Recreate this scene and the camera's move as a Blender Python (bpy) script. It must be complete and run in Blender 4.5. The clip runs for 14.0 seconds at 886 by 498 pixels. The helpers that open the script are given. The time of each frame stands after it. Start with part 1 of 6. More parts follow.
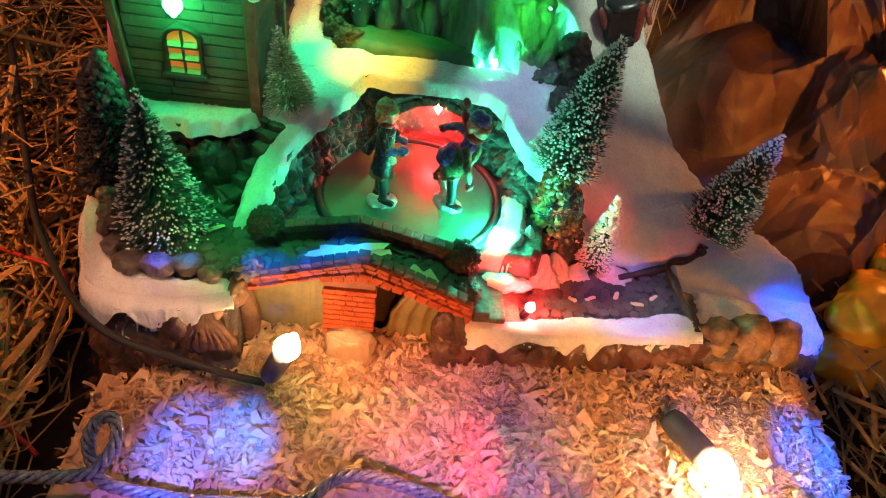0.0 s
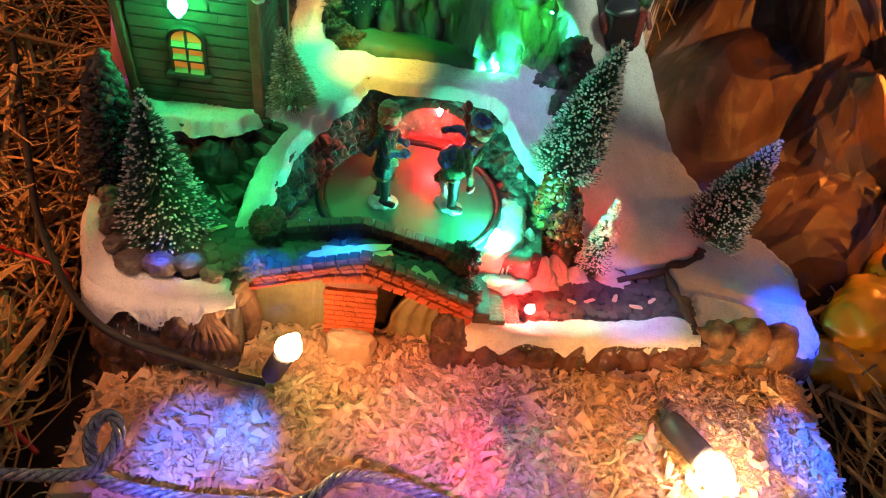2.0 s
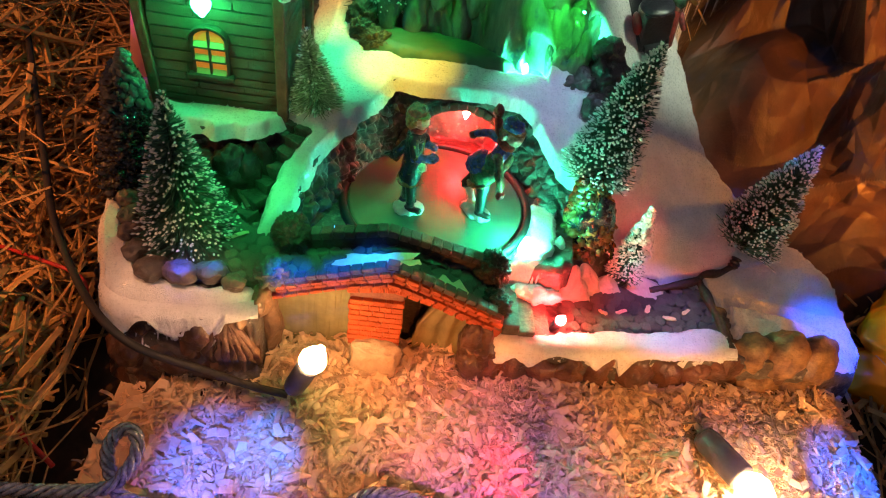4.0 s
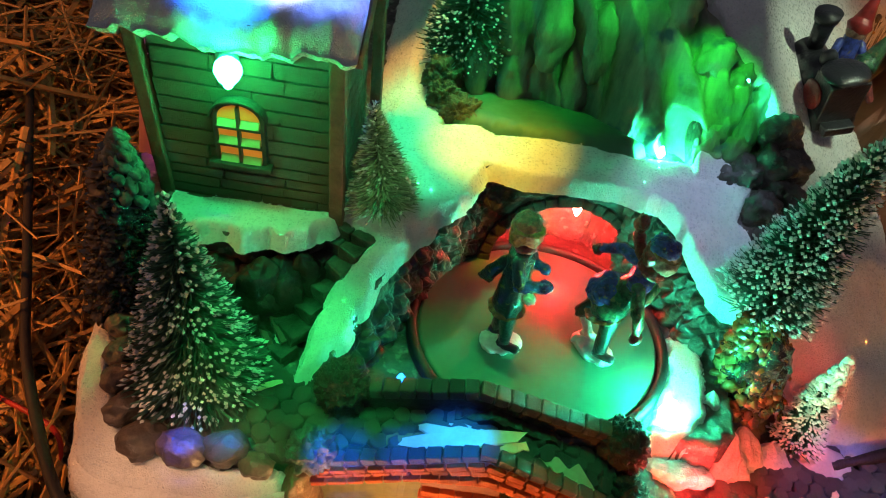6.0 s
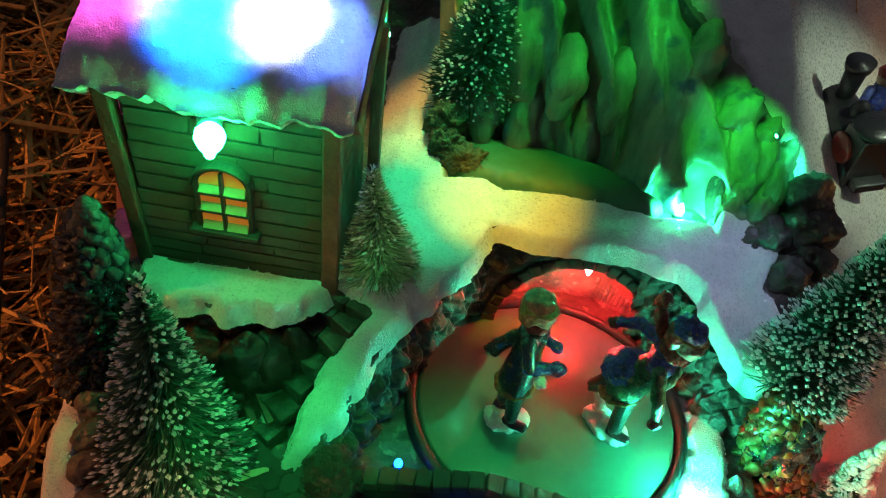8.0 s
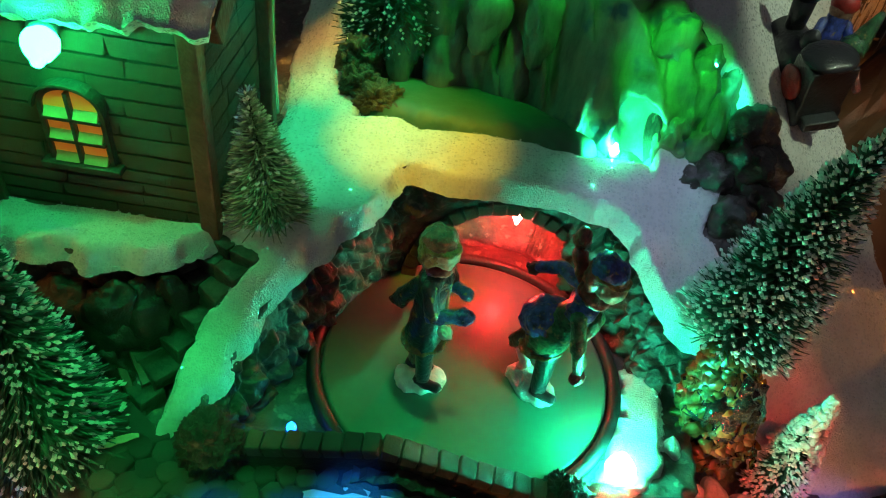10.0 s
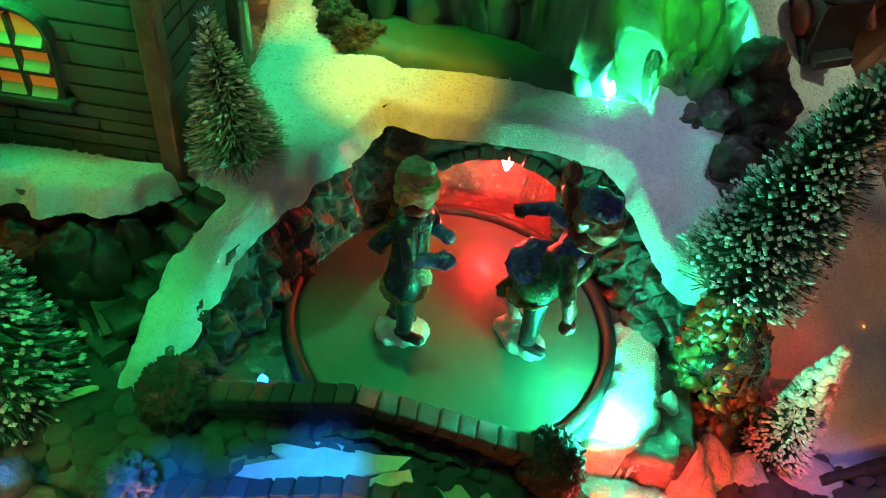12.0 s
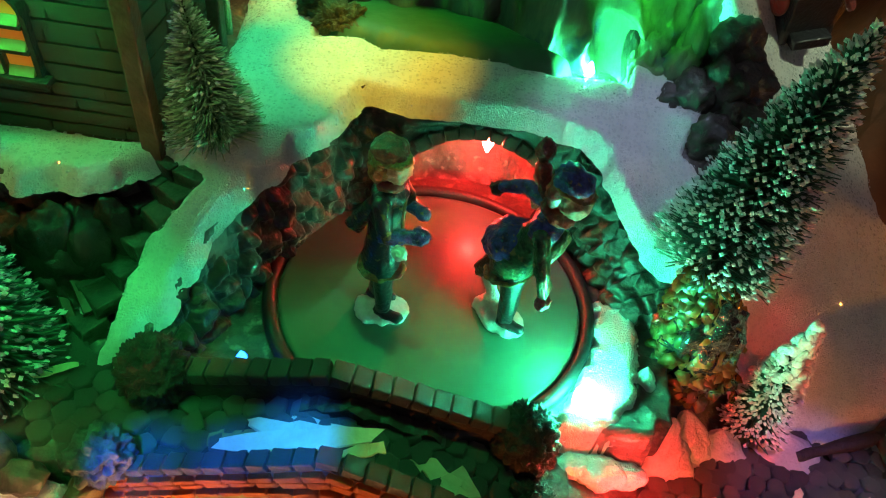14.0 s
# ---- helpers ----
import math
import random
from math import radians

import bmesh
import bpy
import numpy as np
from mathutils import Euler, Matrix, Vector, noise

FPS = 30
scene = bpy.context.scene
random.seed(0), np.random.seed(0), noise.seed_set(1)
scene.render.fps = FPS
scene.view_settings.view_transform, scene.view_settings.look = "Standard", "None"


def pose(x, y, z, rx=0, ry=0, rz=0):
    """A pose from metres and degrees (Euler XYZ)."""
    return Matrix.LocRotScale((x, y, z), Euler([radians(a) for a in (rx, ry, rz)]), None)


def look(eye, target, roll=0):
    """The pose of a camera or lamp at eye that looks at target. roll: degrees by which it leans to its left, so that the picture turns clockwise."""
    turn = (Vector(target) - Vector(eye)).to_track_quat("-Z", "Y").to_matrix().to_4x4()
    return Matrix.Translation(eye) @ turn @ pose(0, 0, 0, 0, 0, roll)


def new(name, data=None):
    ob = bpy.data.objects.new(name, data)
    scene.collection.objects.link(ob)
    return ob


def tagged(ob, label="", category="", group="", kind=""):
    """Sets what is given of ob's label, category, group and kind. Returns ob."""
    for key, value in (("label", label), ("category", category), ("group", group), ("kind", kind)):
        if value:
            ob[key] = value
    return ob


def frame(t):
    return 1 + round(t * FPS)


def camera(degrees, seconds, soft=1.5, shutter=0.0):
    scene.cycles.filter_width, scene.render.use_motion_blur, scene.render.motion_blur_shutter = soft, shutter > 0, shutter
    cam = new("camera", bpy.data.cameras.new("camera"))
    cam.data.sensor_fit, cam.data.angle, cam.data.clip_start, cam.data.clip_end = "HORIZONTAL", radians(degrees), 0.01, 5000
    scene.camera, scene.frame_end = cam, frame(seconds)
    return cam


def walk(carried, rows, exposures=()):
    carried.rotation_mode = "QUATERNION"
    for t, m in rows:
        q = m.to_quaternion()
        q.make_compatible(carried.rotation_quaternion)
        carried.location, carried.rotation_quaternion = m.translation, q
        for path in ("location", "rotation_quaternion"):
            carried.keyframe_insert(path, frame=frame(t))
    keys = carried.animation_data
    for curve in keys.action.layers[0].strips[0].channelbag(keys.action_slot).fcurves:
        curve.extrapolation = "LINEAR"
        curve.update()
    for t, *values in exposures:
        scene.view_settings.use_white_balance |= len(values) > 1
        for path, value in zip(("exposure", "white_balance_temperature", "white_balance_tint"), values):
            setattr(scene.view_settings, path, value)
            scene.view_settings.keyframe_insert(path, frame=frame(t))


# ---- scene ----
cam = camera(65.4, 14.0, soft=1.1)
PATH_ROWS = [
    (0, -0.0057, 0.0073, 0.3005, 46.04, -6.78, 1.42),
    (0.5, -0.0059, 0.0060, 0.3015, 46.18, -6.89, 1.15),
    (1, -0.0050, 0.0057, 0.3020, 46.26, -6.93, 1.21),
    (1.5, -0.0076, 0.0065, 0.2998, 46.25, -7.22, 1.45),
    (2, -0.0088, 0.0055, 0.3013, 46.23, -7.38, 1.41),
    (2.5, -0.0067, 0.0067, 0.2976, 46.15, -7.33, 1.43),
    (2.7, -0.0062, 0.0110, 0.2918, 45.81, -7.26, 1.85),
    (4.8, -0.0283, 0.0241, 0.2970, 46.46, -7.17, 2.34),
    (5, -0.0308, 0.0442, 0.2829, 47.17, -6.74, 2.74),
    (5.5, -0.0442, 0.0939, 0.2689, 48.22, -6.92, 5.18),
    (6, -0.0436, 0.1169, 0.2580, 47.99, -6.44, 5.99),
    (6.5, -0.0460, 0.1263, 0.2540, 46.82, -6.26, 7.00),
    (7, -0.0576, 0.1362, 0.2473, 45.80, -6.48, 7.31),
    (7.5, -0.0535, 0.1420, 0.2569, 47.39, -6.78, 6.66),
    (8, -0.0495, 0.1472, 0.2615, 48.06, -7.07, 6.15),
    (8.5, -0.0290, 0.1501, 0.2559, 48.15, -7.56, 4.77),
    (8.7, -0.0259, 0.1508, 0.2520, 48.35, -7.64, 4.55),
    (11, -0.0173, 0.1618, 0.2236, 46.30, -6.79, 5.34),
    (11.5, -0.0136, 0.1626, 0.2164, 45.75, -6.58, 5.24),
    (12, -0.0121, 0.1613, 0.2209, 45.82, -6.70, 5.17),
    (12.5, -0.0091, 0.1624, 0.2199, 45.80, -6.77, 5.01),
    (13, -0.0079, 0.1638, 0.2129, 45.35, -6.28, 5.15),
    (13.5, -0.0070, 0.1616, 0.2142, 45.39, -6.56, 5.24),
    (14, -0.0049, 0.1574, 0.2195, 45.40, -6.48, 5.04),
]
walk(cam, [(t, pose(x, y, z, rx, ry, rz)) for t, x, y, z, rx, ry, rz in PATH_ROWS],
     [(0.0, -0.02, 6200, 23), (2.7, -0.02, 6200, 23), (5.0, -0.10, 6300, 18), (6.0, -0.18, 6400, 15), (7.0, -0.28, 6450, 14), (8.0, -0.60, 6350, 16), (8.6, -0.93, 6300, 15), (11.0, -0.65, 6550, 10), (14.0, -0.66, 6750, 12)])

# ---------------------------------------------------------------- world and light
world = bpy.data.worlds.new("night_room")
world.use_nodes = True
scene.world = world
world.node_tree.nodes["Background"].inputs[0].default_value = (0.44, 0.45, 0.52, 1)
world.node_tree.nodes["Background"].inputs[1].default_value = 0.20

GREEN, CYAN, RED = (0.008, 1.0, 0.22), (0.02, 1.0, 0.50), (1.0, 0.035, 0.03)
AMBER, WARM, BLUE = (1.0, 0.30, 0.02), (1.0, 0.55, 0.19), (0.004, 0.085, 1.0)
YELLOW, VIOLET, WHITE = (1.0, 0.72, 0.03), (0.62, 0.30, 1.0), (0.80, 0.85, 1.0)

# bulbs of the light strings: place, way of the tip, colour, watts, radius
BULBS = [
    ((-0.1150, 0.2970, 0.1545), (0.30, -0.9, -0.25), GREEN, 0.14, 0.0042),
    ((0.0440, 0.2685, 0.0620), (-0.2, 0.0, 1.0), CYAN, 0.72, 0.0045),
    ((0.0090, 0.3515, 0.0838), (0.0, -0.5, -0.8), RED, 0.36, 0.0020),
    ((0.0645, 0.2435, 0.0400), (0.2, -0.2, 1.0), RED, 0.26, 0.0026),
    ((0.0380, 0.3640, 0.1085), (0.1, 0.3, 1.0), (0.02, 1.0, 0.36), 0.26, 0.0016),
    ((-0.0510, 0.1990, 0.0460), (0.40, 0.0, 1.0), WARM, 0.23, 0.0062),
    ((0.1540, 0.1740, 0.0170), (0.45, -1.0, 0.22), WARM, 0.46, 0.0085),
    ((0.3600, 0.4000, 0.1200), (0.0, 0.0, 1.0), AMBER, 1.20, 0.0040),
    ((-0.0795, 0.3590, 0.1620), (0.0, -0.3, 1.0), (0.02, 1.0, 0.45), 0.10, 0.0022),
    ((0.2980, 0.2830, 0.0060), (0.72, 0.62, 0.30), AMBER, 0.30, 0.0068),
    ((0.0640, 0.3760, 0.1390), (-0.3, -0.5, 0.6), (0.02, 1.0, 0.40), 0.13, 0.0013),
    ((0.0735, 0.3755, 0.1270), (-0.3, -0.5, 0.6), (0.02, 1.0, 0.40), 0.06, 0.0013),
    ((-0.0520, 0.2670, 0.0610), (0.0, 0.0, 1.0), BLUE, 0.003, 0.0015),
]
# lens-tipped diodes of the string overhead: place, aim, colour, watts, cone in degrees
DIODES = [
    ((-0.1000, 0.3120, 0.2950), (-0.1020, 0.3220, 0.1790), WHITE, 5.50, 15),
    ((-0.1620, 0.3120, 0.2850), (-0.1480, 0.3250, 0.1790), (1.0, 0.10, 0.70), 2.60, 21),
    ((-0.1230, 0.3120, 0.2950), (-0.1200, 0.3250, 0.1790), (0.004, 0.15, 1.0), 22.0, 24),
    ((-0.0400, 0.3050, 0.2700), (-0.0290, 0.3530, 0.1050), (1.0, 0.62, 0.01), 2.10, 24),
    ((-0.0550, 0.4000, 0.2700), (-0.0640, 0.3560, 0.1040), (0.02, 1.0, 0.34), 1.70, 36),
    ((0.0620, 0.3000, 0.2700), (0.0480, 0.3360, 0.1000), (0.50, 0.62, 1.0), 0.75, 25),
    ((-0.0700, 0.1200, 0.2950), (-0.0660, 0.2325, 0.0630), BLUE, 22.0, 5.2),
    ((-0.0200, 0.1200, 0.2950), (-0.0300, 0.2365, 0.0755), (0.004, 0.16, 1.0), 20.0, 6.0),
    ((-0.1140, 0.2285, 0.2500), (-0.1140, 0.2285, 0.0670), BLUE, 8.0, 4.6),
    ((-0.1050, 0.0300, 0.1400), (-0.0960, 0.1690, 0.0040), (0.001, 0.11, 1.0), 9.0, 13),
    ((-0.0600, 0.0300, 0.1400), (-0.0690, 0.1735, 0.0040), (0.001, 0.15, 1.0), 12.0, 11),
    ((0.2950, 0.2500, 0.2400), (0.2270, 0.2710, 0.0140), (0.001, 0.08, 1.0), 10.0, 15),
    ((-0.0850, 0.0600, 0.1050), (-0.0850, 0.1300, 0.0000), (0.36, 0.17, 1.0), 1.50, 46),
    ((0.2000, 0.0600, 0.1000), (0.1700, 0.1450, 0.0000), (0.32, 0.22, 1.0), 2.00, 46),
    ((0.0100, 0.0700, 0.0900), (0.0050, 0.2240, 0.0200), (1.0, 0.26, 0.03), 1.75, 42),
    ((0.0400, 0.3900, 0.2700), (-0.0100, 0.4150, 0.1500), (0.008, 1.0, 0.08), 1.20, 50),
    ((0.2000, 0.2200, 0.3000), (0.1750, 0.3350, 0.0500), (1.0, 0.50, 0.46), 0.10, 38),
    ((0.3600, 0.1800, 0.2400), (0.3000, 0.4000, 0.1000), AMBER, 4.00, 60),
    ((-0.4200, 0.1700, 0.3000), (-0.3000, 0.3000, 0.0000), (1.0, 0.30, 0.05), 6.20, 76),
    ((0.1100, 0.2000, 0.2700), (0.1220, 0.2620, 0.0300), (0.36, 0.24, 1.0), 2.40, 17),
    ((-0.1150, 0.1500, 0.2500), (-0.1150, 0.2200, 0.0500), (1.0, 0.52, 0.26), 1.30, 22),
    ((0.0200, 0.3400, 0.2500), (0.0540, 0.3760, 0.1300), (0.008, 1.0, 0.06), 2.20, 22),
    ((0.1700, 0.3300, 0.3200), (0.1250, 0.4250, 0.1150), (0.60, 0.80, 0.52), 2.00, 36),
    ((-0.0780, 0.3120, 0.2950), (-0.0880, 0.3180, 0.1760), (0.12, 0.25, 1.0), 3.60, 15),
    ((0.0300, 0.0600, 0.1050), (0.0350, 0.1360, 0.0000), (0.42, 0.20, 1.0), 1.55, 60),
    ((-0.1015, 0.2300, 0.2500), (-0.1015, 0.2300, 0.0670), (0.01, 0.20, 1.0), 7.0, 4),
    ((0.2500, 0.2900, 0.2600), (0.2010, 0.3360, 0.0980), BLUE, 1.80, 9),
    ((0.0250, 0.0500, 0.0950), (0.0400, 0.1690, 0.0060), (1.0, 0.02, 0.03), 3.40, 13),
    ((0.2650, 0.0700, 0.1100), (0.2160, 0.1900, 0.0060), BLUE, 16.0, 15),
    ((-0.0450, 0.1200, 0.2950), (-0.0465, 0.2330, 0.0690), BLUE, 18.0, 4.6),
    ((0.1150, 0.0600, 0.1000), (0.1150, 0.2250, 0.0100), (1.0, 0.36, 0.05), 1.60, 40),
    ((-0.0750, 0.4300, 0.2700), (-0.0660, 0.3960, 0.1120), (1.0, 0.50, 0.08), 1.40, 22),
    ((-0.1140, 0.2300, 0.2600), (-0.1130, 0.3055, 0.1340), (0.006, 1.0, 0.16), 1.35, 20),
    ((-0.1000, 0.2000, 0.2800), (-0.1020, 0.3050, 0.1120), (1.0, 0.36, 0.05), 0.14, 14),
    ((0.1900, 0.2300, 0.2700), (0.1020, 0.2930, 0.0580), (1.0, 0.09, 0.03), 1.25, 17),
    ((-0.0900, 0.1850, 0.2600), (-0.0850, 0.2570, 0.0660), (0.006, 1.0, 0.16), 2.10, 24),
    ((0.1250, 0.3500, 0.2700), (0.0735, 0.3760, 0.1240), (0.02, 1.0, 0.42), 9.0, 9),
    ((-0.0150, 0.3000, 0.2700), (-0.0230, 0.2600, 0.0650), (0.01, 1.0, 0.22), 1.30, 32),
    ((0.2900, 0.1000, 0.1100), (0.1950, 0.2450, 0.0150), (1.0, 0.34, 0.02), 1.30, 20),
    ((-0.0300, 0.2500, 0.2700), (-0.0700, 0.3110, 0.1200), (0.40, 1.0, 0.30), 0.50, 13),
]


# ---------------------------------------------------------------- materials
def mat(name, a, b=None, scale=120.0, rough=0.6, bump=0.0, bump_scale=None, metal=0.0, spots=None, sparkle=0.0, per_object=0.0, coat=0.0, contrast=0.35, island=0.0, stretch=None):
    m = bpy.data.materials.new(name)
    m.use_nodes = True
    nt = m.node_tree
    n, l = nt.nodes, nt.links
    bsdf = n["Principled BSDF"]
    bsdf.inputs["Roughness"].default_value = rough
    bsdf.inputs["Metallic"].default_value = metal
    bsdf.inputs["Coat Weight"].default_value = coat
    bsdf.inputs["Coat Roughness"].default_value = 0.12
    tc = n.new("ShaderNodeTexCoord")
    b = b or tuple(v * 0.7 for v in a)
    noise1 = n.new("ShaderNodeTexNoise")
    noise1.inputs["Scale"].default_value = scale
    noise1.inputs["Detail"].default_value = 6
    noise1.inputs["Roughness"].default_value = 0.62
    if stretch:
        turn_ = n.new("ShaderNodeMapping")
        turn_.inputs["Scale"].default_value = stretch
        turn_.inputs["Rotation"].default_value = (radians(-35), 0, 0)
        l.new(tc.outputs["Object"], turn_.inputs["Vector"])
        l.new(turn_.outputs["Vector"], noise1.inputs["Vector"])
    else:
        l.new(tc.outputs["Object"], noise1.inputs["Vector"])
    ramp = n.new("ShaderNodeValToRGB")
    ramp.color_ramp.elements[0].position = 0.5 - contrast / 2
    ramp.color_ramp.elements[1].position = 0.5 + contrast / 2
    ramp.color_ramp.elements[0].color = (*b, 1)
    ramp.color_ramp.elements[1].color = (*a, 1)
    l.new(noise1.outputs["Fac"], ramp.inputs["Fac"])
    out = ramp.outputs["Color"]
    if spots:
        noise2 = n.new("ShaderNodeTexNoise")
        noise2.inputs["Scale"].default_value = spots[1]
        noise2.inputs["Detail"].default_value = 3
        l.new(tc.outputs["Object"], noise2.inputs["Vector"])
        step = n.new("ShaderNodeMapRange")
        step.inputs["From Min"].default_value, step.inputs["From Max"].default_value = spots[2], spots[2] + 0.08
        l.new(noise2.outputs["Fac"], step.inputs["Value"])
        mix = n.new("ShaderNodeMix")
        mix.data_type = "RGBA"
        l.new(step.outputs["Result"], mix.inputs["Factor"])
        l.new(out, mix.inputs["A"])
        mix.inputs["B"].default_value = (*spots[0], 1)
        out = mix.outputs["Result"]
    if per_object or island:
        rnd = n.new("ShaderNodeObjectInfo") if per_object else n.new("ShaderNodeNewGeometry")
        span = per_object or island
        rng = n.new("ShaderNodeMapRange")
        rng.inputs["To Min"].default_value, rng.inputs["To Max"].default_value = 1 - span, 1 + span
        l.new(rnd.outputs["Random" if per_object else "Random Per Island"], rng.inputs["Value"])
        hsv = n.new("ShaderNodeHueSaturation")
        l.new(rng.outputs["Result"], hsv.inputs["Value"])
        l.new(out, hsv.inputs["Color"])
        out = hsv.outputs["Color"]
    l.new(out, bsdf.inputs["Base Color"])
    if bump:
        noise3 = n.new("ShaderNodeTexNoise")
        noise3.inputs["Scale"].default_value = bump_scale or scale * 4
        noise3.inputs["Detail"].default_value = 5
        l.new(tc.outputs["Object"], noise3.inputs["Vector"])
        bm_node = n.new("ShaderNodeBump")
        bm_node.inputs["Strength"].default_value = bump
        bm_node.inputs["Distance"].default_value = 0.001
        l.new(noise3.outputs["Fac"], bm_node.inputs["Height"])
        l.new(bm_node.outputs["Normal"], bsdf.inputs["Normal"])
    if sparkle:
        vor = n.new("ShaderNodeTexVoronoi")
        vor.inputs["Scale"].default_value = 760
        l.new(tc.outputs["Object"], vor.inputs["Vector"])
        sep = n.new("ShaderNodeSeparateColor")
        l.new(vor.outputs["Color"], sep.inputs["Color"])
        pick = n.new("ShaderNodeMath")
        pick.operation = "GREATER_THAN"
        pick.inputs[1].default_value = 1 - sparkle
        l.new(sep.outputs["Red"], pick.inputs[0])
        near = n.new("ShaderNodeMath")
        near.operation = "LESS_THAN"
        near.inputs[1].default_value = 0.42
        l.new(vor.outputs["Distance"], near.inputs[0])
        both = n.new("ShaderNodeMath")
        both.operation = "MULTIPLY"
        l.new(pick.outputs[0], both.inputs[0])
        l.new(near.outputs[0], both.inputs[1])
        tilt = n.new("ShaderNodeVectorMath")
        tilt.operation = "SUBTRACT"
        tilt.inputs[1].default_value = (0.5, 0.5, 0.5)
        l.new(vor.outputs["Color"], tilt.inputs[0])
        less = n.new("ShaderNodeVectorMath")
        less.operation = "SCALE"
        less.inputs["Scale"].default_value = 0.55
        l.new(tilt.outputs[0], less.inputs[0])
        geo = n.new("ShaderNodeNewGeometry")
        add = n.new("ShaderNodeVectorMath")
        l.new(geo.outputs["Normal"], add.inputs[0])
        l.new(less.outputs[0], add.inputs[1])
        nrm = n.new("ShaderNodeVectorMath")
        nrm.operation = "NORMALIZE"
        l.new(add.outputs[0], nrm.inputs[0])
        l.new(nrm.outputs[0], bsdf.inputs["Coat Normal"])
        l.new(both.outputs[0], bsdf.inputs["Coat Weight"])
        bsdf.inputs["Coat IOR"].default_value = 1.75
        bsdf.inputs["Coat Roughness"].default_value = 0.09
    return m


def glow(name, colour, strength):
    m = bpy.data.materials.new(name)
    m.use_nodes = True
    b = m.node_tree.nodes["Principled BSDF"]
    b.inputs["Base Color"].default_value = (0.6, 0.6, 0.6, 1)
    b.inputs["Emission Color"].default_value = (*colour, 1)
    b.inputs["Emission Strength"].default_value = strength
    return m


def clear(name, colour, rough=0.08, ior=1.45):
    m = bpy.data.materials.new(name)
    m.use_nodes = True
    b = m.node_tree.nodes["Principled BSDF"]
    b.inputs["Base Color"].default_value = (*colour, 1)
    b.inputs["Roughness"].default_value = rough
    b.inputs["Transmission Weight"].default_value = 0.75
    b.inputs["IOR"].default_value = ior
    return m


SNOW = mat("glitter_snow", (0.84, 0.83, 0.80), (0.70, 0.69, 0.66), 90, 0.75, 1.0, 2100, sparkle=0.7)
SNOW.node_tree.nodes["Bump"].inputs["Distance"].default_value = 0.0007
ROCK = mat("painted_rock", (0.115, 0.095, 0.075), (0.030, 0.026, 0.023), 130, 0.42, 0.8, 420, spots=((0.20, 0.19, 0.15), 210, 0.60), coat=0.15)
WALLROCK = mat("brown_wall_rock", (0.075, 0.048, 0.036), (0.014, 0.010, 0.008), 120, 0.5, 0.9, 420, spots=((0.12, 0.08, 0.065), 190, 0.62), coat=0.1)
# CRAG also colours the slab that imitates shade under the bridge
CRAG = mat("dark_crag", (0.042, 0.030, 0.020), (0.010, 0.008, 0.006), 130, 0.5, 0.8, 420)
FRONTROCK = mat("brown_front_rock", (0.105, 0.046, 0.024), (0.022, 0.011, 0.007), 95, 0.42, 0.9, 380, spots=((0.27, 0.17, 0.10), 120, 0.60), coat=0.2)
GREENBANK = mat("dull_green_bank", (0.055, 0.15, 0.070), (0.035, 0.10, 0.045), 45, 0.55, 0.3, 260)
CLIFF = mat("painted_cliff", (0.24, 0.27, 0.17), (0.022, 0.026, 0.020), 80, 0.5, 0.5, 300, spots=((0.05, 0.06, 0.10), 60, 0.60), coat=0.1, contrast=0.42, stretch=(1.0, 0.5, 0.16))
STEPSTONE = mat("dark_step", (0.085, 0.080, 0.058), (0.022, 0.020, 0.015), 200, 0.45, 0.6, 600, per_object=0.25, coat=0.1)
COBBLE = mat("painted_cobble", (0.13, 0.125, 0.10), (0.050, 0.048, 0.040), 260, 0.66, 0.7, 800, per_object=0.35)
MORTAR = mat("dark_joint", (0.035, 0.030, 0.026), (0.015, 0.014, 0.013), 260, 0.7, 0.5)
BRICK = mat("painted_brick", (0.62, 0.115, 0.012), (0.34, 0.052, 0.007), 240, 0.55, 0.7, 700, per_object=0.22)
CAPSTONE = mat("painted_capstone", (0.11, 0.095, 0.080), (0.045, 0.040, 0.034), 260, 0.5, 0.6, 800, per_object=0.25)
OLIVE = mat("olive_streaked_wall", (0.26, 0.23, 0.10), (0.14, 0.125, 0.05), 60, 0.5, 0.3, 240)
TIMBER = mat("painted_timber", (0.16, 0.085, 0.05), (0.07, 0.037, 0.023), 140, 0.5, 0.5, 600, per_object=0.2)
PLANK = mat("painted_plank", (0.17, 0.105, 0.060), (0.060, 0.032, 0.021), 110, 0.5, 0.9, 420, per_object=0.22)
PINE_GREEN = mat("bristle_green", (0.080, 0.185, 0.125), (0.028, 0.070, 0.048), 200, 0.55, island=0.4)
PALE_BRISTLE = mat("pale_bristle", (0.46, 0.54, 0.38), (0.20, 0.28, 0.18), 300, 0.5, island=0.5)
FROST = mat("frosted_tip", (0.80, 0.79, 0.76), (0.62, 0.61, 0.58), 400, 0.8, 0.4)
# DARKPINE also blackens the bush's core, as painted shade among its leaves
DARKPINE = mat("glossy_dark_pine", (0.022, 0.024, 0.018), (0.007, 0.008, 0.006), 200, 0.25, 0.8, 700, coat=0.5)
MOSS = mat("dark_moss", (0.032, 0.030, 0.020), (0.010, 0.010, 0.007), 300, 0.6, 0.8, 1500)
LEAF = mat("bush_leaf", (0.030, 0.075, 0.022), (0.18, 0.065, 0.014), 130, 0.25, 0.3, coat=0.4, island=0.5)
ICE = mat("rink_ice", (0.090, 0.215, 0.150), (0.060, 0.150, 0.105), 26, 0.38, 0.05, 300, coat=0.1)
RIM = mat("dark_rim", (0.016, 0.016, 0.018), (0.009, 0.009, 0.010), 200, 0.5, 0.1)
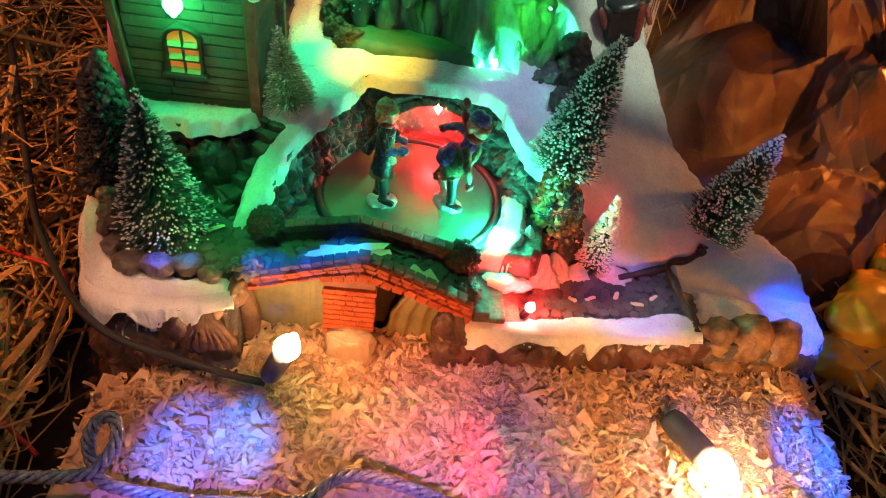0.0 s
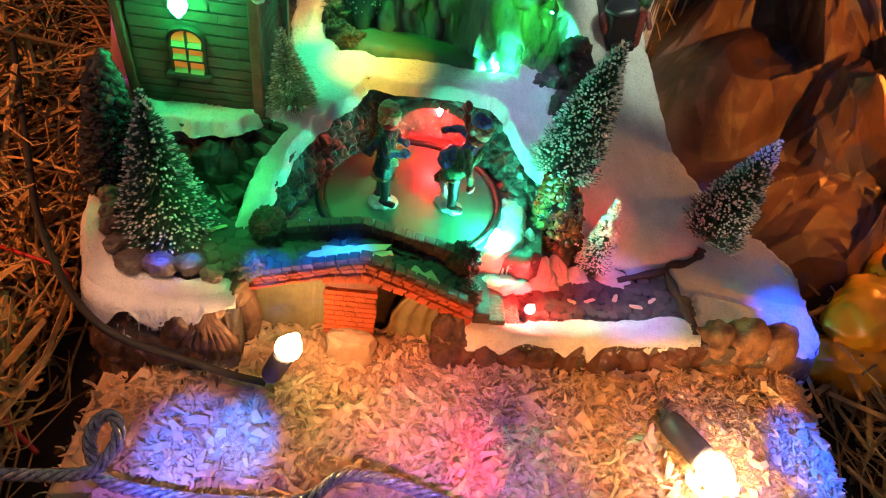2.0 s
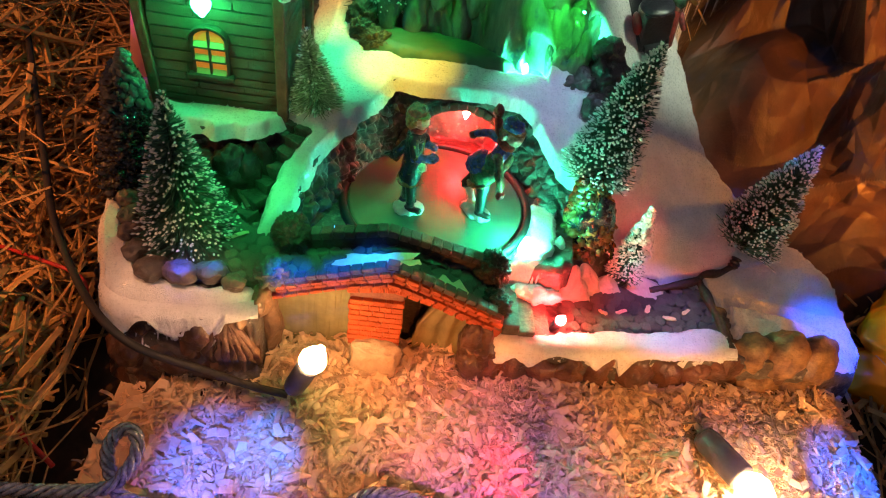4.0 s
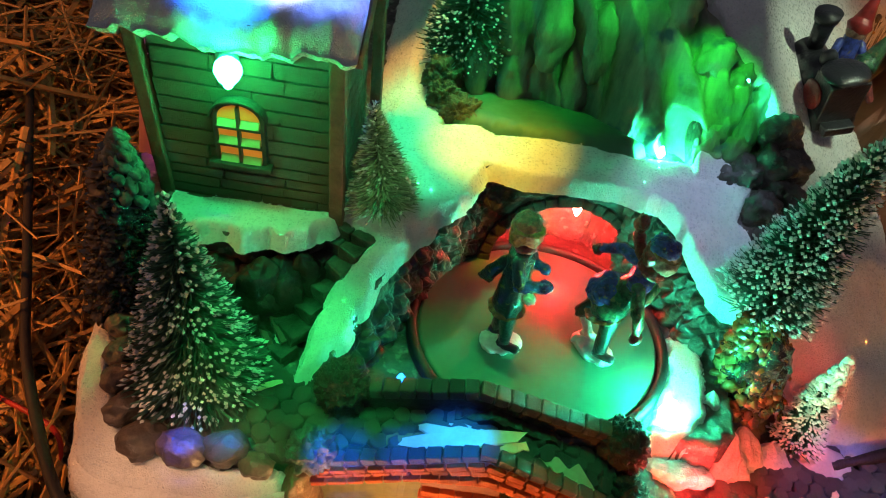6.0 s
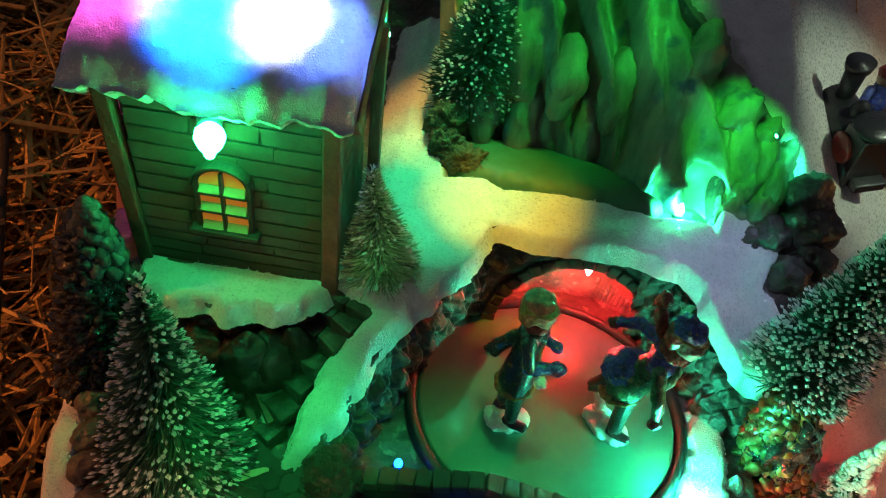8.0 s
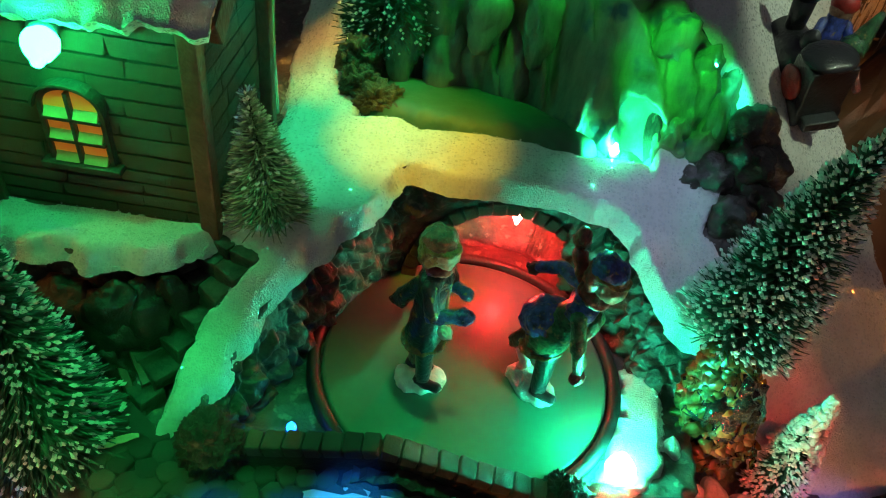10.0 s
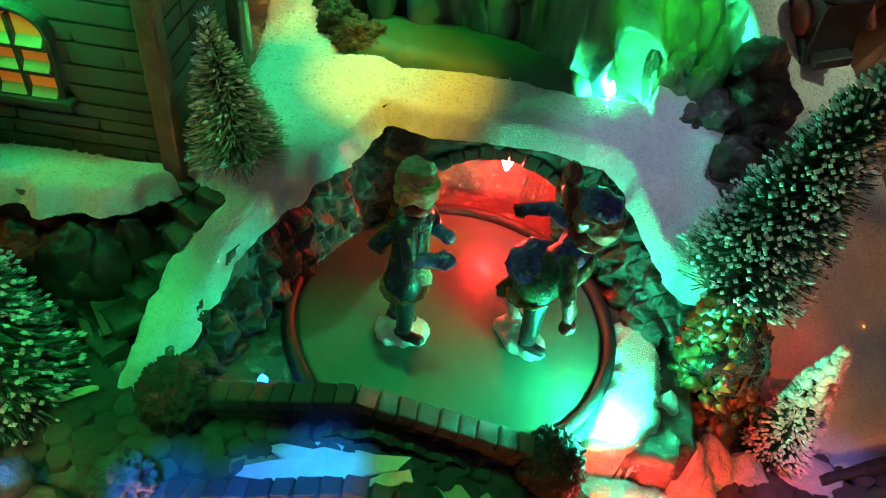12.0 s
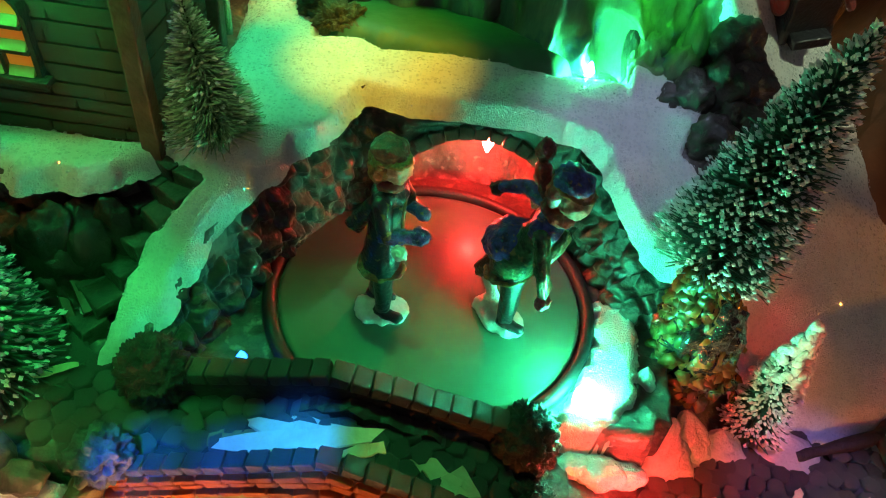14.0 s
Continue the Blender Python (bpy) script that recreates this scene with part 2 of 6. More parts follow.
STRAW = mat("dry_straw", (0.58, 0.38, 0.14), (0.38, 0.22, 0.07), 160, 0.5, 0.3, island=0.45)
SHAVE = mat("wood_shaving", (0.88, 0.70, 0.48), (0.78, 0.56, 0.34), 220, 0.65, 0.4, 900, island=0.12)


def let_through(m, share):
    """Thin stuff through which some of the light passes."""
    n, l = m.node_tree.nodes, m.node_tree.links
    bsdf = n["Principled BSDF"]
    thin = n.new("ShaderNodeBsdfTranslucent")
    mixs = n.new("ShaderNodeMixShader")
    mixs.inputs[0].default_value = share
    l.new(bsdf.inputs["Base Color"].links[0].from_socket, thin.inputs["Color"])
    l.new(bsdf.outputs[0], mixs.inputs[1])
    l.new(thin.outputs[0], mixs.inputs[2])
    l.new(mixs.outputs[0], n["Material Output"].inputs["Surface"])


THINSNOW = mat("thin_snow", (0.80, 0.76, 0.70), (0.62, 0.58, 0.52), 160, 0.7, 0.9, 900)
let_through(THINSNOW, 0.4)
let_through(SHAVE, 0.45)
let_through(STRAW, 0.2)
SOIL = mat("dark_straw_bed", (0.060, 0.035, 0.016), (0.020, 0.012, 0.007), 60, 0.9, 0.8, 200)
BOARD = mat("pale_board", (0.60, 0.47, 0.32), (0.47, 0.35, 0.22), 40, 0.55, 0.3, 300)
PAPER = mat("crumpled_paper", (0.175, 0.080, 0.036), (0.055, 0.029, 0.020), 30, 0.46, 0.25, 700, spots=((0.055, 0.050, 0.10), 19, 0.55))


def worn_folds(m, pale, low, high):
    """Rubbed, paler colour along the sharp outward folds."""
    n, l = m.node_tree.nodes, m.node_tree.links
    bsdf = n["Principled BSDF"]
    geo = n.new("ShaderNodeNewGeometry")
    edge = n.new("ShaderNodeMapRange")
    edge.inputs["From Min"].default_value, edge.inputs["From Max"].default_value = low, high
    l.new(geo.outputs["Pointiness"], edge.inputs["Value"])
    mixc = n.new("ShaderNodeMix")
    mixc.data_type = "RGBA"
    l.new(edge.outputs["Result"], mixc.inputs["Factor"])
    l.new(bsdf.inputs["Base Color"].links[0].from_socket, mixc.inputs["A"])
    mixc.inputs["B"].default_value = (*pale, 1)
    l.new(mixc.outputs["Result"], bsdf.inputs["Base Color"])


worn_folds(PAPER, (0.36, 0.23, 0.15), 0.53, 0.66)
RUBBER = mat("dark_socket", (0.055, 0.055, 0.075), (0.04, 0.04, 0.055), 200, 0.42, 0.1)
CABLE = mat("dark_cable", (0.024, 0.019, 0.015), (0.012, 0.010, 0.009), 200, 0.65, 0.2)
REDCABLE = mat("red_cable", (0.50, 0.03, 0.02), (0.35, 0.02, 0.015), 200, 0.4, 0.1)
CLEARWIRE = mat("clear_twisted_wire", (0.62, 0.61, 0.62), (0.16, 0.15, 0.17), 420, 0.14, 0.5, 1400, metal=0.65, coat=0.9)
SLEEVE = clear("clear_sleeve", (0.88, 0.90, 0.86), 0.15)
AMBERPANE = mat("amber_pane", (0.85, 0.36, 0.06), (0.7, 0.28, 0.05), 200, 0.35, 0.1)
AMBERPANE.node_tree.nodes["Principled BSDF"].inputs["Emission Color"].default_value = (1.0, 0.30, 0.03, 1)
AMBERPANE.node_tree.nodes["Principled BSDF"].inputs["Emission Strength"].default_value = 0.30
LEDGE = mat("pale_ledge", (0.42, 0.36, 0.16), (0.30, 0.25, 0.10), 200, 0.4)
FRAMEPAINT = mat("dark_frame_paint", (0.045, 0.036, 0.026), (0.018, 0.015, 0.011), 240, 0.5, 0.5)
YELLOWTOY = mat("yellow_plastic", (0.85, 0.38, 0.006), (0.66, 0.24, 0.005), 40, 0.24, 0.1)
TOYDARK = mat("toy_black", (0.025, 0.025, 0.030), (0.012, 0.012, 0.014), 200, 0.3, 0.4, coat=0.4)
TOYRED = mat("toy_red", (0.42, 0.030, 0.025), (0.16, 0.012, 0.010), 200, 0.35, 0.3, coat=0.3)
NAVY = mat("figurine_navy", (0.06, 0.10, 0.50), (0.008, 0.012, 0.06), 420, 0.3, 0.6, 1100, coat=0.5, spots=((0.20, 0.16, 0.10), 480, 0.62))
FIGGREEN = mat("figurine_green", (0.05, 0.20, 0.08), (0.004, 0.014, 0.010), 420, 0.3, 0.6, 1100, coat=0.5, spots=((0.22, 0.20, 0.08), 460, 0.60))
CLOTH_RED = mat("figurine_red", (0.38, 0.06, 0.045), (0.08, 0.014, 0.012), 460, 0.35, 0.5, coat=0.4)
SKIN = mat("figurine_face", (0.52, 0.33, 0.22), (0.16, 0.09, 0.06), 380, 0.4, 0.5, 900)
HAIR = mat("figurine_hair", (0.36, 0.18, 0.05), (0.08, 0.035, 0.012), 460, 0.35, 0.5, coat=0.4)
PINKTOY = mat("pink_cone", (0.70, 0.35, 0.36), (0.6, 0.28, 0.29), 80, 0.5)


# ---------------------------------------------------------------- mesh tools
def link(name, verts, faces, material, parent=None, label="", smooth=True):
    me = bpy.data.meshes.new(name)
    me.from_pydata([tuple(v) for v in verts], [], [tuple(f) for f in faces])
    me.update()
    mats = material if isinstance(material, (list, tuple)) else [material]
    for m in mats:
        me.materials.append(m)
    if smooth:
        me.polygons.foreach_set("use_smooth", [True] * len(me.polygons))
    ob = new(name, me)
    if parent:
        ob.parent = parent
    if label:
        ob["label"] = label
    return ob


def part(name, bm, material, parent, label="", smooth=True):
    me = bpy.data.meshes.new(name)
    bm.to_mesh(me)
    bm.free()
    mats = material if isinstance(material, (list, tuple)) else [material]
    for m in mats:
        me.materials.append(m)
    if smooth:
        me.polygons.foreach_set("use_smooth", [True] * len(me.polygons))
    ob = new(name, me)
    if parent:
        ob.parent = parent
    if label:
        ob["label"] = label
    return ob


def thing(name, label, category, at=(0, 0, 0), group="", kind=""):
    ob = new(name)
    ob.location = at
    ob.empty_display_size = 0.005
    return tagged(ob, label, category, group, kind)


def grid_faces(n, m, close=False):
    f = []
    for i in range(n - 1):
        for j in range(m - 1 if not close else m):
            k = (j + 1) % m
            f.append((i * m + j, i * m + k, (i + 1) * m + k, (i + 1) * m + j))
    return f


def fbm(p, octaves=4):
    return noise.fractal(Vector(p), 1.0, 2.0, octaves)


def tube(path, radius, sides=8, taper=None):
    """Rings of a round tube along a path of points."""
    pts = [Vector(p) for p in path]
    verts, n = [], len(pts)
    up = Vector((0.13, 0.21, 0.97))
    for i, p in enumerate(pts):
        d = (pts[min(i + 1, n - 1)] - pts[max(i - 1, 0)]).normalized()
        a = d.cross(up).normalized()
        b = a.cross(d)
        r = radius if taper is None else radius * taper(i / (n - 1))
        for k in range(sides):
            an = 2 * math.pi * k / sides
            verts.append(p + (a * math.cos(an) + b * math.sin(an)) * r)
    faces = grid_faces(n, sides, close=True)
    faces.append(tuple(range(sides))[::-1])
    faces.append(tuple(range((n - 1) * sides, n * sides)))
    return verts, faces


def spline(ctrl, steps=8):
    """A smooth line through the given points."""
    p = [Vector(c) for c in ctrl]
    p = [p[0] * 2 - p[1]] + p + [p[-1] * 2 - p[-2]]
    out = []
    for i in range(1, len(p) - 2):
        for s in range(steps):
            t = s / steps
            out.append(0.5 * ((2 * p[i]) + (p[i + 1] - p[i - 1]) * t + (2 * p[i - 1] - 5 * p[i] + 4 * p[i + 1] - p[i + 2]) * t * t + (3 * p[i] - p[i - 1] - 3 * p[i + 1] + p[i + 2]) * t ** 3))
    out.append(p[-2])
    return out


def blob(bm, centre, size, turn=(0, 0, 0), subdiv=2, rough=0.0, freq=150.0, seed=0.0):
    """Adds a lumpy ellipsoid to a bmesh."""
    r = bmesh.ops.create_icosphere(bm, subdivisions=subdiv, radius=1.0)
    m = pose(*centre, *turn) @ Matrix.Diagonal((*size, 1))
    for v in r["verts"]:
        co = m @ v.co
        if rough:
            d = (co - Vector(centre)).normalized()
            q = co * freq + Vector((seed, seed * 2, 0))
            co += d * rough * (noise.noise(q) if subdiv < 4 else 0.7 * noise.noise(q) + 0.9 * (0.5 - abs(noise.noise(q * 1.7))) + 0.35 * noise.noise(q * 4.1))
        v.co = co
    return r["verts"]


def box(bm, centre, size, turn=(0, 0, 0), bevel=0.0):
    r = bmesh.ops.create_cube(bm, size=1.0)
    vs = r["verts"]
    m = pose(*centre, *turn) @ Matrix.Diagonal((*size, 1))
    for v in vs:
        v.co = m @ v.co
    if bevel:
        es = list({e for v in vs for e in v.link_edges})
        bmesh.ops.bevel(bm, geom=es, offset=bevel, segments=2, affect="EDGES", profile=0.6)
    return vs


def sd_poly(px, py, poly):
    """Signed distance to a polygon, positive inside, for arrays of points."""
    d = np.full(px.shape, 1e9)
    inside = np.zeros(px.shape, bool)
    n = len(poly)
    for i in range(n):
        ax, ay = poly[i]
        bx, by = poly[(i + 1) % n]
        ex, ey = bx - ax, by - ay
        t = np.clip(((px - ax) * ex + (py - ay) * ey) / (ex * ex + ey * ey), 0, 1)
        d = np.minimum(d, np.hypot(px - ax - t * ex, py - ay - t * ey))
        cross = (ay > py) != (by > py)
        with np.errstate(divide="ignore", invalid="ignore"):
            xi = ax + (py - ay) * ex / (ey if ey else 1e-12)
        inside ^= cross & (px < xi)
    return np.where(inside, d, -d)


def sstep(a, b, v):
    t = np.clip((v - a) / (b - a), 0, 1)
    return t * t * (3 - 2 * t)


# ---------------------------------------------------------------- the lie of the land
RINK_C, RINK_R, RINK_Z = (-0.003, 0.3025), 0.0490, 0.0580
UPPER = [(-0.165, 0.302), (-0.150, 0.293), (-0.130, 0.288), (-0.112, 0.2865), (-0.100, 0.292), (-0.090, 0.294), (-0.081, 0.303), (-0.0735, 0.302), (-0.066, 0.298),
         (-0.050, 0.316), (-0.032, 0.340), (-0.012, 0.349), (0.010, 0.350), (0.028, 0.342), (0.046, 0.331), (0.062, 0.316), (0.068, 0.310), (0.080, 0.318), (0.090, 0.345), (0.090, 0.54), (-0.18, 0.54)]
HOLLOW = [(-0.075, 0.262), (-0.064, 0.281), (-0.0545, 0.297), (-0.032, 0.337), (-0.012, 0.347), (0.010, 0.348), (0.028, 0.340), (0.045, 0.328), (0.060, 0.311), (0.068, 0.290), (0.066, 0.262)]
PATHWAY = [(-0.156, 0.270), (-0.147, 0.250), (-0.134, 0.231), (-0.060, 0.231), (-0.060, 0.262), (-0.070, 0.275), (-0.080, 0.296), (-0.105, 0.286), (-0.152, 0.292)]
RAMP = [(-0.0890, 0.2590), (-0.0845, 0.2680), (-0.0800, 0.2760), (-0.0735, 0.2880), (-0.0715, 0.2970), (-0.0760, 0.3040), (-0.0620, 0.3120), (-0.0490, 0.3100), (-0.0570, 0.2960), (-0.0635, 0.2830), (-0.0705, 0.2720), (-0.0760, 0.2610)]
BRIDGE_GAP = [(-0.080, 0.190), (-0.0785, 0.262), (0.040, 0.262), (0.040, 0.190)]
BANK = [(-0.165, 0.280), (-0.161, 0.256), (-0.154, 0.236), (-0.149, 0.222), (-0.140, 0.215), (-0.100, 0.2145), (-0.077, 0.220), (-0.077, 0.230), (-0.134, 0.231), (-0.148, 0.254), (-0.156, 0.280)]
OUTLINE = [(-0.168, 0.300), (-0.167, 0.280), (-0.163, 0.256), (-0.156, 0.236), (-0.150, 0.219), (-0.140, 0.212), (-0.100, 0.211), (-0.077, 0.214), (0.0, 0.226), (0.040, 0.230), (0.100, 0.234), (0.160, 0.240), (0.205, 0.241), (0.234, 0.247), (0.247, 0.266),
           (0.248, 0.291), (0.2365, 0.3080), (0.218, 0.3190), (0.1940, 0.3290), (0.1710, 0.3500), (0.1580, 0.3630), (0.1500, 0.3825), (0.1440, 0.4010), (0.1395, 0.4180), (0.1365, 0.4400), (0.1440, 0.4620), (0.1630, 0.4900), (0.215, 0.535), (-0.17, 0.535)]


CAVE = [(-0.026, 0.338), (-0.023, 0.356), (-0.010, 0.3640), (0.018, 0.3645), (0.033, 0.356), (0.037, 0.338)]


def land(x, y, grow=0.0):
    zr = np.interp(y, [0.262, 0.276, 0.288, 0.311, 0.345, 0.40, 0.46, 0.50], [0.030, 0.031, 0.042, 0.068, 0.103, 0.150, 0.178, 0.19])
    xo = np.interp(y, [0.25, 0.29, 0.308, 0.319, 0.329, 0.350, 0.363, 0.3825, 0.401, 0.418, 0.440, 0.462, 0.490, 0.535], [0.25, 0.248, 0.236, 0.218, 0.194, 0.171, 0.158, 0.150, 0.144, 0.1395, 0.1365, 0.144, 0.163, 0.215])
    zo = np.interp(y, [0.25, 0.29, 0.306, 0.351, 0.399, 0.440, 0.490, 0.535], [0.012, 0.012, 0.028, 0.058, 0.093, 0.115, 0.130, 0.136])
    f = np.clip((x - 0.072) / (xo - 0.072), 0, 1.1)
    h = zr + (zo - zr) * f ** 0.85
    h = np.where(y < 0.276, np.interp(x, [0.155, 0.20, 0.245], [0.030, 0.024, 0.012]), h)
    fall = np.interp(y, [0.310, 0.345], [0.0310, 0.0]) * np.interp(x, [0.030, 0.066], [0.0, 1.0])
    zu = np.interp(x, [-0.082, -0.072, 0.030], [0.0965, 0.1030, 0.1050]) - fall + np.clip(y - 0.39, 0, 1) * 0.3
    h = h + (np.maximum(zu, np.where((x > 0.05) | ((x > 0.015) & (y > 0.405)), h, 0)) - h) * sstep(-0.0015, 0.0025, sd_poly(x, y, UPPER) + grow)
    h = h + (0.0570 - h) * sstep(-0.0005, 0.0025, sd_poly(x, y, HOLLOW) - grow)
    h = h + (0.0580 + (y - 0.25) * 0.05 - h) * sstep(-0.002, 0.002, sd_poly(x, y, PATHWAY) - grow * 1.2)
    zramp = np.interp(y, [0.259, 0.276, 0.288, 0.300, 0.312], [0.0600, 0.0740, 0.0860, 0.0960, 0.1030])
    h = h + (zramp - h) * sstep(-0.001, 0.002, sd_poly(x, y, RAMP) + grow)
    zbank = np.interp(y, [0.214, 0.224, 0.244], [0.044, 0.053, 0.0590])
    h = h + (zbank - h) * sstep(-0.002, 0.002, sd_poly(x, y, BANK))
    h = h + (-0.004 - h) * sstep(-0.0005, 0.0005, sd_poly(x, y, BRIDGE_GAP))
    edge = sd_poly(x, y, OUTLINE)
    return -0.012 + (h + 0.012) * sstep(-0.004, 0.0015, edge)


def land_at(x, y):
    return float(land(np.array([x]), np.array([y]))[0])


STEP = 0.0009
GX, GY = np.meshgrid(np.arange(-0.172, 0.250, STEP), np.arange(0.206, 0.530, STEP))
LAND = land(GX, GY)
TOPS = land(GX, GY, 0.0090)


def rough_grid(gx, gy, amp, freq):
    flat = [amp * fbm((x * freq, y * freq, 3.1), 4) for x, y in zip(gx.ravel(), gy.ravel())]
    return np.array(flat).reshape(gx.shape)


ROUGH = rough_grid(GX, GY, 0.0009, 130)
SWELL = rough_grid(GX, GY, 0.0011, 38)


def sheet(name, z, keep, material, parent, label="", field=None, rim=0.0, rim_z=None):
    """One piece of ground: the grid's squares where keep holds. With a field, the outer rim is drawn onto its contour at the value rim."""
    idx = -np.ones(z.shape, int)
    kk = keep[:-1, :-1] & keep[1:, :-1] & keep[:-1, 1:] & keep[1:, 1:]
    used = np.zeros(z.shape, int)
    used[:-1, :-1] += kk
    used[1:, :-1] += kk
    used[:-1, 1:] += kk
    used[1:, 1:] += kk
    on = used > 0
    idx[on] = np.arange(on.sum())
    X, Y = GX, GY
    if field is not None:
        gy, gx = np.gradient(field, STEP)
        g2 = np.maximum(gx * gx + gy * gy, 0.2)
        move = np.where(on & (used < 4), np.clip(field - rim, -2 * STEP, 2 * STEP) / g2, 0)
        X, Y = GX - move * gx, GY - move * gy
        z = np.where(on & (used < 4), rim_z, z)
    verts = np.stack([X[on], Y[on], z[on]], 1).tolist()
    I, J = np.nonzero(kk)
    faces = np.stack([idx[I, J], idx[I, J + 1], idx[I + 1, J + 1], idx[I + 1, J]], 1).tolist()
    return link(name, verts, faces, material, parent, label)


def snow_layer(name, poly, thick, wave, parent, label="", seed=0.0, soft=0.003, under=None, material=None):
    """A puffy layer of snow over a stretch of the land, its rim wavy and rounded."""
    sd = sd_poly(GX, GY, poly)
    near = sd > -0.006
    jag = np.zeros(GX.shape)
    for i, j in zip(*np.nonzero(near & (sd < 0.008))):
        jag[i, j] = wave * (1.0 * fbm((GX[i, j] * 210, GY[i, j] * 210, seed), 3) + 0.8 * fbm((GX[i, j] * 60, GY[i, j] * 60, seed + 5), 2))
    s = sd + jag
    t = np.clip(s / soft, -1, 1)
    rise = np.where(t > 0, np.sqrt(np.clip(1 - (1 - t) ** 2, 0, 1)) * thick, t * 0.004)
    bed = (LAND if under is None else under) + SWELL * 0.6 + ROUGH * 0.25
    return sheet(name, bed + rise, s > -soft * 0.8, material or SNOW, parent, label, s, -soft * 0.8, bed - 0.0032)


base = thing("winter_village_base", "moulded resin winter village base with snow, rocks and paths", "village base", (0.04, 0.30, 0.0))
base.matrix_basis = Matrix.Translation((0.0, 0.0, 0.0))
CUT = np.where(GY > 0.268, LAND + (0.0565 - LAND) * sstep(-0.0040, -0.0030, sd_poly(GX, GY, HOLLOW)), LAND)
CUT = CUT + (0.0565 - CUT) * sstep(-0.0003, 0.0008, sd_poly(GX, GY, CAVE))
sheet("rock_ground", CUT + ROUGH * 1.4, sd_poly(GX, GY, OUTLINE) > -0.0035, ROCK, base, "dark painted rock under the snow")
HILL_SNOW = [(0.160, 0.249), (0.205, 0.249), (0.232, 0.2500), (0.2445, 0.266), (0.2460, 0.290), (0.2350, 0.3070), (0.2165, 0.3178), (0.1925, 0.3278), (0.1695, 0.3488), (0.1565, 0.3620), (0.1485, 0.3815), (0.1425, 0.4005), (0.1380, 0.4178), (0.1350, 0.4400), (0.1425, 0.4630), (0.1615, 0.4910), (0.197, 0.524), (0.020, 0.524), (0.024, 0.440), (0.048, 0.412), (0.0585, 0.392), (0.0610, 0.3885), (0.0690, 0.3790), (0.0715, 0.3720), (0.0705, 0.3675),
             (0.0800, 0.3720), (0.0905, 0.3800), (0.0935, 0.3710), (0.0960, 0.3600), (0.0920, 0.345), (0.086, 0.318), (0.084, 0.300), (0.100, 0.291), (0.118, 0.289), (0.132, 0.286), (0.152, 0.288), (0.163, 0.275)]
snow_layer("hill_snow", HILL_SNOW, 0.0030, 0.0018, base, "white glittering snow slope", 1.0)
FIELD = [(-0.0881, 0.2575), (-0.0860, 0.2672), (-0.0844, 0.2747), (-0.0810, 0.2805), (-0.0808, 0.2837), (-0.0768, 0.2873), (-0.0729, 0.2930), (-0.0693, 0.2969), (-0.0688, 0.2993), (-0.0760, 0.3024), (-0.0800, 0.3060),
         (-0.0800, 0.3200), (-0.078, 0.360), (-0.085, 0.400), (-0.085, 0.46), (-0.055, 0.46), (-0.053, 0.385), (-0.0520, 0.3640), (-0.0372, 0.3660), (-0.0307, 0.3622), (-0.0114, 0.3640), (0.0102, 0.3640),
         (0.0285, 0.3585), (0.0476, 0.3590), (0.0593, 0.3555), (0.0745, 0.3505), (0.0680, 0.3370), (0.0760, 0.3290), (0.0900, 0.330), (0.0900, 0.318), (0.0739, 0.3112), (0.0609, 0.3110), (0.0545, 0.3138), (0.0503, 0.3186), (0.0452, 0.3234), (0.0435, 0.3284), (0.0359, 0.3326), (0.0286, 0.3325),
         (0.0263, 0.3337), (0.0178, 0.3362), (0.0094, 0.3366), (0.0, 0.3362), (-0.0144, 0.3348), (-0.0249, 0.3372), (-0.0328, 0.3388), (-0.0358, 0.3271), (-0.0405, 0.3144), (-0.0458, 0.3102), (-0.0505, 0.3035), (-0.0560, 0.3014), (-0.0607, 0.2952), (-0.0651, 0.2886), (-0.0680, 0.2810), (-0.0718, 0.2764), (-0.0731, 0.2712), (-0.0778, 0.2679), (-0.0816, 0.2618)]
snow_layer("field_snow", FIELD, 0.0040, 0.0011, base, "white glittering snow strip above the rink", 4.0, under=land(GX, GY, 0.0200), soft=0.0022)
TERRACE = [(-0.146, 0.302), (-0.140, 0.291), (-0.128, 0.2875), (-0.119, 0.2900), (-0.1120, 0.2855), (-0.1040, 0.2905), (-0.0980, 0.2890), (-0.0910, 0.2935), (-0.0830, 0.3025), (-0.0830, 0.312), (-0.146, 0.312)]
snow_layer("terrace_snow", TERRACE, 0.0038, 0.0014, base, "snow ledge in front of the cottage", 8.0, under=TOPS)
BANK_SNOW = [(-0.1650, 0.278), (-0.1610, 0.256), (-0.1540, 0.236), (-0.149, 0.2225), (-0.140, 0.2155), (-0.100, 0.2150), (-0.0835, 0.2190), (-0.0835, 0.2290), (-0.100, 0.2270), (-0.122, 0.2275), (-0.1370, 0.2330), (-0.1480, 0.2500), (-0.1580, 0.2760)]
snow_layer("bank_snow", BANK_SNOW, 0.0030, 0.0014, base, "snow bank beside the bridge", 12.0)
KERB_SNOW = [(0.029, 0.2350), (0.034, 0.2325), (0.100, 0.2362), (0.155, 0.2420), (0.159, 0.2470), (0.1555, 0.2530), (0.1441, 0.2565), (0.128, 0.2515), (0.110, 0.2480), (0.090, 0.2470), (0.071, 0.2430), (0.0607, 0.2400), (0.045, 0.2390), (0.034, 0.2380)]
snow_layer("kerb_snow", KERB_SNOW, 0.0040, 0.0012, base, "snow strip along the front kerb", 15.0)
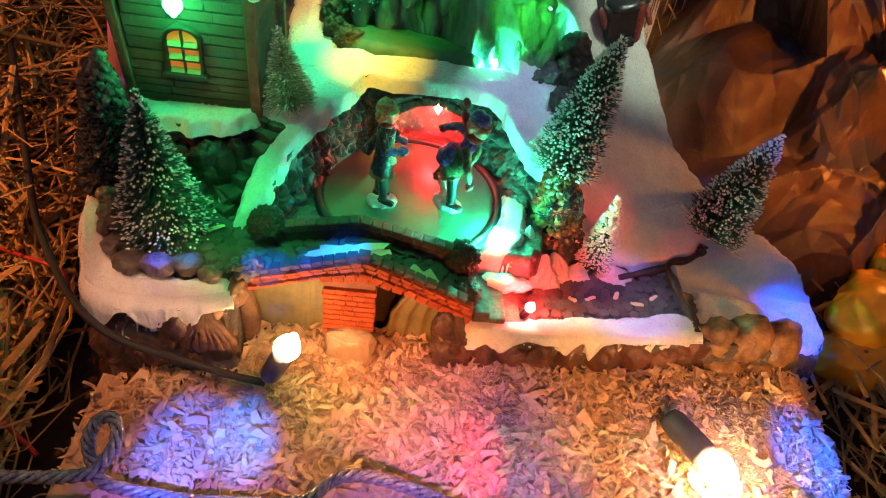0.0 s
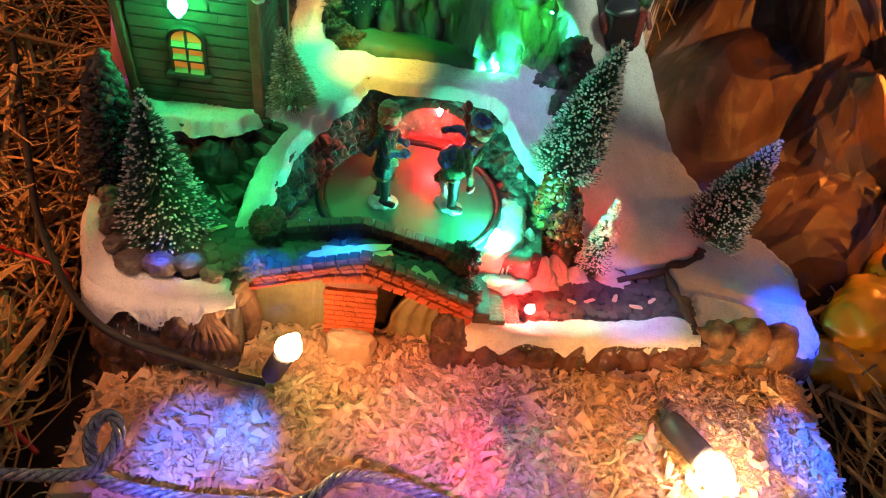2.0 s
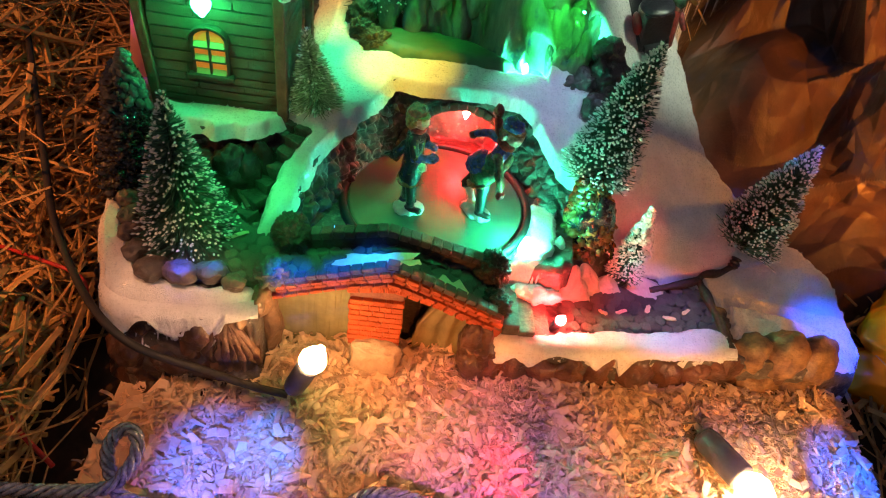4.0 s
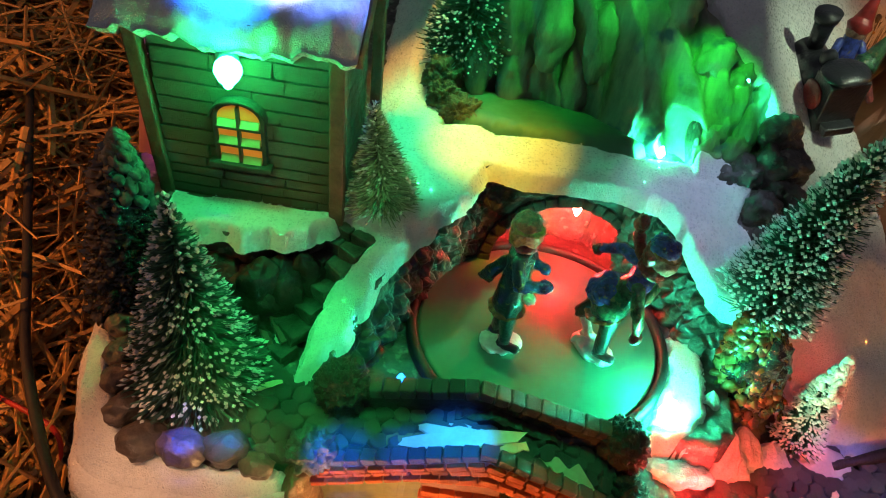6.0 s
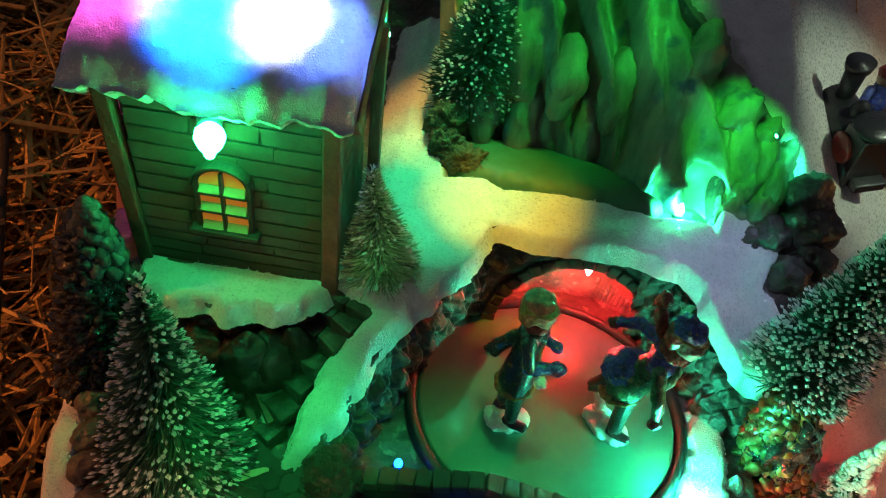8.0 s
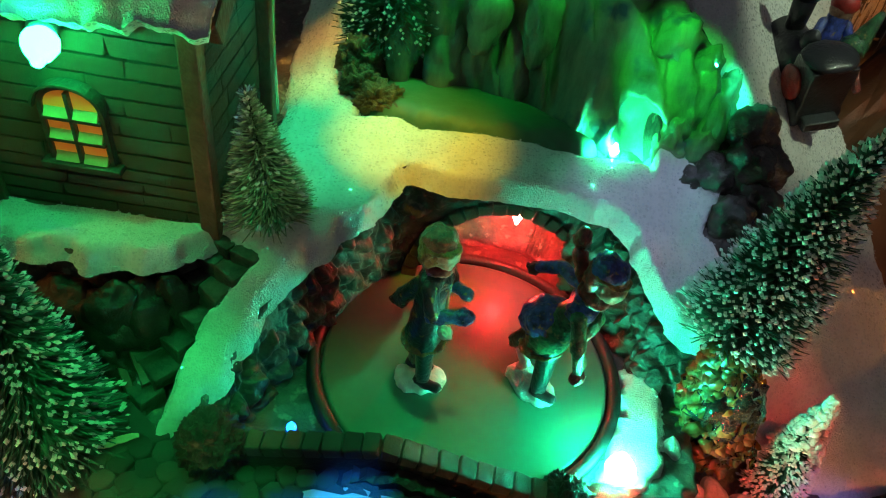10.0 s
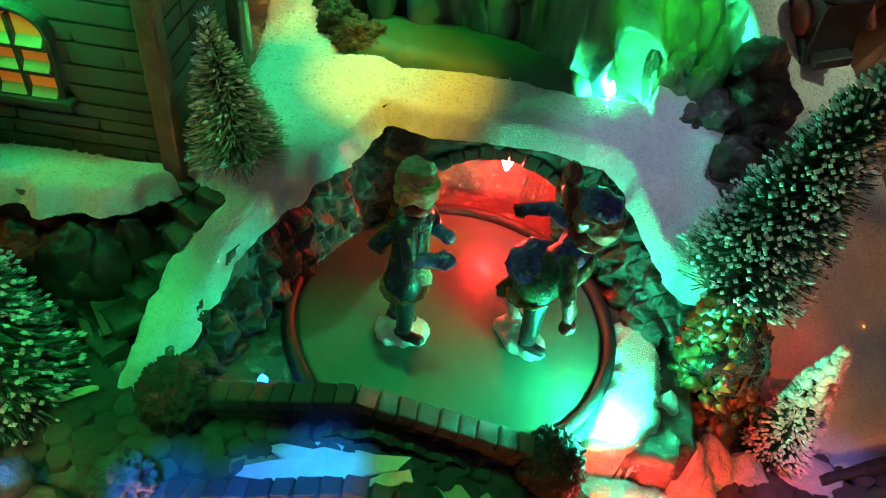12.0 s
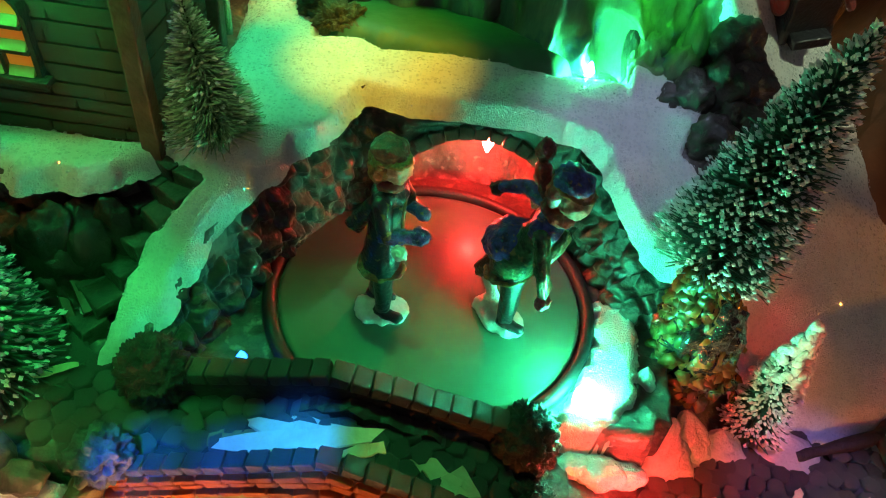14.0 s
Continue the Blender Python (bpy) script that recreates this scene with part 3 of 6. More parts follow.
RINKSIDE = [(0.0493, 0.3090), (0.0610, 0.3080), (0.0616, 0.2933), (0.0600, 0.2808), (0.0560, 0.2688), (0.0450, 0.2604), (0.0330, 0.2597), (0.0410, 0.2739), (0.0470, 0.2883), (0.0488, 0.2993)]
snow_layer("rinkside_snow", RINKSIDE, 0.0030, 0.0016, base, "snow heap beside the rink", 18.0)
# bank coloured an even dull green instead of the snow material
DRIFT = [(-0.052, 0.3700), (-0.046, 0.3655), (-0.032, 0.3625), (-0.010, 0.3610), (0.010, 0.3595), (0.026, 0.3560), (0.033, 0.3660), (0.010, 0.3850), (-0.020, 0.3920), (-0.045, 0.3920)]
snow_layer("drift_snow", DRIFT, 0.0075, 0.0010, base, "smooth dull green bank at the foot of the cliff", 21.0, 0.007, material=GREENBANK)


# mirror-bright glitter flakes lying on the snow
GLITTER = mat("glitter_flake", (0.88, 0.88, 0.88), (0.80, 0.82, 0.84), 300, 0.14, coat=1.0)
GLITTER.node_tree.nodes["Principled BSDF"].inputs["IOR"].default_value = 2.2


def glitter(sheets, count, parent, seed, label):
    r = random.Random(seed)
    gv, gf = [], []
    polys = [(ob.data, p) for ob in sheets for p in ob.data.polygons]
    for _ in range(count):
        me, p = r.choice(polys)
        c = Vector(p.center) + Vector(p.normal) * 0.0004
        nrm = (Vector(p.normal) + Vector((r.gauss(0, 1), r.gauss(0, 1), r.gauss(0, 1))) * 0.42).normalized()
        a = nrm.cross(Vector((r.uniform(-1, 1), r.uniform(-1, 1), 0.3))).normalized()
        b = nrm.cross(a)
        w = r.uniform(0.00018, 0.00044)
        k = len(gv)
        for q in range(6):
            gv.append(c + (a * math.cos(q * math.pi / 3) + b * math.sin(q * math.pi / 3)) * w)
        gf.append(tuple(range(k, k + 6)))
    return tagged(link("glitter", gv, gf, GLITTER, parent, smooth=False), label, kind="stuff")


glitter([ob for ob in base.children if ob.name.endswith("_snow") and ob.name != "drift_snow"], 15000, base, 77, "loose glitter flakes on the snow")


# ---------------------------------------------------------------- rock walls
def wall(name, low, high, material, parent, label="", rows=14, per=1, amp=0.0018, freq=140, bulge=0.0, stones=0.0, seed=0.0, proud=0.0022):
    """A rough rock face between a lower and an upper line."""
    lo, hi = spline(low, 10), spline(high, 10)
    n = max(len(lo), len(hi)) * per
    res = lambda q, t: q[min(int(t * (len(q) - 1)), len(q) - 2)].lerp(q[min(int(t * (len(q) - 1)), len(q) - 2) + 1], t * (len(q) - 1) - min(int(t * (len(q) - 1)), len(q) - 2))
    verts = []
    for i in range(n):
        t = i / (n - 1)
        a, b = res(lo, t), res(hi, t)
        a2, b2 = res(lo, min(1, t + 0.02)), res(lo, max(0, t - 0.02))
        along = (a2 - b2).normalized()
        out = along.cross((b - a).normalized()).normalized()
        for k in range(rows):
            v = k / (rows - 1)
            p = a.lerp(b, v)
            p = p + out * (bulge * math.sin(math.pi * v) + amp * fbm(p * freq + Vector((seed, 0, 0)), 4))
            if stones:
                dist = noise.voronoi(p * stones + Vector((seed, 0, 0)))[0]
                p = p + out * (proud * min(1.0, (dist[1] - dist[0]) * 2.6) - proud * 0.45)
            verts.append(p)
    return link(name, verts, grid_faces(n, rows), material, parent, label)


wall("rink_rock_left", [(-0.074, 0.258, 0.056), (-0.066, 0.268, 0.056), (-0.060, 0.284, 0.056), (-0.051, 0.306, 0.056), (-0.043, 0.326, 0.056), (-0.030, 0.343, 0.056)],
     [(-0.0835, 0.2627, 0.0590), (-0.0768, 0.2710, 0.0660), (-0.0728, 0.2795, 0.0735), (-0.0658, 0.2916, 0.0850), (-0.0568, 0.3042, 0.0955), (-0.0478, 0.3128, 0.1000), (-0.0378, 0.3286, 0.1025), (-0.0325, 0.3410, 0.1035)], WALLROCK, base, "mottled brown stone wall round the rink", 40, 5, 0.0022, 120, 0.002, 135, 0.0, 0.0036)
wall("rink_rock_right", [(0.031, 0.345, 0.055), (0.046, 0.328, 0.055), (0.053, 0.310, 0.055), (0.056, 0.298, 0.054)],
     [(0.024, 0.3365, 0.1040), (0.0370, 0.3345, 0.0990), (0.0460, 0.3280, 0.0900), (0.0540, 0.3175, 0.0800), (0.064, 0.3125, 0.0750), (0.074, 0.3080, 0.0650)], WALLROCK, base, "mottled brown stone wall round the rink", 40, 5, 0.0020, 120, 0.002, 150, 7.0, 0.0034)
# the front with its drip of snow
wall("front_rock_left", [(-0.169, 0.282, -0.006), (-0.165, 0.256, -0.006), (-0.158, 0.235, -0.006), (-0.152, 0.218, -0.006), (-0.140, 0.2085, -0.006), (-0.118, 0.2070, -0.006), (-0.098, 0.2080, -0.006), (-0.0800, 0.2160, -0.006)],
     [(-0.165, 0.282, 0.054), (-0.160, 0.256, 0.053), (-0.153, 0.236, 0.052), (-0.148, 0.2220, 0.050), (-0.140, 0.2155, 0.049), (-0.118, 0.2150, 0.049), (-0.098, 0.2155, 0.049), (-0.0790, 0.2200, 0.050)], FRONTROCK, base, "brown painted rock front", 34, 4, 0.0060, 62, 0.000, 45.0, 3.0, 0.0050)
wall("front_rock_right", [(0.018, 0.2300, -0.006), (0.040, 0.2310, -0.006), (0.080, 0.2325, -0.006), (0.120, 0.2355, -0.006), (0.160, 0.2380, -0.006), (0.200, 0.2400, -0.006), (0.232, 0.2480, -0.006), (0.245, 0.266, -0.006)],
     [(0.018, 0.2340, 0.040), (0.040, 0.2355, 0.031), (0.080, 0.2375, 0.030), (0.120, 0.2405, 0.030), (0.160, 0.2440, 0.028), (0.200, 0.2450, 0.024), (0.230, 0.2510, 0.014), (0.242, 0.267, 0.010)], FRONTROCK, base, "brown painted rock front", 28, 4, 0.0050, 62, 0.000, 60.0, 9.0, 0.0036)


def drip(name, line, drops, parent, label, side, seed=0.0, out=0.0034):
    """Snow hanging over a front edge: a sheet whose lower rim runs in scallops. drops: pairs of x and the height of the lower rim; past the line y = side it hangs evenly."""
    pts = spline(line, 40)
    n, rows, verts = len(pts), 10, []
    depth = []
    for p in pts:
        low = float(np.interp(p.x, [q[0] for q in drops], [q[1] + 0.002 for q in drops])) if p.y < side else p.z - 0.010 - 0.003 * noise.noise(p * 90)
        depth.append(max(0.0030, (p.z - low) * 1.3))
    depth = np.convolve(np.pad(depth, 3, mode="edge"), np.array([0.5, 1, 3, 5, 3, 1, 0.5]) / 14.0, mode="valid")
    for i, p in enumerate(pts):
        along = (pts[min(i + 1, n - 1)] - pts[max(i - 1, 0)]).normalized()
        way = Vector((along.y, -along.x, 0)).normalized()
        d = float(depth[i]) * (1 + 0.10 * noise.noise(p * 200 + Vector((seed, 0, 0))) + 0.09 * noise.noise(p * 520 + Vector((seed, 3, 0))))
        for k in range(rows):
            v = k / (rows - 1)
            bulge = out * (0.55 + 0.8 * v - 0.2 * v * v) if v < 0.94 else -0.0015
            q = p + way * (bulge + 0.0008 * fbm(p * 160 + Vector((seed, v * 3, 0)), 3) + 0.0006 * noise.noise(p * 480 + Vector((seed, v * 6, 0)))) + Vector((0, 0, -d * min(v / 0.94, 1.0)))
            if k == 0:
                q = p - way * 0.004 + Vector((0, 0, 0.0012))
            if k == 1:
                q = p + way * 0.0006 + Vector((0, 0, 0.0010))
            verts.append(q)
    return link(name, verts, grid_faces(n, rows)[::-1], SNOW, parent, label)


drip("bank_drip", [(-0.164, 0.276, 0.058), (-0.1605, 0.256, 0.0560), (-0.1530, 0.236, 0.0535), (-0.1480, 0.2220, 0.0515), (-0.139, 0.2145, 0.0500), (-0.118, 0.2135, 0.0500), (-0.098, 0.2145, 0.0510), (-0.0790, 0.2190, 0.0530)],
     [(-0.150, 0.040), (-0.1424, 0.0365), (-0.1390, 0.0345), (-0.1340, 0.0400), (-0.1290, 0.0465), (-0.1262, 0.0475), (-0.1220, 0.0400), (-0.1150, 0.0360), (-0.1110, 0.0385), (-0.1085, 0.0430), (-0.1060, 0.0400), (-0.1035, 0.0300), (-0.1005, 0.0280), (-0.0975, 0.0360), (-0.0930, 0.0470), (-0.0779, 0.0490)], base, "snow hanging over the rock front", 0.221, 2.0)
drip("kerb_drip", [(0.0285, 0.2335, 0.0335), (0.038, 0.2318, 0.0335), (0.060, 0.2322, 0.0335), (0.100, 0.2348, 0.0335), (0.140, 0.2390, 0.0335), (0.158, 0.2425, 0.0330)],
     [(0.0285, 0.030), (0.0340, 0.0220), (0.0367, 0.0205), (0.0438, 0.0255), (0.0490, 0.0215), (0.0528, 0.0200), (0.0570, 0.0245), (0.062, 0.0285), (0.0700, 0.0280), (0.0796, 0.0260), (0.0840, 0.0220), (0.0872, 0.0205), (0.0895, 0.0260), (0.0918, 0.0300), (0.0965, 0.0260), (0.0985, 0.0165), (0.0996, 0.0150), (0.1010, 0.0200), (0.1035, 0.0280), (0.1152, 0.0295), (0.158, 0.0290)], base, "snow hanging over the kerb", 0.30, 6.0)

# fluted stump and boulders of the front
TANFLUTE = mat("tan_rock", (0.22, 0.11, 0.055), (0.09, 0.045, 0.026), 180, 0.5, 0.7, 500)
for k in range(9):
    a = -60 + k * 15
    x = -0.0925 + 0.0135 * math.sin(radians(a))
    y = 0.2165 - 0.0075 * math.cos(radians(a))
    verts, faces = tube([(-0.0925 + (x + 0.0925) * 0.12, 0.2165 + (y - 0.2165) * 0.2, 0.0460), (-0.0925 + (x + 0.0925) * 0.60, (y + 0.2165) / 2 - 0.001, 0.039), (x, y, 0.029), (x * 0.98 - 0.0019, y + 0.004, 0.016)], 0.0028, 5, lambda t: 0.5 + 0.75 * t)
    link("fluted_rock", verts, faces, TANFLUTE, base, "tan fluted rock")
for c, s, t in [((0.1700, 0.2500, 0.0200), (0.0105, 0.0105, 0.0150), (8, 0, 10)), ((0.1880, 0.2505, 0.0225), (0.0120, 0.0115, 0.0165), (0, 10, -8)), ((0.2080, 0.2525, 0.0200), (0.0120, 0.0110, 0.0150), (0, -6, 20)), ((0.1800, 0.2450, 0.0070), (0.0160, 0.0090, 0.0090), (0, 4, 0)), ((0.2020, 0.2465, 0.0075), (0.0150, 0.0090, 0.0090), (0, -4, 6))]:
    bm = bmesh.new()
    blob(bm, c, s, t, 4, 0.0038, 70, c[0] * 50)
    part("boulder", bm, mat("tan_boulder", (0.34, 0.18, 0.065), (0.10, 0.05, 0.025), 150, 0.45, 0.7, 500, coat=0.2) if "tan_boulder" not in bpy.data.materials else bpy.data.materials["tan_boulder"], base, "tan painted boulder")
# dark lumps along the front under the kerb's snow
KERBROCK = mat("dark_kerb_rock", (0.17, 0.062, 0.024), (0.035, 0.016, 0.009), 70, 0.40, 0.9, 420, coat=0.2)
for x, z, w in [(0.0315, 0.0130, 0.0085), (0.0450, 0.0125, 0.0100), (0.0600, 0.0145, 0.0085), (0.0720, 0.0150, 0.0105), (0.0900, 0.0140, 0.0085), (0.1080, 0.0155, 0.0105), (0.1240, 0.0150, 0.0110), (0.1400, 0.0150, 0.0095), (0.1550, 0.0145, 0.0100)]:
    bm = bmesh.new()
    blob(bm, (x, 0.2352 + 0.075 * max(0.0, x - 0.06), z), (w, 0.0068, 0.0145), (-10, 14 * math.sin(x * 700), 0), 4, 0.0042, 95, x * 90)
    part("kerb_rock", bm, KERBROCK, base, "dark brown moulded rock lump")
# rounded edging stones beside the path
for i, (x, y, z, r, sx) in enumerate([(-0.1145, 0.2275, 0.0620, 0.0064, 1.15), (-0.1014, 0.2290, 0.0620, 0.0062, 1.12), (-0.0905, 0.2265, 0.0600, 0.0048, 1.05), (-0.1275, 0.2280, 0.0610, 0.0066, 1.05), (-0.1370, 0.2365, 0.0625, 0.0060, 0.95), (-0.1425, 0.2475, 0.0635, 0.0058, 0.95), (-0.1475, 0.2580, 0.0640, 0.0058, 0.95), (-0.1515, 0.2680, 0.0650, 0.0054, 0.9)]):
    bm = bmesh.new()
    blob(bm, (x, y, z), (r * sx, r * 0.82, r * 0.66), (0, 0, 7 * i), 4, 0.0022, 130, i * 3.0)
    part("edging_stone", bm, mat("edging_stone", (0.13, 0.095, 0.07), (0.045, 0.034, 0.026), 170, 0.45, 0.7, 500, per_object=0.3, coat=0.2) if "edging_stone" not in bpy.data.materials else bpy.data.materials["edging_stone"], base, "rounded brown edging stone")

# stairs
STAIRS = [(-0.0985, 0.2735, 0.0640), (-0.0955, 0.2790, 0.0700), (-0.0920, 0.2850, 0.0760), (-0.0880, 0.2900, 0.0820), (-0.0835, 0.2950, 0.0880), (-0.0795, 0.2990, 0.0930), (-0.0755, 0.3025, 0.0970)]
for i, (x, y, z) in enumerate(STAIRS):
    ang = -42 + i * 3
    dx, dy = math.cos(radians(ang)), math.sin(radians(ang))
    for k, (off, ln) in enumerate([(-0.0046, 0.0094), (0.0046, 0.0088)]):
        bm = bmesh.new()
        box(bm, (x + dx * off, y + dy * off, z - 0.0035), (ln, 0.0086, 0.0062), (0, 0, ang + 5 * math.sin(i * 3 + k)), 0.0006)
        for v in bm.verts:
            v.co += Vector((noise.noise(v.co * 260), noise.noise(v.co * 260 + Vector((9, 0, 0))), 0.5 * noise.noise(v.co * 260 + Vector((0, 9, 0))))) * 0.0016
        part("step_stone", bm, STEPSTONE, base)
# little drift of snow at the foot of the stairs
bm = bmesh.new()
blob(bm, (-0.0962, 0.2760, 0.0625), (0.0030, 0.0055, 0.0028), (20, 0, -14), 4, 0.0008, 260, 3.0)
part("stair_drift", bm, SNOW, base, "small snow drift at the foot of the stairs")
# weathered planks leaning below the stairs
for x, y, z, yaw, ln in [(-0.1040, 0.2760, 0.0660, 128, 0.020), (-0.1075, 0.2745, 0.0640, 132, 0.018), (-0.1105, 0.2725, 0.0625, 124, 0.016), (-0.1000, 0.2775, 0.0690, 130, 0.018)]:
    bm = bmesh.new()
    box(bm, (x, y, z), (ln, 0.0026, 0.0014), (0, -24, yaw), 0.0003)
    part("fallen_plank", bm, TIMBER, base, "dark fallen plank by the stairs")
# dark crag beside the stairs
for c, s in [((-0.108, 0.284, 0.070), (0.012, 0.008, 0.016)), ((-0.120, 0.285, 0.070), (0.012, 0.007, 0.018)), ((-0.099, 0.287, 0.074), (0.008, 0.007, 0.017)), ((-0.107, 0.279, 0.064), (0.007, 0.006, 0.010)), ((-0.092, 0.290, 0.078), (0.006, 0.005, 0.014)), ((-0.106, 0.2825, 0.083), (0.006, 0.005, 0.008))]:
    bm = bmesh.new()
    blob(bm, c, s, (0, 0, 0), 4, 0.004, 110, c[0] * 90)
    part("dark_crag", bm, CRAG, base, "dark brown crag under the snow ledge")

# ---------------------------------------------------------------- rink
rink = thing("skating_rink", "round ice rink disc with a dark rim", "ice rink", (RINK_C[0], RINK_C[1], RINK_Z))


def ring_profile(name, prof, material, parent, label="", segs=96, centre=(0, 0)):
    verts = []
    for k in range(segs):
        a = 2 * math.pi * k / segs
        for r, z in prof:
            verts.append((centre[0] + r * math.cos(a), centre[1] + r * math.sin(a), z))
    m = len(prof)
    faces = [((k * m + j), ((k + 1) % segs) * m + j, ((k + 1) % segs) * m + j + 1, k * m + j + 1) for k in range(segs) for j in range(m - 1)]
    return link(name, verts, faces, material, parent, label)


ring_profile("ice_disc", [(0.0001, 0.0008), (0.020, 0.0008), (0.0455, 0.0008), (0.0467, 0.0004), (0.0470, -0.0010)], ICE, rink, "pale translucent ice disc")
ring_profile("rim", [(0.0475, -0.0015), (0.0477, 0.0012), (0.0487, 0.0022), (0.0505, 0.0022), (0.0515, 0.0010), (0.0517, -0.0020)], RIM, rink, "dark plastic rim")

# arch of stones over the back of the rink, with the hollow behind
arch = thing("stone_arch", "low arch of rough stones over the back of the rink", "arch", (-0.002, 0.346, 0.058))
ARCH_C, ARCH_W, ARCH_H = 0.0060, 0.0310, 0.0335


def arch_line(a, r=1.0, y=0.346):
    return Vector((ARCH_C + ARCH_W * r * math.cos(a), y - 0.004 * math.cos(a) ** 2, 0.0570 + ARCH_H * (1 + (r - 1) * 0.9) * math.sin(a)))


ARCHSTONE = mat("dark_arch_stone", (0.10, 0.066, 0.048), (0.030, 0.020, 0.015), 260, 0.55, 0.8, 800, per_object=0.3)
VOUSSOIR = bmesh.new()
box(VOUSSOIR, (0, 0, 0), (1, 1, 1), (0, 0, 0), 0.12)
v_me = bpy.data.meshes.new("arch_stone")
VOUSSOIR.to_mesh(v_me)
VOUSSOIR.free()
v_me.materials.append(ARCHSTONE)
for k in range(21):
    a = math.pi * (k + 0.5) / 21
    p = arch_line(a, 1.06)
    q = arch_line(a, 1.2)
    ob = new("arch_stone", v_me)
    ob.parent = arch
    wm = look(p, p + Vector((0, 1, 0.0)))
    ang = math.degrees(math.atan2(q.z - p.z, q.x - p.x))
    ob.matrix_basis = Matrix.Translation(p - Vector(arch.location)) @ pose(0, 0, 0, 0, -ang, 0) @ Matrix.Diagonal((0.0042 + 0.0006 * (k % 3), 0.0080, 0.0046, 1))
# face of rock above the arch, and hollow shell behind
verts, cols = [], 60
for i in range(cols):
    a = math.pi * i / (cols - 1)
    inner = arch_line(a, 1.05)
    hx = ARCH_C + (ARCH_W + 0.006) * math.cos(a) * (1.28 if a > 1.571 else 1.02)
    peak = math.exp(-((hx + 0.029) / 0.006) ** 2)
    outer = Vector((hx, 0.3450 - 0.010 * abs(math.cos(a)) ** 2.0, max(0.060, 0.0995 + 0.005 * peak + 0.004 * abs(math.cos(a)))))
    for k in range(16):
        v = k / 15
        p = inner.lerp(outer, v)
        dist = noise.voronoi(p * 180)[0]
        p.y -= 0.0028 * math.sin(math.pi * min(1, v * 1.2)) * (0.4 + min(1, (dist[1] - dist[0]) * 2.4)) + 0.0014 * fbm(p * 170, 4)
        verts.append(p - Vector(arch.location))
link("arch_face", verts, grid_faces(cols, 16), WALLROCK, arch, "mottled dark stone face above the arch")
verts = []
for i in range(40):
    a = math.pi * i / 39
    for k in range(10):
        v = k / 9
        p = arch_line(a, 1.03 - 0.25 * v * v, 0.347 + 0.024 * v)
        p += Vector((0, 0, 0.0012 * fbm(p * 120, 3)))
        verts.append(p - Vector(arch.location))
n0 = len(verts)
faces = grid_faces(40, 10)
verts.append(Vector((ARCH_C, 0.372, 0.060)) - Vector(arch.location))
faces += [((i * 10) + 9, ((i + 1) * 10) + 9, n0) for i in range(39)]
link("arch_hollow", verts, faces, mat("pale_hollow", (0.62, 0.50, 0.36), (0.45, 0.34, 0.24), 90, 0.55, 0.4, 300), arch, "pale hollow behind the arch")

# ---------------------------------------------------------------- bridge
bridge = thing("stone_bridge", "small humpback brick bridge with cobbled deck and parapets", "bridge", (-0.02, 0.24, 0.0))
B0 = Vector(bridge.location)
FRONT_TOP = [(-0.0760, 0.0585), (-0.0600, 0.0640), (-0.0210, 0.0775), (0.0090, 0.0640), (0.0440, 0.0480)]
FRONT_LOW = [(-0.0760, 0.0480), (-0.0400, 0.0615), (-0.0190, 0.0645), (0.0030, 0.0565), (0.0330, 0.0410), (0.0440, 0.0360)]


def zline(tab, x):
    return float(np.interp(x, [q[0] for q in tab], [q[1] for q in tab]))


def slab(name, xs, top, low, y0, y1, material, label="", rough=0.0004):
    """A wall slab along x with thickness from y0 to y1, its top and foot following two lines."""
    verts = []
    for x in xs:
        a, b = low(x), top(x)
        for y, z in ((y0, a), (y0, (a + b) / 2), (y0, b), ((y0 + y1) / 2, b + 0.0004), (y1, b), (y1, a)):
            verts.append(Vector((x, y, z)) + Vector((0, 1, 1)) * rough * fbm((x * 300, y * 300, z * 300), 3) - B0)
    n = len(xs)
    faces = grid_faces(n, 6, close=True)
    faces += [tuple(range(6)), tuple(range((n - 1) * 6, n * 6))[::-1]]
    return link(name, verts, faces, material, bridge, label, smooth=False)


XS = list(np.linspace(-0.0760, 0.0335, 56))
slab("front_wall", XS, lambda x: zline(FRONT_TOP, x) - 0.0030, lambda x: zline(FRONT_LOW, x), 0.2310, 0.2345, mat("brick_mortar", (0.26, 0.10, 0.055), (0.14, 0.055, 0.035), 300, 0.7, 0.5, 900))
BACK_TOP = [(-0.0680, 0.0668), (-0.0250, 0.0765), (0.0230, 0.0640)]
DECK = [(-0.0760, 0.0575), (-0.0636, 0.0580), (-0.0250, 0.0655), (0.0190, 0.0540), (0.0335, 0.0480)]
slab("back_wall", list(np.linspace(-0.0690, 0.0250, 50)), lambda x: zline(BACK_TOP, x) - 0.0030, lambda x: 0.030, 0.2545, 0.2590, mat("dark_parapet", (0.055, 0.045, 0.038), (0.020, 0.016, 0.014), 200, 0.6, 0.7, 600))
slab("deck", XS, lambda x: zline(DECK, x), lambda x: zline(DECK, x) - 0.0060, 0.2345, 0.2545, MORTAR, "dark joints between the deck cobbles")
slab("recess_wall", list(np.linspace(-0.0800, -0.0300, 24)), lambda x: zline(FRONT_LOW, x) + 0.004, lambda x: -0.006, 0.2400, 0.2440, OLIVE, "olive streaked wall under the bridge", 0.0008)
# added near-black slab: its colour stands in for the hollow's shade
slab("dark_hollow", list(np.linspace(-0.0320, 0.0150, 24)), lambda x: zline(FRONT_LOW, x) + 0.004, lambda x: -0.006, 0.2500, 0.2540, CRAG, "near-black slab painted as the shade in the hollow beside the pier", 0.0012)
verts = []
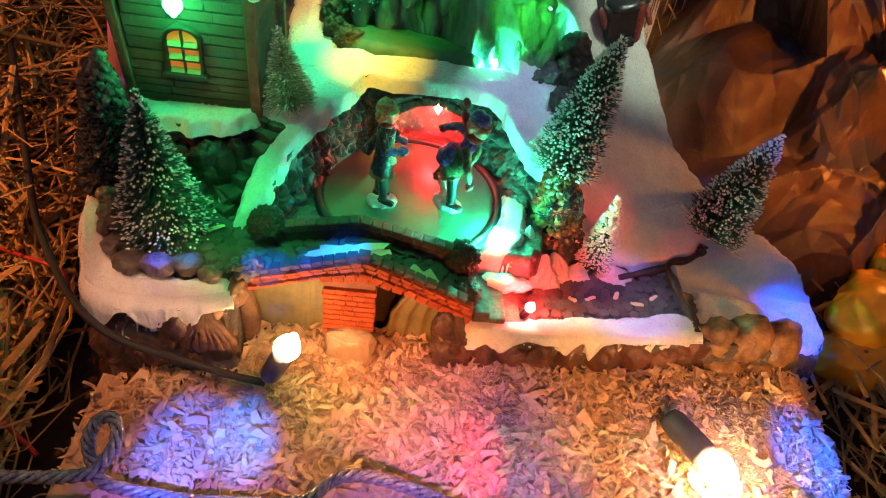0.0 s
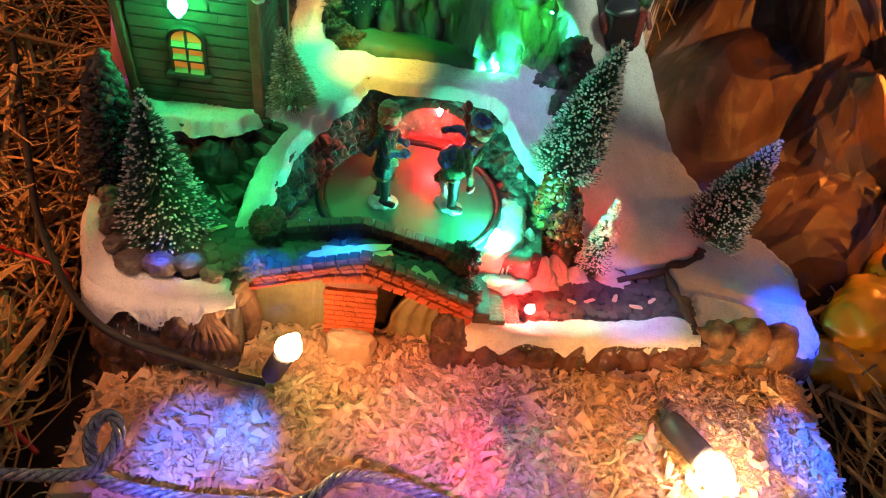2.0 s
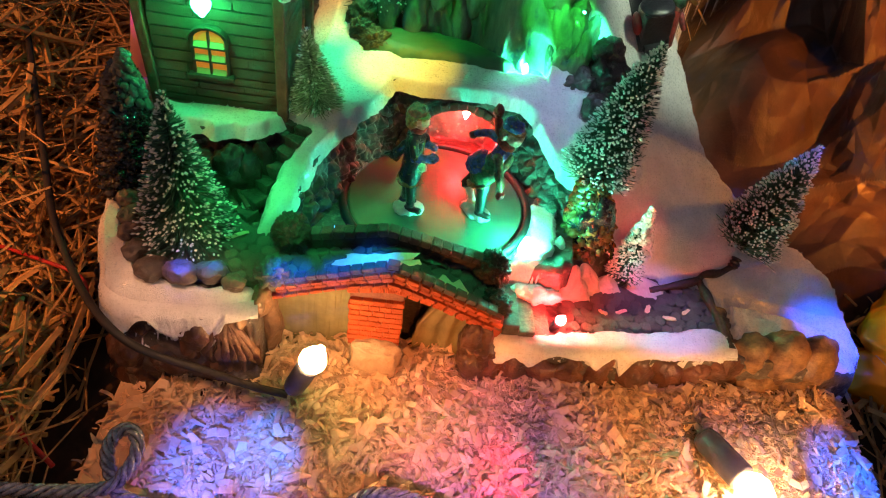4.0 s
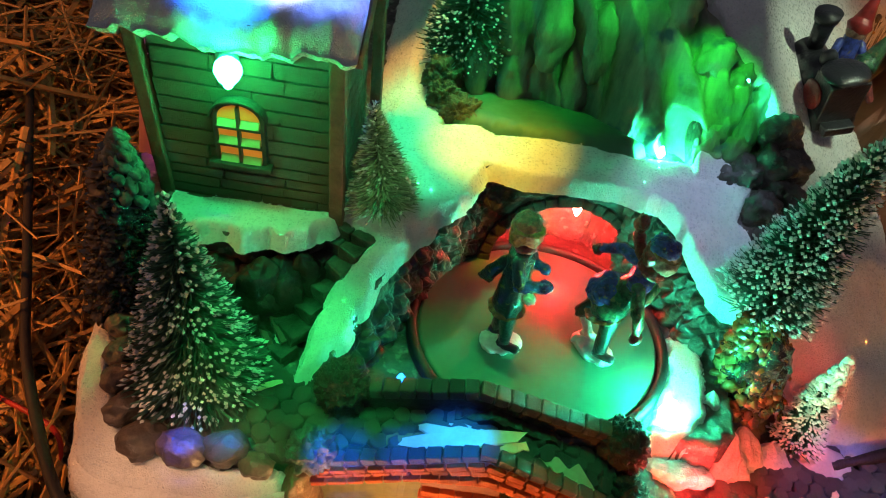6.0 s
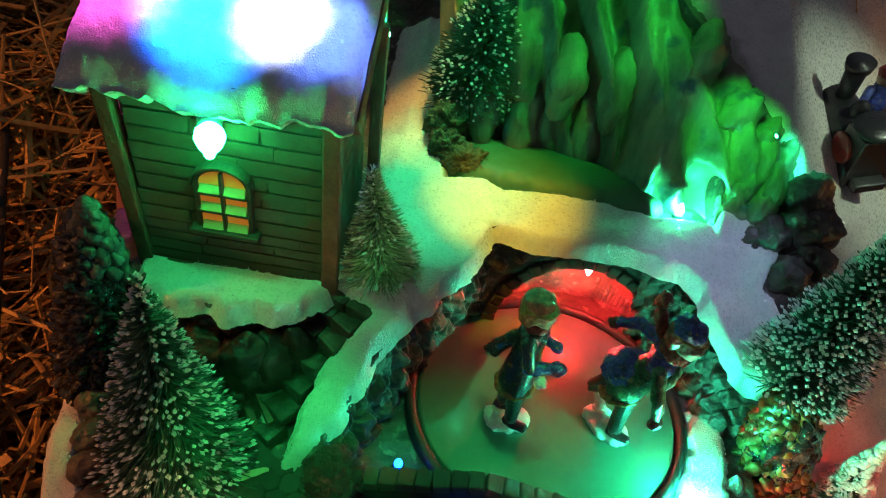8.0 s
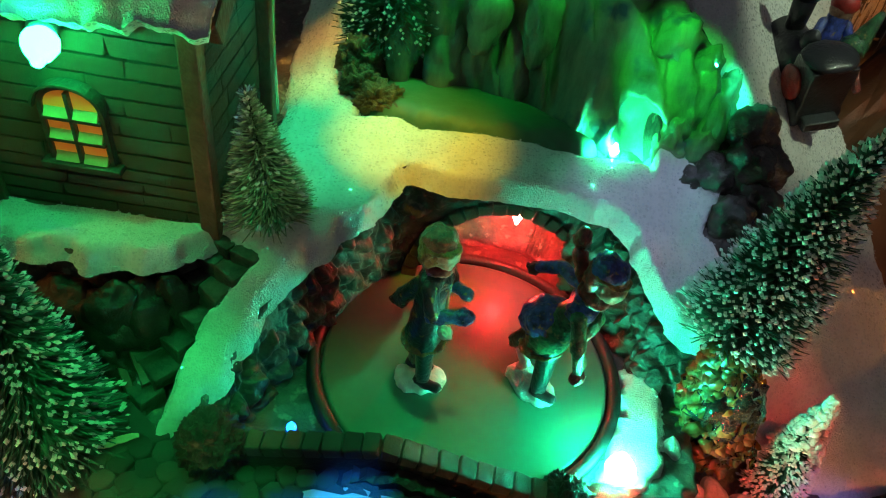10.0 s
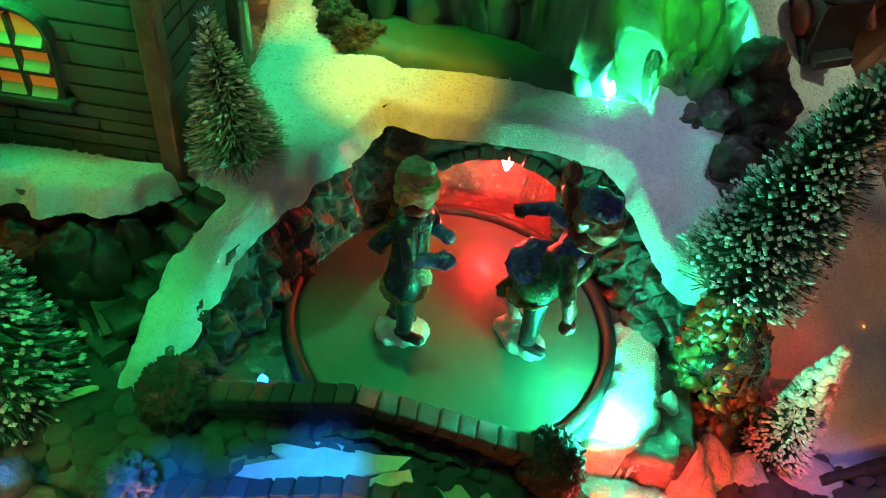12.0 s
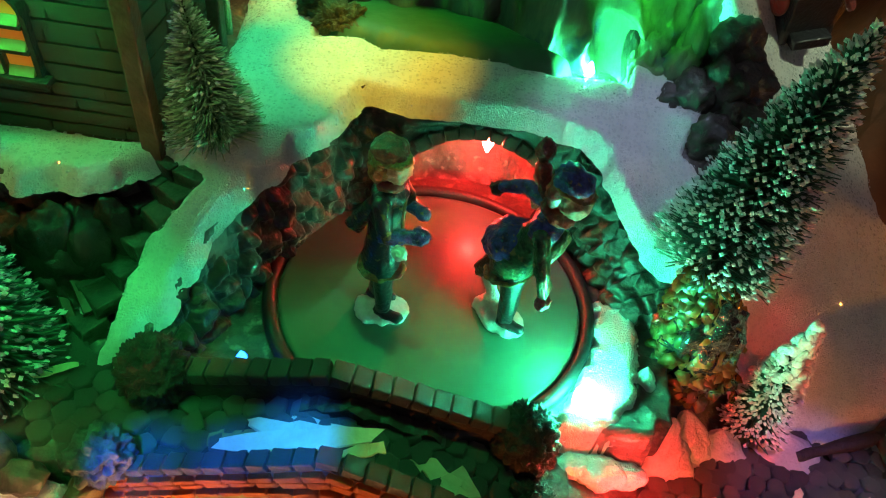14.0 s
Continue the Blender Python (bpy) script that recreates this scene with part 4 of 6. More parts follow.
for i in range(18):
    zc = -0.006 + 0.068 * i / 17
    left = float(np.interp(zc, [-0.006, 0.012, 0.030, 0.046, 0.062], [-0.0010, -0.0080, -0.0060, 0.0020, 0.0080])) + 0.0016 * noise.noise(Vector((zc * 260, 3, 1)))
    for k in range(14):
        u = k / 13
        verts.append(Vector((left + (0.0270 - left) * u, 0.2400 - 0.0014 * math.cos(u * 26) - 0.0012 * noise.noise(Vector((u * 9, zc * 60, 2))), min(zc, zline(FRONT_LOW, left + (0.0270 - left) * u) + 0.004))) - B0)
n0 = len(verts)
verts += [q + Vector((0, 0.004, 0)) for q in verts]
front_faces = grid_faces(18, 14)
link("curtain_wall", verts, front_faces + [tuple(a + n0 for a in f)[::-1] for f in front_faces] + [(i * 14, (i + 1) * 14, n0 + (i + 1) * 14, n0 + i * 14) for i in range(17)], OLIVE, bridge, "olive fluted wall with a broken edge")
slab("pier", list(np.linspace(-0.0395, -0.0145, 10)), lambda x: 0.0610, lambda x: 0.018, 0.2320, 0.2460, mat("pier_mortar", (0.26, 0.10, 0.055), (0.14, 0.055, 0.035), 300, 0.7, 0.5, 900))


def shared(name, bevel, material, rough=0.06, seed=0.0):
    """A unit stone with worn edges, whose mesh many pieces share."""
    b = bmesh.new()
    box(b, (0, 0, 0), (1, 1, 1), (0, 0, 0), bevel)
    for v in b.verts:
        v.co += Vector((noise.noise(v.co * 2.3 + Vector((seed, 0, 0))), noise.noise(v.co * 2.1 + Vector((0, seed, 0))), noise.noise(v.co * 2.2 + Vector((0, 0, seed))))) * rough
    me = bpy.data.meshes.new(name)
    b.to_mesh(me)
    b.free()
    me.materials.append(material)
    return me


BRICKS = [shared("brick", 0.12, BRICK, 0.10, s) for s in (1.0, 4.0, 7.0)]
CAPS = [shared("capstone", 0.14, CAPSTONE, 0.10, s) for s in (2.0, 5.0, 8.0)]
rng = random.Random(7)


def piece(name, me, parent, m):
    ob = new(name, me)
    ob.parent = parent
    ob.matrix_basis = Matrix.Translation(-Vector(parent.location)) @ m
    return ob


# capstones of both parapets
x = -0.0745
while x < 0.0290:
    w = rng.uniform(0.0046, 0.0058)
    z = zline(FRONT_TOP, x + w / 2)
    slope = math.degrees(math.atan2(zline(FRONT_TOP, x + w) - zline(FRONT_TOP, x), w))
    piece("capstone", rng.choice(CAPS), bridge, pose(x + w / 2, 0.2330, z - 0.0012, 0, -slope, rng.uniform(-4, 4)) @ Matrix.Diagonal((w * 0.95, 0.0046, 0.0028, 1)))
    x += w
x = -0.0665
while x < 0.0240:
    w = rng.uniform(0.0046, 0.0060)
    z = zline(BACK_TOP, x + w / 2)
    slope = math.degrees(math.atan2(zline(BACK_TOP, x + w) - zline(BACK_TOP, x), w))
    piece("capstone", rng.choice(CAPS), bridge, pose(x + w / 2, 0.2567, z - 0.0014, rng.uniform(-3, 3), -slope, rng.uniform(-4, 4)) @ Matrix.Diagonal((w * 0.95, 0.0060, 0.0042, 1)))
    x += w
# bricks of the front band, in courses that follow the hump
for row in range(3):
    x = -0.0755 + 0.0022 * (row % 2)
    while x < 0.0290:
        w = rng.uniform(0.0052, 0.0066)
        top, low = zline(FRONT_TOP, x + w / 2) - 0.0032, zline(FRONT_LOW, x + w / 2) + 0.0004
        hgt = (top - low) / 3
        if hgt > 0.0012:
            slope = math.degrees(math.atan2(zline(FRONT_TOP, x + w) - zline(FRONT_TOP, x), w))
            piece("brick", rng.choice(BRICKS), bridge, pose(x + w / 2, 0.2312 - 0.0012 * (row == 2), top - hgt * (row + 0.5), rng.uniform(-3, 3), -slope + rng.uniform(-2, 2), 0) @ Matrix.Diagonal((w * 0.93, 0.0034, hgt * 0.88, 1)))
        x += w
# the ring of bricks under the band, and the pier
for k in range(13):
    x = -0.0385 + k * 0.0058
    z = zline(FRONT_LOW, x) - 0.0028
    slope = math.degrees(math.atan2(zline(FRONT_LOW, x + 0.003) - zline(FRONT_LOW, x - 0.003), 0.006))
    piece("brick", rng.choice(BRICKS), bridge, pose(x, 0.2335, z, 0, -slope, 0) @ Matrix.Diagonal((0.0052, 0.0046, 0.0050, 1)))
for row in range(9):
    x = -0.0395 - 0.002 * (row % 2)
    while x < -0.0150:
        w = rng.uniform(0.0050, 0.0062)
        piece("brick", rng.choice(BRICKS), bridge, pose(min(max(x + w / 2, -0.0372), -0.0166), 0.2315, 0.0225 + row * 0.0037, 0, rng.uniform(-2, 2), 0) @ Matrix.Diagonal((w * 0.94, 0.0032, 0.0031, 1)))
        x += w
# pale footing stone under the pier and the rock at the right abutment
bm = bmesh.new()
box(bm, (-0.0255 - B0.x, 0.2280 - B0.y, 0.0110), (0.0245, 0.0130, 0.0300), (3, 4, -4), 0.0055)
bmesh.ops.subdivide_edges(bm, edges=bm.edges[:], cuts=5, use_grid_fill=True)
for v in bm.verts:
    v.co += Vector((noise.noise(v.co * 150), noise.noise(v.co * 150 + Vector((5, 0, 0))), noise.noise(v.co * 150 + Vector((0, 5, 0))))) * 0.0022 + Vector((1, 1, 1)) * noise.noise(v.co * 420) * 0.0007
part("footing_stone", bm, mat("pale_footing", (0.46, 0.34, 0.22), (0.32, 0.23, 0.15), 160, 0.6, 0.6, 400), bridge, "pale plaster footing stone")
for c, s in [((0.0215, 0.2330, 0.030), (0.006, 0.006, 0.014)), ((0.0230, 0.2310, 0.014), (0.007, 0.006, 0.013)), ((0.0300, 0.2330, 0.020), (0.007, 0.006, 0.014)), ((0.0265, 0.2335, 0.026), (0.0055, 0.006, 0.018))]:
    bm = bmesh.new()
    blob(bm, Vector(c) - B0, s, (0, 0, 0), 4, 0.003, 120, c[0] * 70)
    part("abutment_rock", bm, FRONTROCK, bridge, "brown abutment rock")
TANROCK = mat("tan_abutment", (0.20, 0.11, 0.055), (0.09, 0.05, 0.028), 180, 0.5, 0.7, 500)
for c, s in [((-0.0775, 0.2330, 0.024), (0.0045, 0.0060, 0.030)), ((-0.0790, 0.2270, 0.050), (0.0035, 0.0080, 0.006))]:
    bm = bmesh.new()
    blob(bm, Vector(c) - B0, s, (0, 0, 0), 4, 0.003, 120, c[2] * 90)
    part("abutment_rock", bm, TANROCK, bridge, "tan abutment rock")
# front post
bm = bmesh.new()
blob(bm, Vector((-0.0755, 0.2335, 0.0615)) - B0, (0.0062, 0.0056, 0.0064), (0, 0, 0), 5, 0.0032, 380, 3.0)
part("post", bm, CAPSTONE, bridge, "knobbly stone end post")


def moss_ball(name, at, size, parent, label):
    b = bmesh.new()
    blob(b, at, size, (0, 0, 0), 5, 0.0034, 520, at[0] * 100)
    return part(name, b, MOSS, parent, label)


moss_ball("end_bush", Vector((-0.0708, 0.2555, 0.0665)) - B0, (0.0078, 0.0072, 0.0098), bridge, "dark moulded bush on the parapet end")
moss_ball("end_bush", Vector((0.0268, 0.2560, 0.0575)) - B0, (0.0078, 0.0078, 0.0095), bridge, "dark moulded bush on the parapet end")
moss_ball("end_bush", Vector((0.0290, 0.2410, 0.0490)) - B0, (0.0070, 0.0062, 0.0070), bridge, "dark moulded bush on the parapet end")
# steps down to the pavement
for i in range(3):
    bm = bmesh.new()
    box(bm, Vector((0.0385 + 0.0085 * i, 0.2495, 0.0270 - 0.0040 * i)) - B0, (0.0084, 0.0290, 0.0300), (0, 0, 3), 0.0008)
    part("step_stone", bm, COBBLE, bridge)

# ---------------------------------------------------------------- cobbles
def cobble_mesh(seed):
    b = bmesh.new()
    r = random.Random(seed)
    n = 7
    angs = sorted(2 * math.pi * (k + r.uniform(-0.40, 0.40)) / n for k in range(n))
    rad = [r.uniform(0.86, 1.08) for _ in range(n)]
    rings = []
    for z, s in ((-0.5, 1.0), (0.18, 1.0), (0.44, 0.93), (0.5, 0.80)):
        rings.append([b.verts.new((math.cos(a) * q * s * 0.5, math.sin(a) * q * s * 0.5, z)) for a, q in zip(angs, rad)])
    for lo, hi in zip(rings, rings[1:]):
        for k in range(n):
            b.faces.new((lo[k], lo[(k + 1) % n], hi[(k + 1) % n], hi[k]))
    b.faces.new(rings[-1])
    me = bpy.data.meshes.new("cobble")
    b.to_mesh(me)
    b.free()
    me.materials.append(COBBLE)
    me.polygons.foreach_set("use_smooth", [True] * (len(me.polygons) - 1) + [False])
    return me


COBBLES = [cobble_mesh(s) for s in range(6)]


def pave(parent, poly, zfun, pitch, seed):
    r = random.Random(seed)
    xs = [q[0] for q in poly]
    ys = [q[1] for q in poly]
    row, y = 0, min(ys)
    while y < max(ys):
        x = min(xs) + (pitch / 2 if row % 2 else 0)
        while x < max(xs):
            px, py = x + r.uniform(-0.1, 0.1) * pitch, y + r.uniform(-0.1, 0.1) * pitch
            if sd_poly(np.array([px]), np.array([py]), poly)[0] > 0:
                z = zfun(px, py)
                zs = zfun(px + 0.002, py)
                piece("cobble", r.choice(COBBLES), parent, pose(px, py, z, r.uniform(-4, 4), -math.degrees(math.atan2(zs - z, 0.002)) + r.uniform(-4, 4), r.uniform(0, 360)) @ Matrix.Diagonal((pitch * 1.24, pitch * 1.15, 0.0026, 1)))
            x += pitch
        y += pitch * 0.84
        row += 1


pave(base, [(-0.140, 0.2480), (-0.128, 0.2360), (-0.078, 0.2340), (-0.066, 0.2370), (-0.062, 0.2560), (-0.080, 0.2600), (-0.090, 0.2640), (-0.103, 0.2760), (-0.118, 0.2800), (-0.130, 0.2700)], lambda x, y: 0.0590 + (y - 0.25) * 0.05, 0.0062, 3)
pave(bridge, [(-0.0640, 0.2365), (0.0330, 0.2365), (0.0330, 0.2540), (-0.0640, 0.2540)], lambda x, y: zline(DECK, x) + 0.0004, 0.0058, 4)
pave(base, [(0.0660, 0.2430), (0.0900, 0.2470), (0.1300, 0.2520), (0.1560, 0.2540), (0.1480, 0.2840), (0.0680, 0.2740)], lambda x, y: 0.0312, 0.0058, 5)

# ---------------------------------------------------------------- cottage
cottage = thing("cottage", "small moulded log cottage with a snowy roof and arched window", "cottage", (-0.113, 0.325, 0.0965))
C0 = Vector(cottage.location)
XL, XR, YF, YB, ZB, ZT = -0.1440, -0.0840, 0.3055, 0.3560, 0.0965, 0.1640


def cbox(name, centre, size, material, label="", turn=(0, 0, 0), bevel=0.0006, parent=None):
    b = bmesh.new()
    box(b, Vector(centre) - C0, size, turn, bevel)
    return part(name, b, material, parent or cottage, label, smooth=False)


cbox("wall_core", ((XL + XR) / 2, (YF + YB) / 2 + 0.001, (ZB + ZT) / 2), (XR - XL - 0.003, YB - YF - 0.002, ZT - ZB), MORTAR, "dark core between the planks", bevel=0.0)
PLANKS = [shared("plank", 0.05, PLANK, 0.05, s) for s in (1.5, 3.5, 6.5)]
WX, WZ0, WZ1, WW = -0.1150, 0.1175, 0.1420, 0.0168
r = random.Random(11)
z, row = ZB, 0
while z < ZT - 0.001:
    hgt = r.uniform(0.0048, 0.0066) if row > 4 else r.uniform(0.0036, 0.0046)
    x = XL + 0.002
    while x < XR - 0.001:
        w = min(r.uniform(0.013, 0.024), XR - x)
        piece("plank", r.choice(PLANKS), cottage, pose(x + w / 2, YF - 0.0004, z + hgt / 2, r.uniform(-1.5, 1.5), r.uniform(-0.8, 0.8), 0) @ Matrix.Diagonal((w * 0.985, 0.0034, hgt * 0.90, 1)))
        x += w
    y = YF + 0.002
    while y < YB:
        w = min(r.uniform(0.014, 0.022), YB - y)
        piece("plank", r.choice(PLANKS), cottage, pose(XR - 0.0010, y + w / 2, z + hgt / 2) @ Matrix.Diagonal((0.0034, w * 0.985, hgt * 0.90, 1)))
        piece("plank", r.choice(PLANKS), cottage, pose(XL + 0.0012, y + w / 2, z + hgt / 2) @ Matrix.Diagonal((0.0034, w * 0.985, hgt * 0.90, 1)))
        y += w
    z += hgt
    row += 1
cbox("corner_post", (XR + 0.0005, YF - 0.0012, 0.1315), (0.0050, 0.0050, 0.0710), TIMBER, "dark red-brown corner post")
cbox("corner_post", (XL - 0.0010, YF - 0.0012, 0.1305), (0.0046, 0.0050, 0.0730), TIMBER, "dark red-brown corner post", (0, -3, 0))
cbox("corner_post", (XR + 0.0060, YB - 0.010, 0.1330), (0.0040, 0.0045, 0.0760), TIMBER, "dark side post")
cbox("sill_beam", ((XL + XR) / 2, YF - 0.0010, 0.0985), (XR - XL, 0.0048, 0.0030), TIMBER, "dark foot beam")
# arched window
window = new("window")
window.parent = cottage
window.location = Vector((WX, YF - 0.0035, WZ0)) - C0
window["label"] = "arched window with six amber panes"


def arch_outline(w, h, n=14):
    pts = [(-w / 2, 0), (w / 2, 0)]
    straight = h - w / 2 * 0.8
    for k in range(n + 1):
        a = math.pi * k / n
        pts.append((w / 2 * math.cos(a), straight + w / 2 * 0.8 * math.sin(a)))
    return pts


def extrude(outline, y0, y1):
    n = len(outline)
    verts = [(x, y0, z) for x, z in outline] + [(x, y1, z) for x, z in outline]
    faces = [tuple(range(n)), tuple(range(n, 2 * n))[::-1]] + [(k, n + k, n + (k + 1) % n, (k + 1) % n) for k in range(n)]
    return verts, faces


outer, inner = arch_outline(WW, 0.0240), arch_outline(WW - 0.0026, 0.0214)
inner = [(x, z + 0.0013) for x, z in inner]
n = len(outer)
verts = [(x, -0.0010, z) for x, z in outer] + [(x, -0.0010, z) for x, z in inner] + [(x, 0.0030, z) for x, z in outer] + [(x, 0.0030, z) for x, z in inner]
faces = []
for k in range(n):
    j = (k + 1) % n
    faces += [(k, j, n + j, n + k), (k, 2 * n + k, 2 * n + j, j), (n + k, n + j, 3 * n + j, 3 * n + k)]
link("window_frame", verts, faces, FRAMEPAINT, window, "dark arched frame", smooth=False)
verts, faces = extrude(inner, -0.0002, 0.0016)
link("pane_glass", verts, faces, AMBERPANE, window, "amber panes", smooth=False)
for c, s in [((0, -0.0008, 0.0120), (0.0010, 0.0022, 0.0205)), ((0, -0.0008, 0.0078), (WW - 0.002, 0.0022, 0.0010)), ((0, -0.0008, 0.0144), (WW - 0.002, 0.0022, 0.0010))]:
    b = bmesh.new()
    box(b, c, s, (0, 0, 0), 0.0002)
    part("glazing_bar", b, FRAMEPAINT, window, smooth=False)
for zl in (0.0014, 0.0084, 0.0150):
    for x0, x1 in ((-0.0068, -0.0006), (0.0006, 0.0068)):
        link("pane_ledge", [(x0, -0.0020, zl), (x1, -0.0020, zl), (x1, -0.0004, zl + 0.0022), (x0, -0.0004, zl + 0.0022), (x0, -0.0001, zl), (x1, -0.0001, zl)], [(0, 1, 2, 3), (0, 4, 5, 1), (0, 3, 4), (1, 5, 2)], LEDGE, window, "pale sloping ledge under a pane", smooth=False)
verts, faces = [], []
hood = arch_outline(WW + 0.0014, 0.0249)[2:]
for x, z in hood:
    for y2, s2 in ((-0.0026, 1.0), (-0.0026, 0.95), (0.0020, 0.95), (0.0020, 1.0)):
        verts.append((x * s2, y2, 0.012 + (z - 0.012) * s2))
faces = grid_faces(len(hood), 4, close=True)
link("hood", verts, faces, FRAMEPAINT, window, "projecting hood mould", smooth=False)
b = bmesh.new()
box(b, (0, -0.0012, 0.0002), (WW + 0.004, 0.0040, 0.0018), (0, 0, 0), 0.0004)
part("sill", b, FRAMEPAINT, window, "dark window sill", smooth=False)
# roof: thick snow slab over a dark board
verts = []
NU, NV = 110, 76
for i in range(NU):
    u = i / (NU - 1)
    for k in range(NV):
        v = k / (NV - 1)
        x = -0.1575 + 0.0805 * u
        y = 0.2995 + 0.0570 * v
        z = 0.1668 + 0.0350 * v + 0.0016 * math.sin(u * 9) * (1 - v)
        rim = min(u, 1 - u, v) * 12
        z -= 0.0056 * (1 - min(1, rim)) ** 2.0 + 0.0016 * (1 - min(1, v * 6)) * (0.5 + noise.noise(Vector((u * 14, 3, 1))))
        y -= 0.0012 * fbm((u * 6, 0, 1), 3) * (1 - v)
        verts.append(Vector((x, y, z + 0.0016 * fbm((x * 120, y * 120, 0), 4) + 0.0007 * noise.noise(Vector((x * 420, y * 420, 1))))) - C0)
faces = [f[::-1] for f in grid_faces(NU, NV)]
border = [i * NV for i in range(NU)] + [(NU - 1) * NV + k for k in range(1, NV)] + [i * NV + NV - 1 for i in range(NU - 2, -1, -1)] + [k for k in range(NV - 2, 0, -1)]
low = []
for idx in border:
    v = verts[idx].copy()
    v.z -= 0.0032
    v.x *= 0.965
    v.y += 0.0034 * (1 if idx % NV < NV / 2 else -1)
    low.append(len(verts))
    verts.append(v)
m = len(border)
faces += [(border[k], border[(k + 1) % m], low[(k + 1) % m], low[k]) for k in range(m)]
faces.append(tuple(low))
link("roof_snow", verts, faces, SNOW, cottage, "thick glittering snow on the roof")
cbox("roof_board", (-0.1170, 0.3300, 0.1725), (0.0740, 0.0530, 0.0030), TIMBER, "dark roof board", (30.5, 0, 0))
cbox("gable", (-0.1140, 0.3530, 0.1680), (0.0560, 0.0040, 0.0460), PLANK, "plank gable")
cbox("barge_board", (-0.0785, 0.3305, 0.1725), (0.0034, 0.0560, 0.0080), TIMBER, "brown barge board", (30.5, 0, 0))

# ---------------------------------------------------------------- cliff with its cave
cliff = thing("rock_cliff", "craggy moulded cliff with a lit hollow at its foot", "cliff", (0.01, 0.385, 0.105))
K0 = Vector(cliff.location)
LOWC = [(-0.062, 0.398), (-0.045, 0.389), (-0.020, 0.390), (0.010, 0.380), (0.026, 0.3660), (0.040, 0.3650), (0.055, 0.3630), (0.070, 0.3590)]
HIGHC = [(-0.070, 0.440, 0.165), (-0.045, 0.432, 0.175), (-0.020, 0.430, 0.180), (0.010, 0.424, 0.180), (0.030, 0.408, 0.166), (0.048, 0.397, 0.155), (0.062, 0.386, 0.144), (0.0705, 0.374, 0.130)]
lo, hi = spline([(x, y, 0.102) for x, y in LOWC], 26), spline(HIGHC, 26)
NC, NR = len(lo), 46
verts = []
for i in range(NC):
    a, b = lo[i], hi[i]
    t = i / (NC - 1)
    for k in range(NR):
        v = k / (NR - 1)
        p = a.lerp(b, v)
        flute = abs(noise.noise(Vector((p.x * 58 + 0.25 * p.z * 60, p.y * 16, p.z * 12))))
        flute2 = abs(noise.noise(Vector((p.x * 170 + 7, p.y * 40, p.z * 22))))
        out = Vector((0.25, -0.8, 0.35))
        depth = 0.026 * flute + 0.004 * flute2 + 0.0014 * fbm(p * 170, 4)
        bulge = 0.012 * math.sin(math.pi * v)
        p = p + out * (0.004 + bulge - depth)
        # the lit hollow near the foot
        hole = math.hypot((p.x - 0.0445) / 0.0090, (p.z - 0.1150) / 0.0110)
        if hole < 1:
            p.y += 0.016 * (1 - hole ** 4)
        verts.append(p - K0)
link("cliff_face", verts, grid_faces(NC, NR), CLIFF, cliff, "fluted grey-green cliff face")
# rounded pillars standing out from the face
for c, half in [((0.0207, 0.3960, 0.1253), 0.0182),
                ((0.0019, 0.3960, 0.1231), 0.0152),
                ((-0.0257, 0.3960, 0.1230), 0.0152),
                ((-0.0410, 0.3960, 0.1252), 0.0151),
                ((-0.0127, 0.3960, 0.1385), 0.0128),
                ((0.0291, 0.3960, 0.1450), 0.0134),
                ((0.0357, 0.3960, 0.1554), 0.0119),
                ((0.0076, 0.3960, 0.1375), 0.0128)]:
    bm = bmesh.new()
    blob(bm, Vector(c) - K0, (0.0056 + 0.0014 * math.sin(c[0] * 900), 0.0052, half * 1.30), (-38, 5 + 400 * c[0] * 0.3, 0), 4, 0.0030, 120, c[0] * 60)
    part("pillar_rock", bm, CLIFF, cliff, "rounded green-lit rock pillar")
# back of the cliff, closing it
lo2 = [p + Vector((0, 0.05, 0)) for p in lo]
verts = [p + Vector((0, 0.0, 0.0)) - K0 for p in hi] + [p - K0 for p in lo2]
n = len(hi)
link("cliff_back", verts, [(i, i + 1, n + i + 1, n + i) for i in range(n - 1)], ROCK, cliff, "dark back of the cliff")
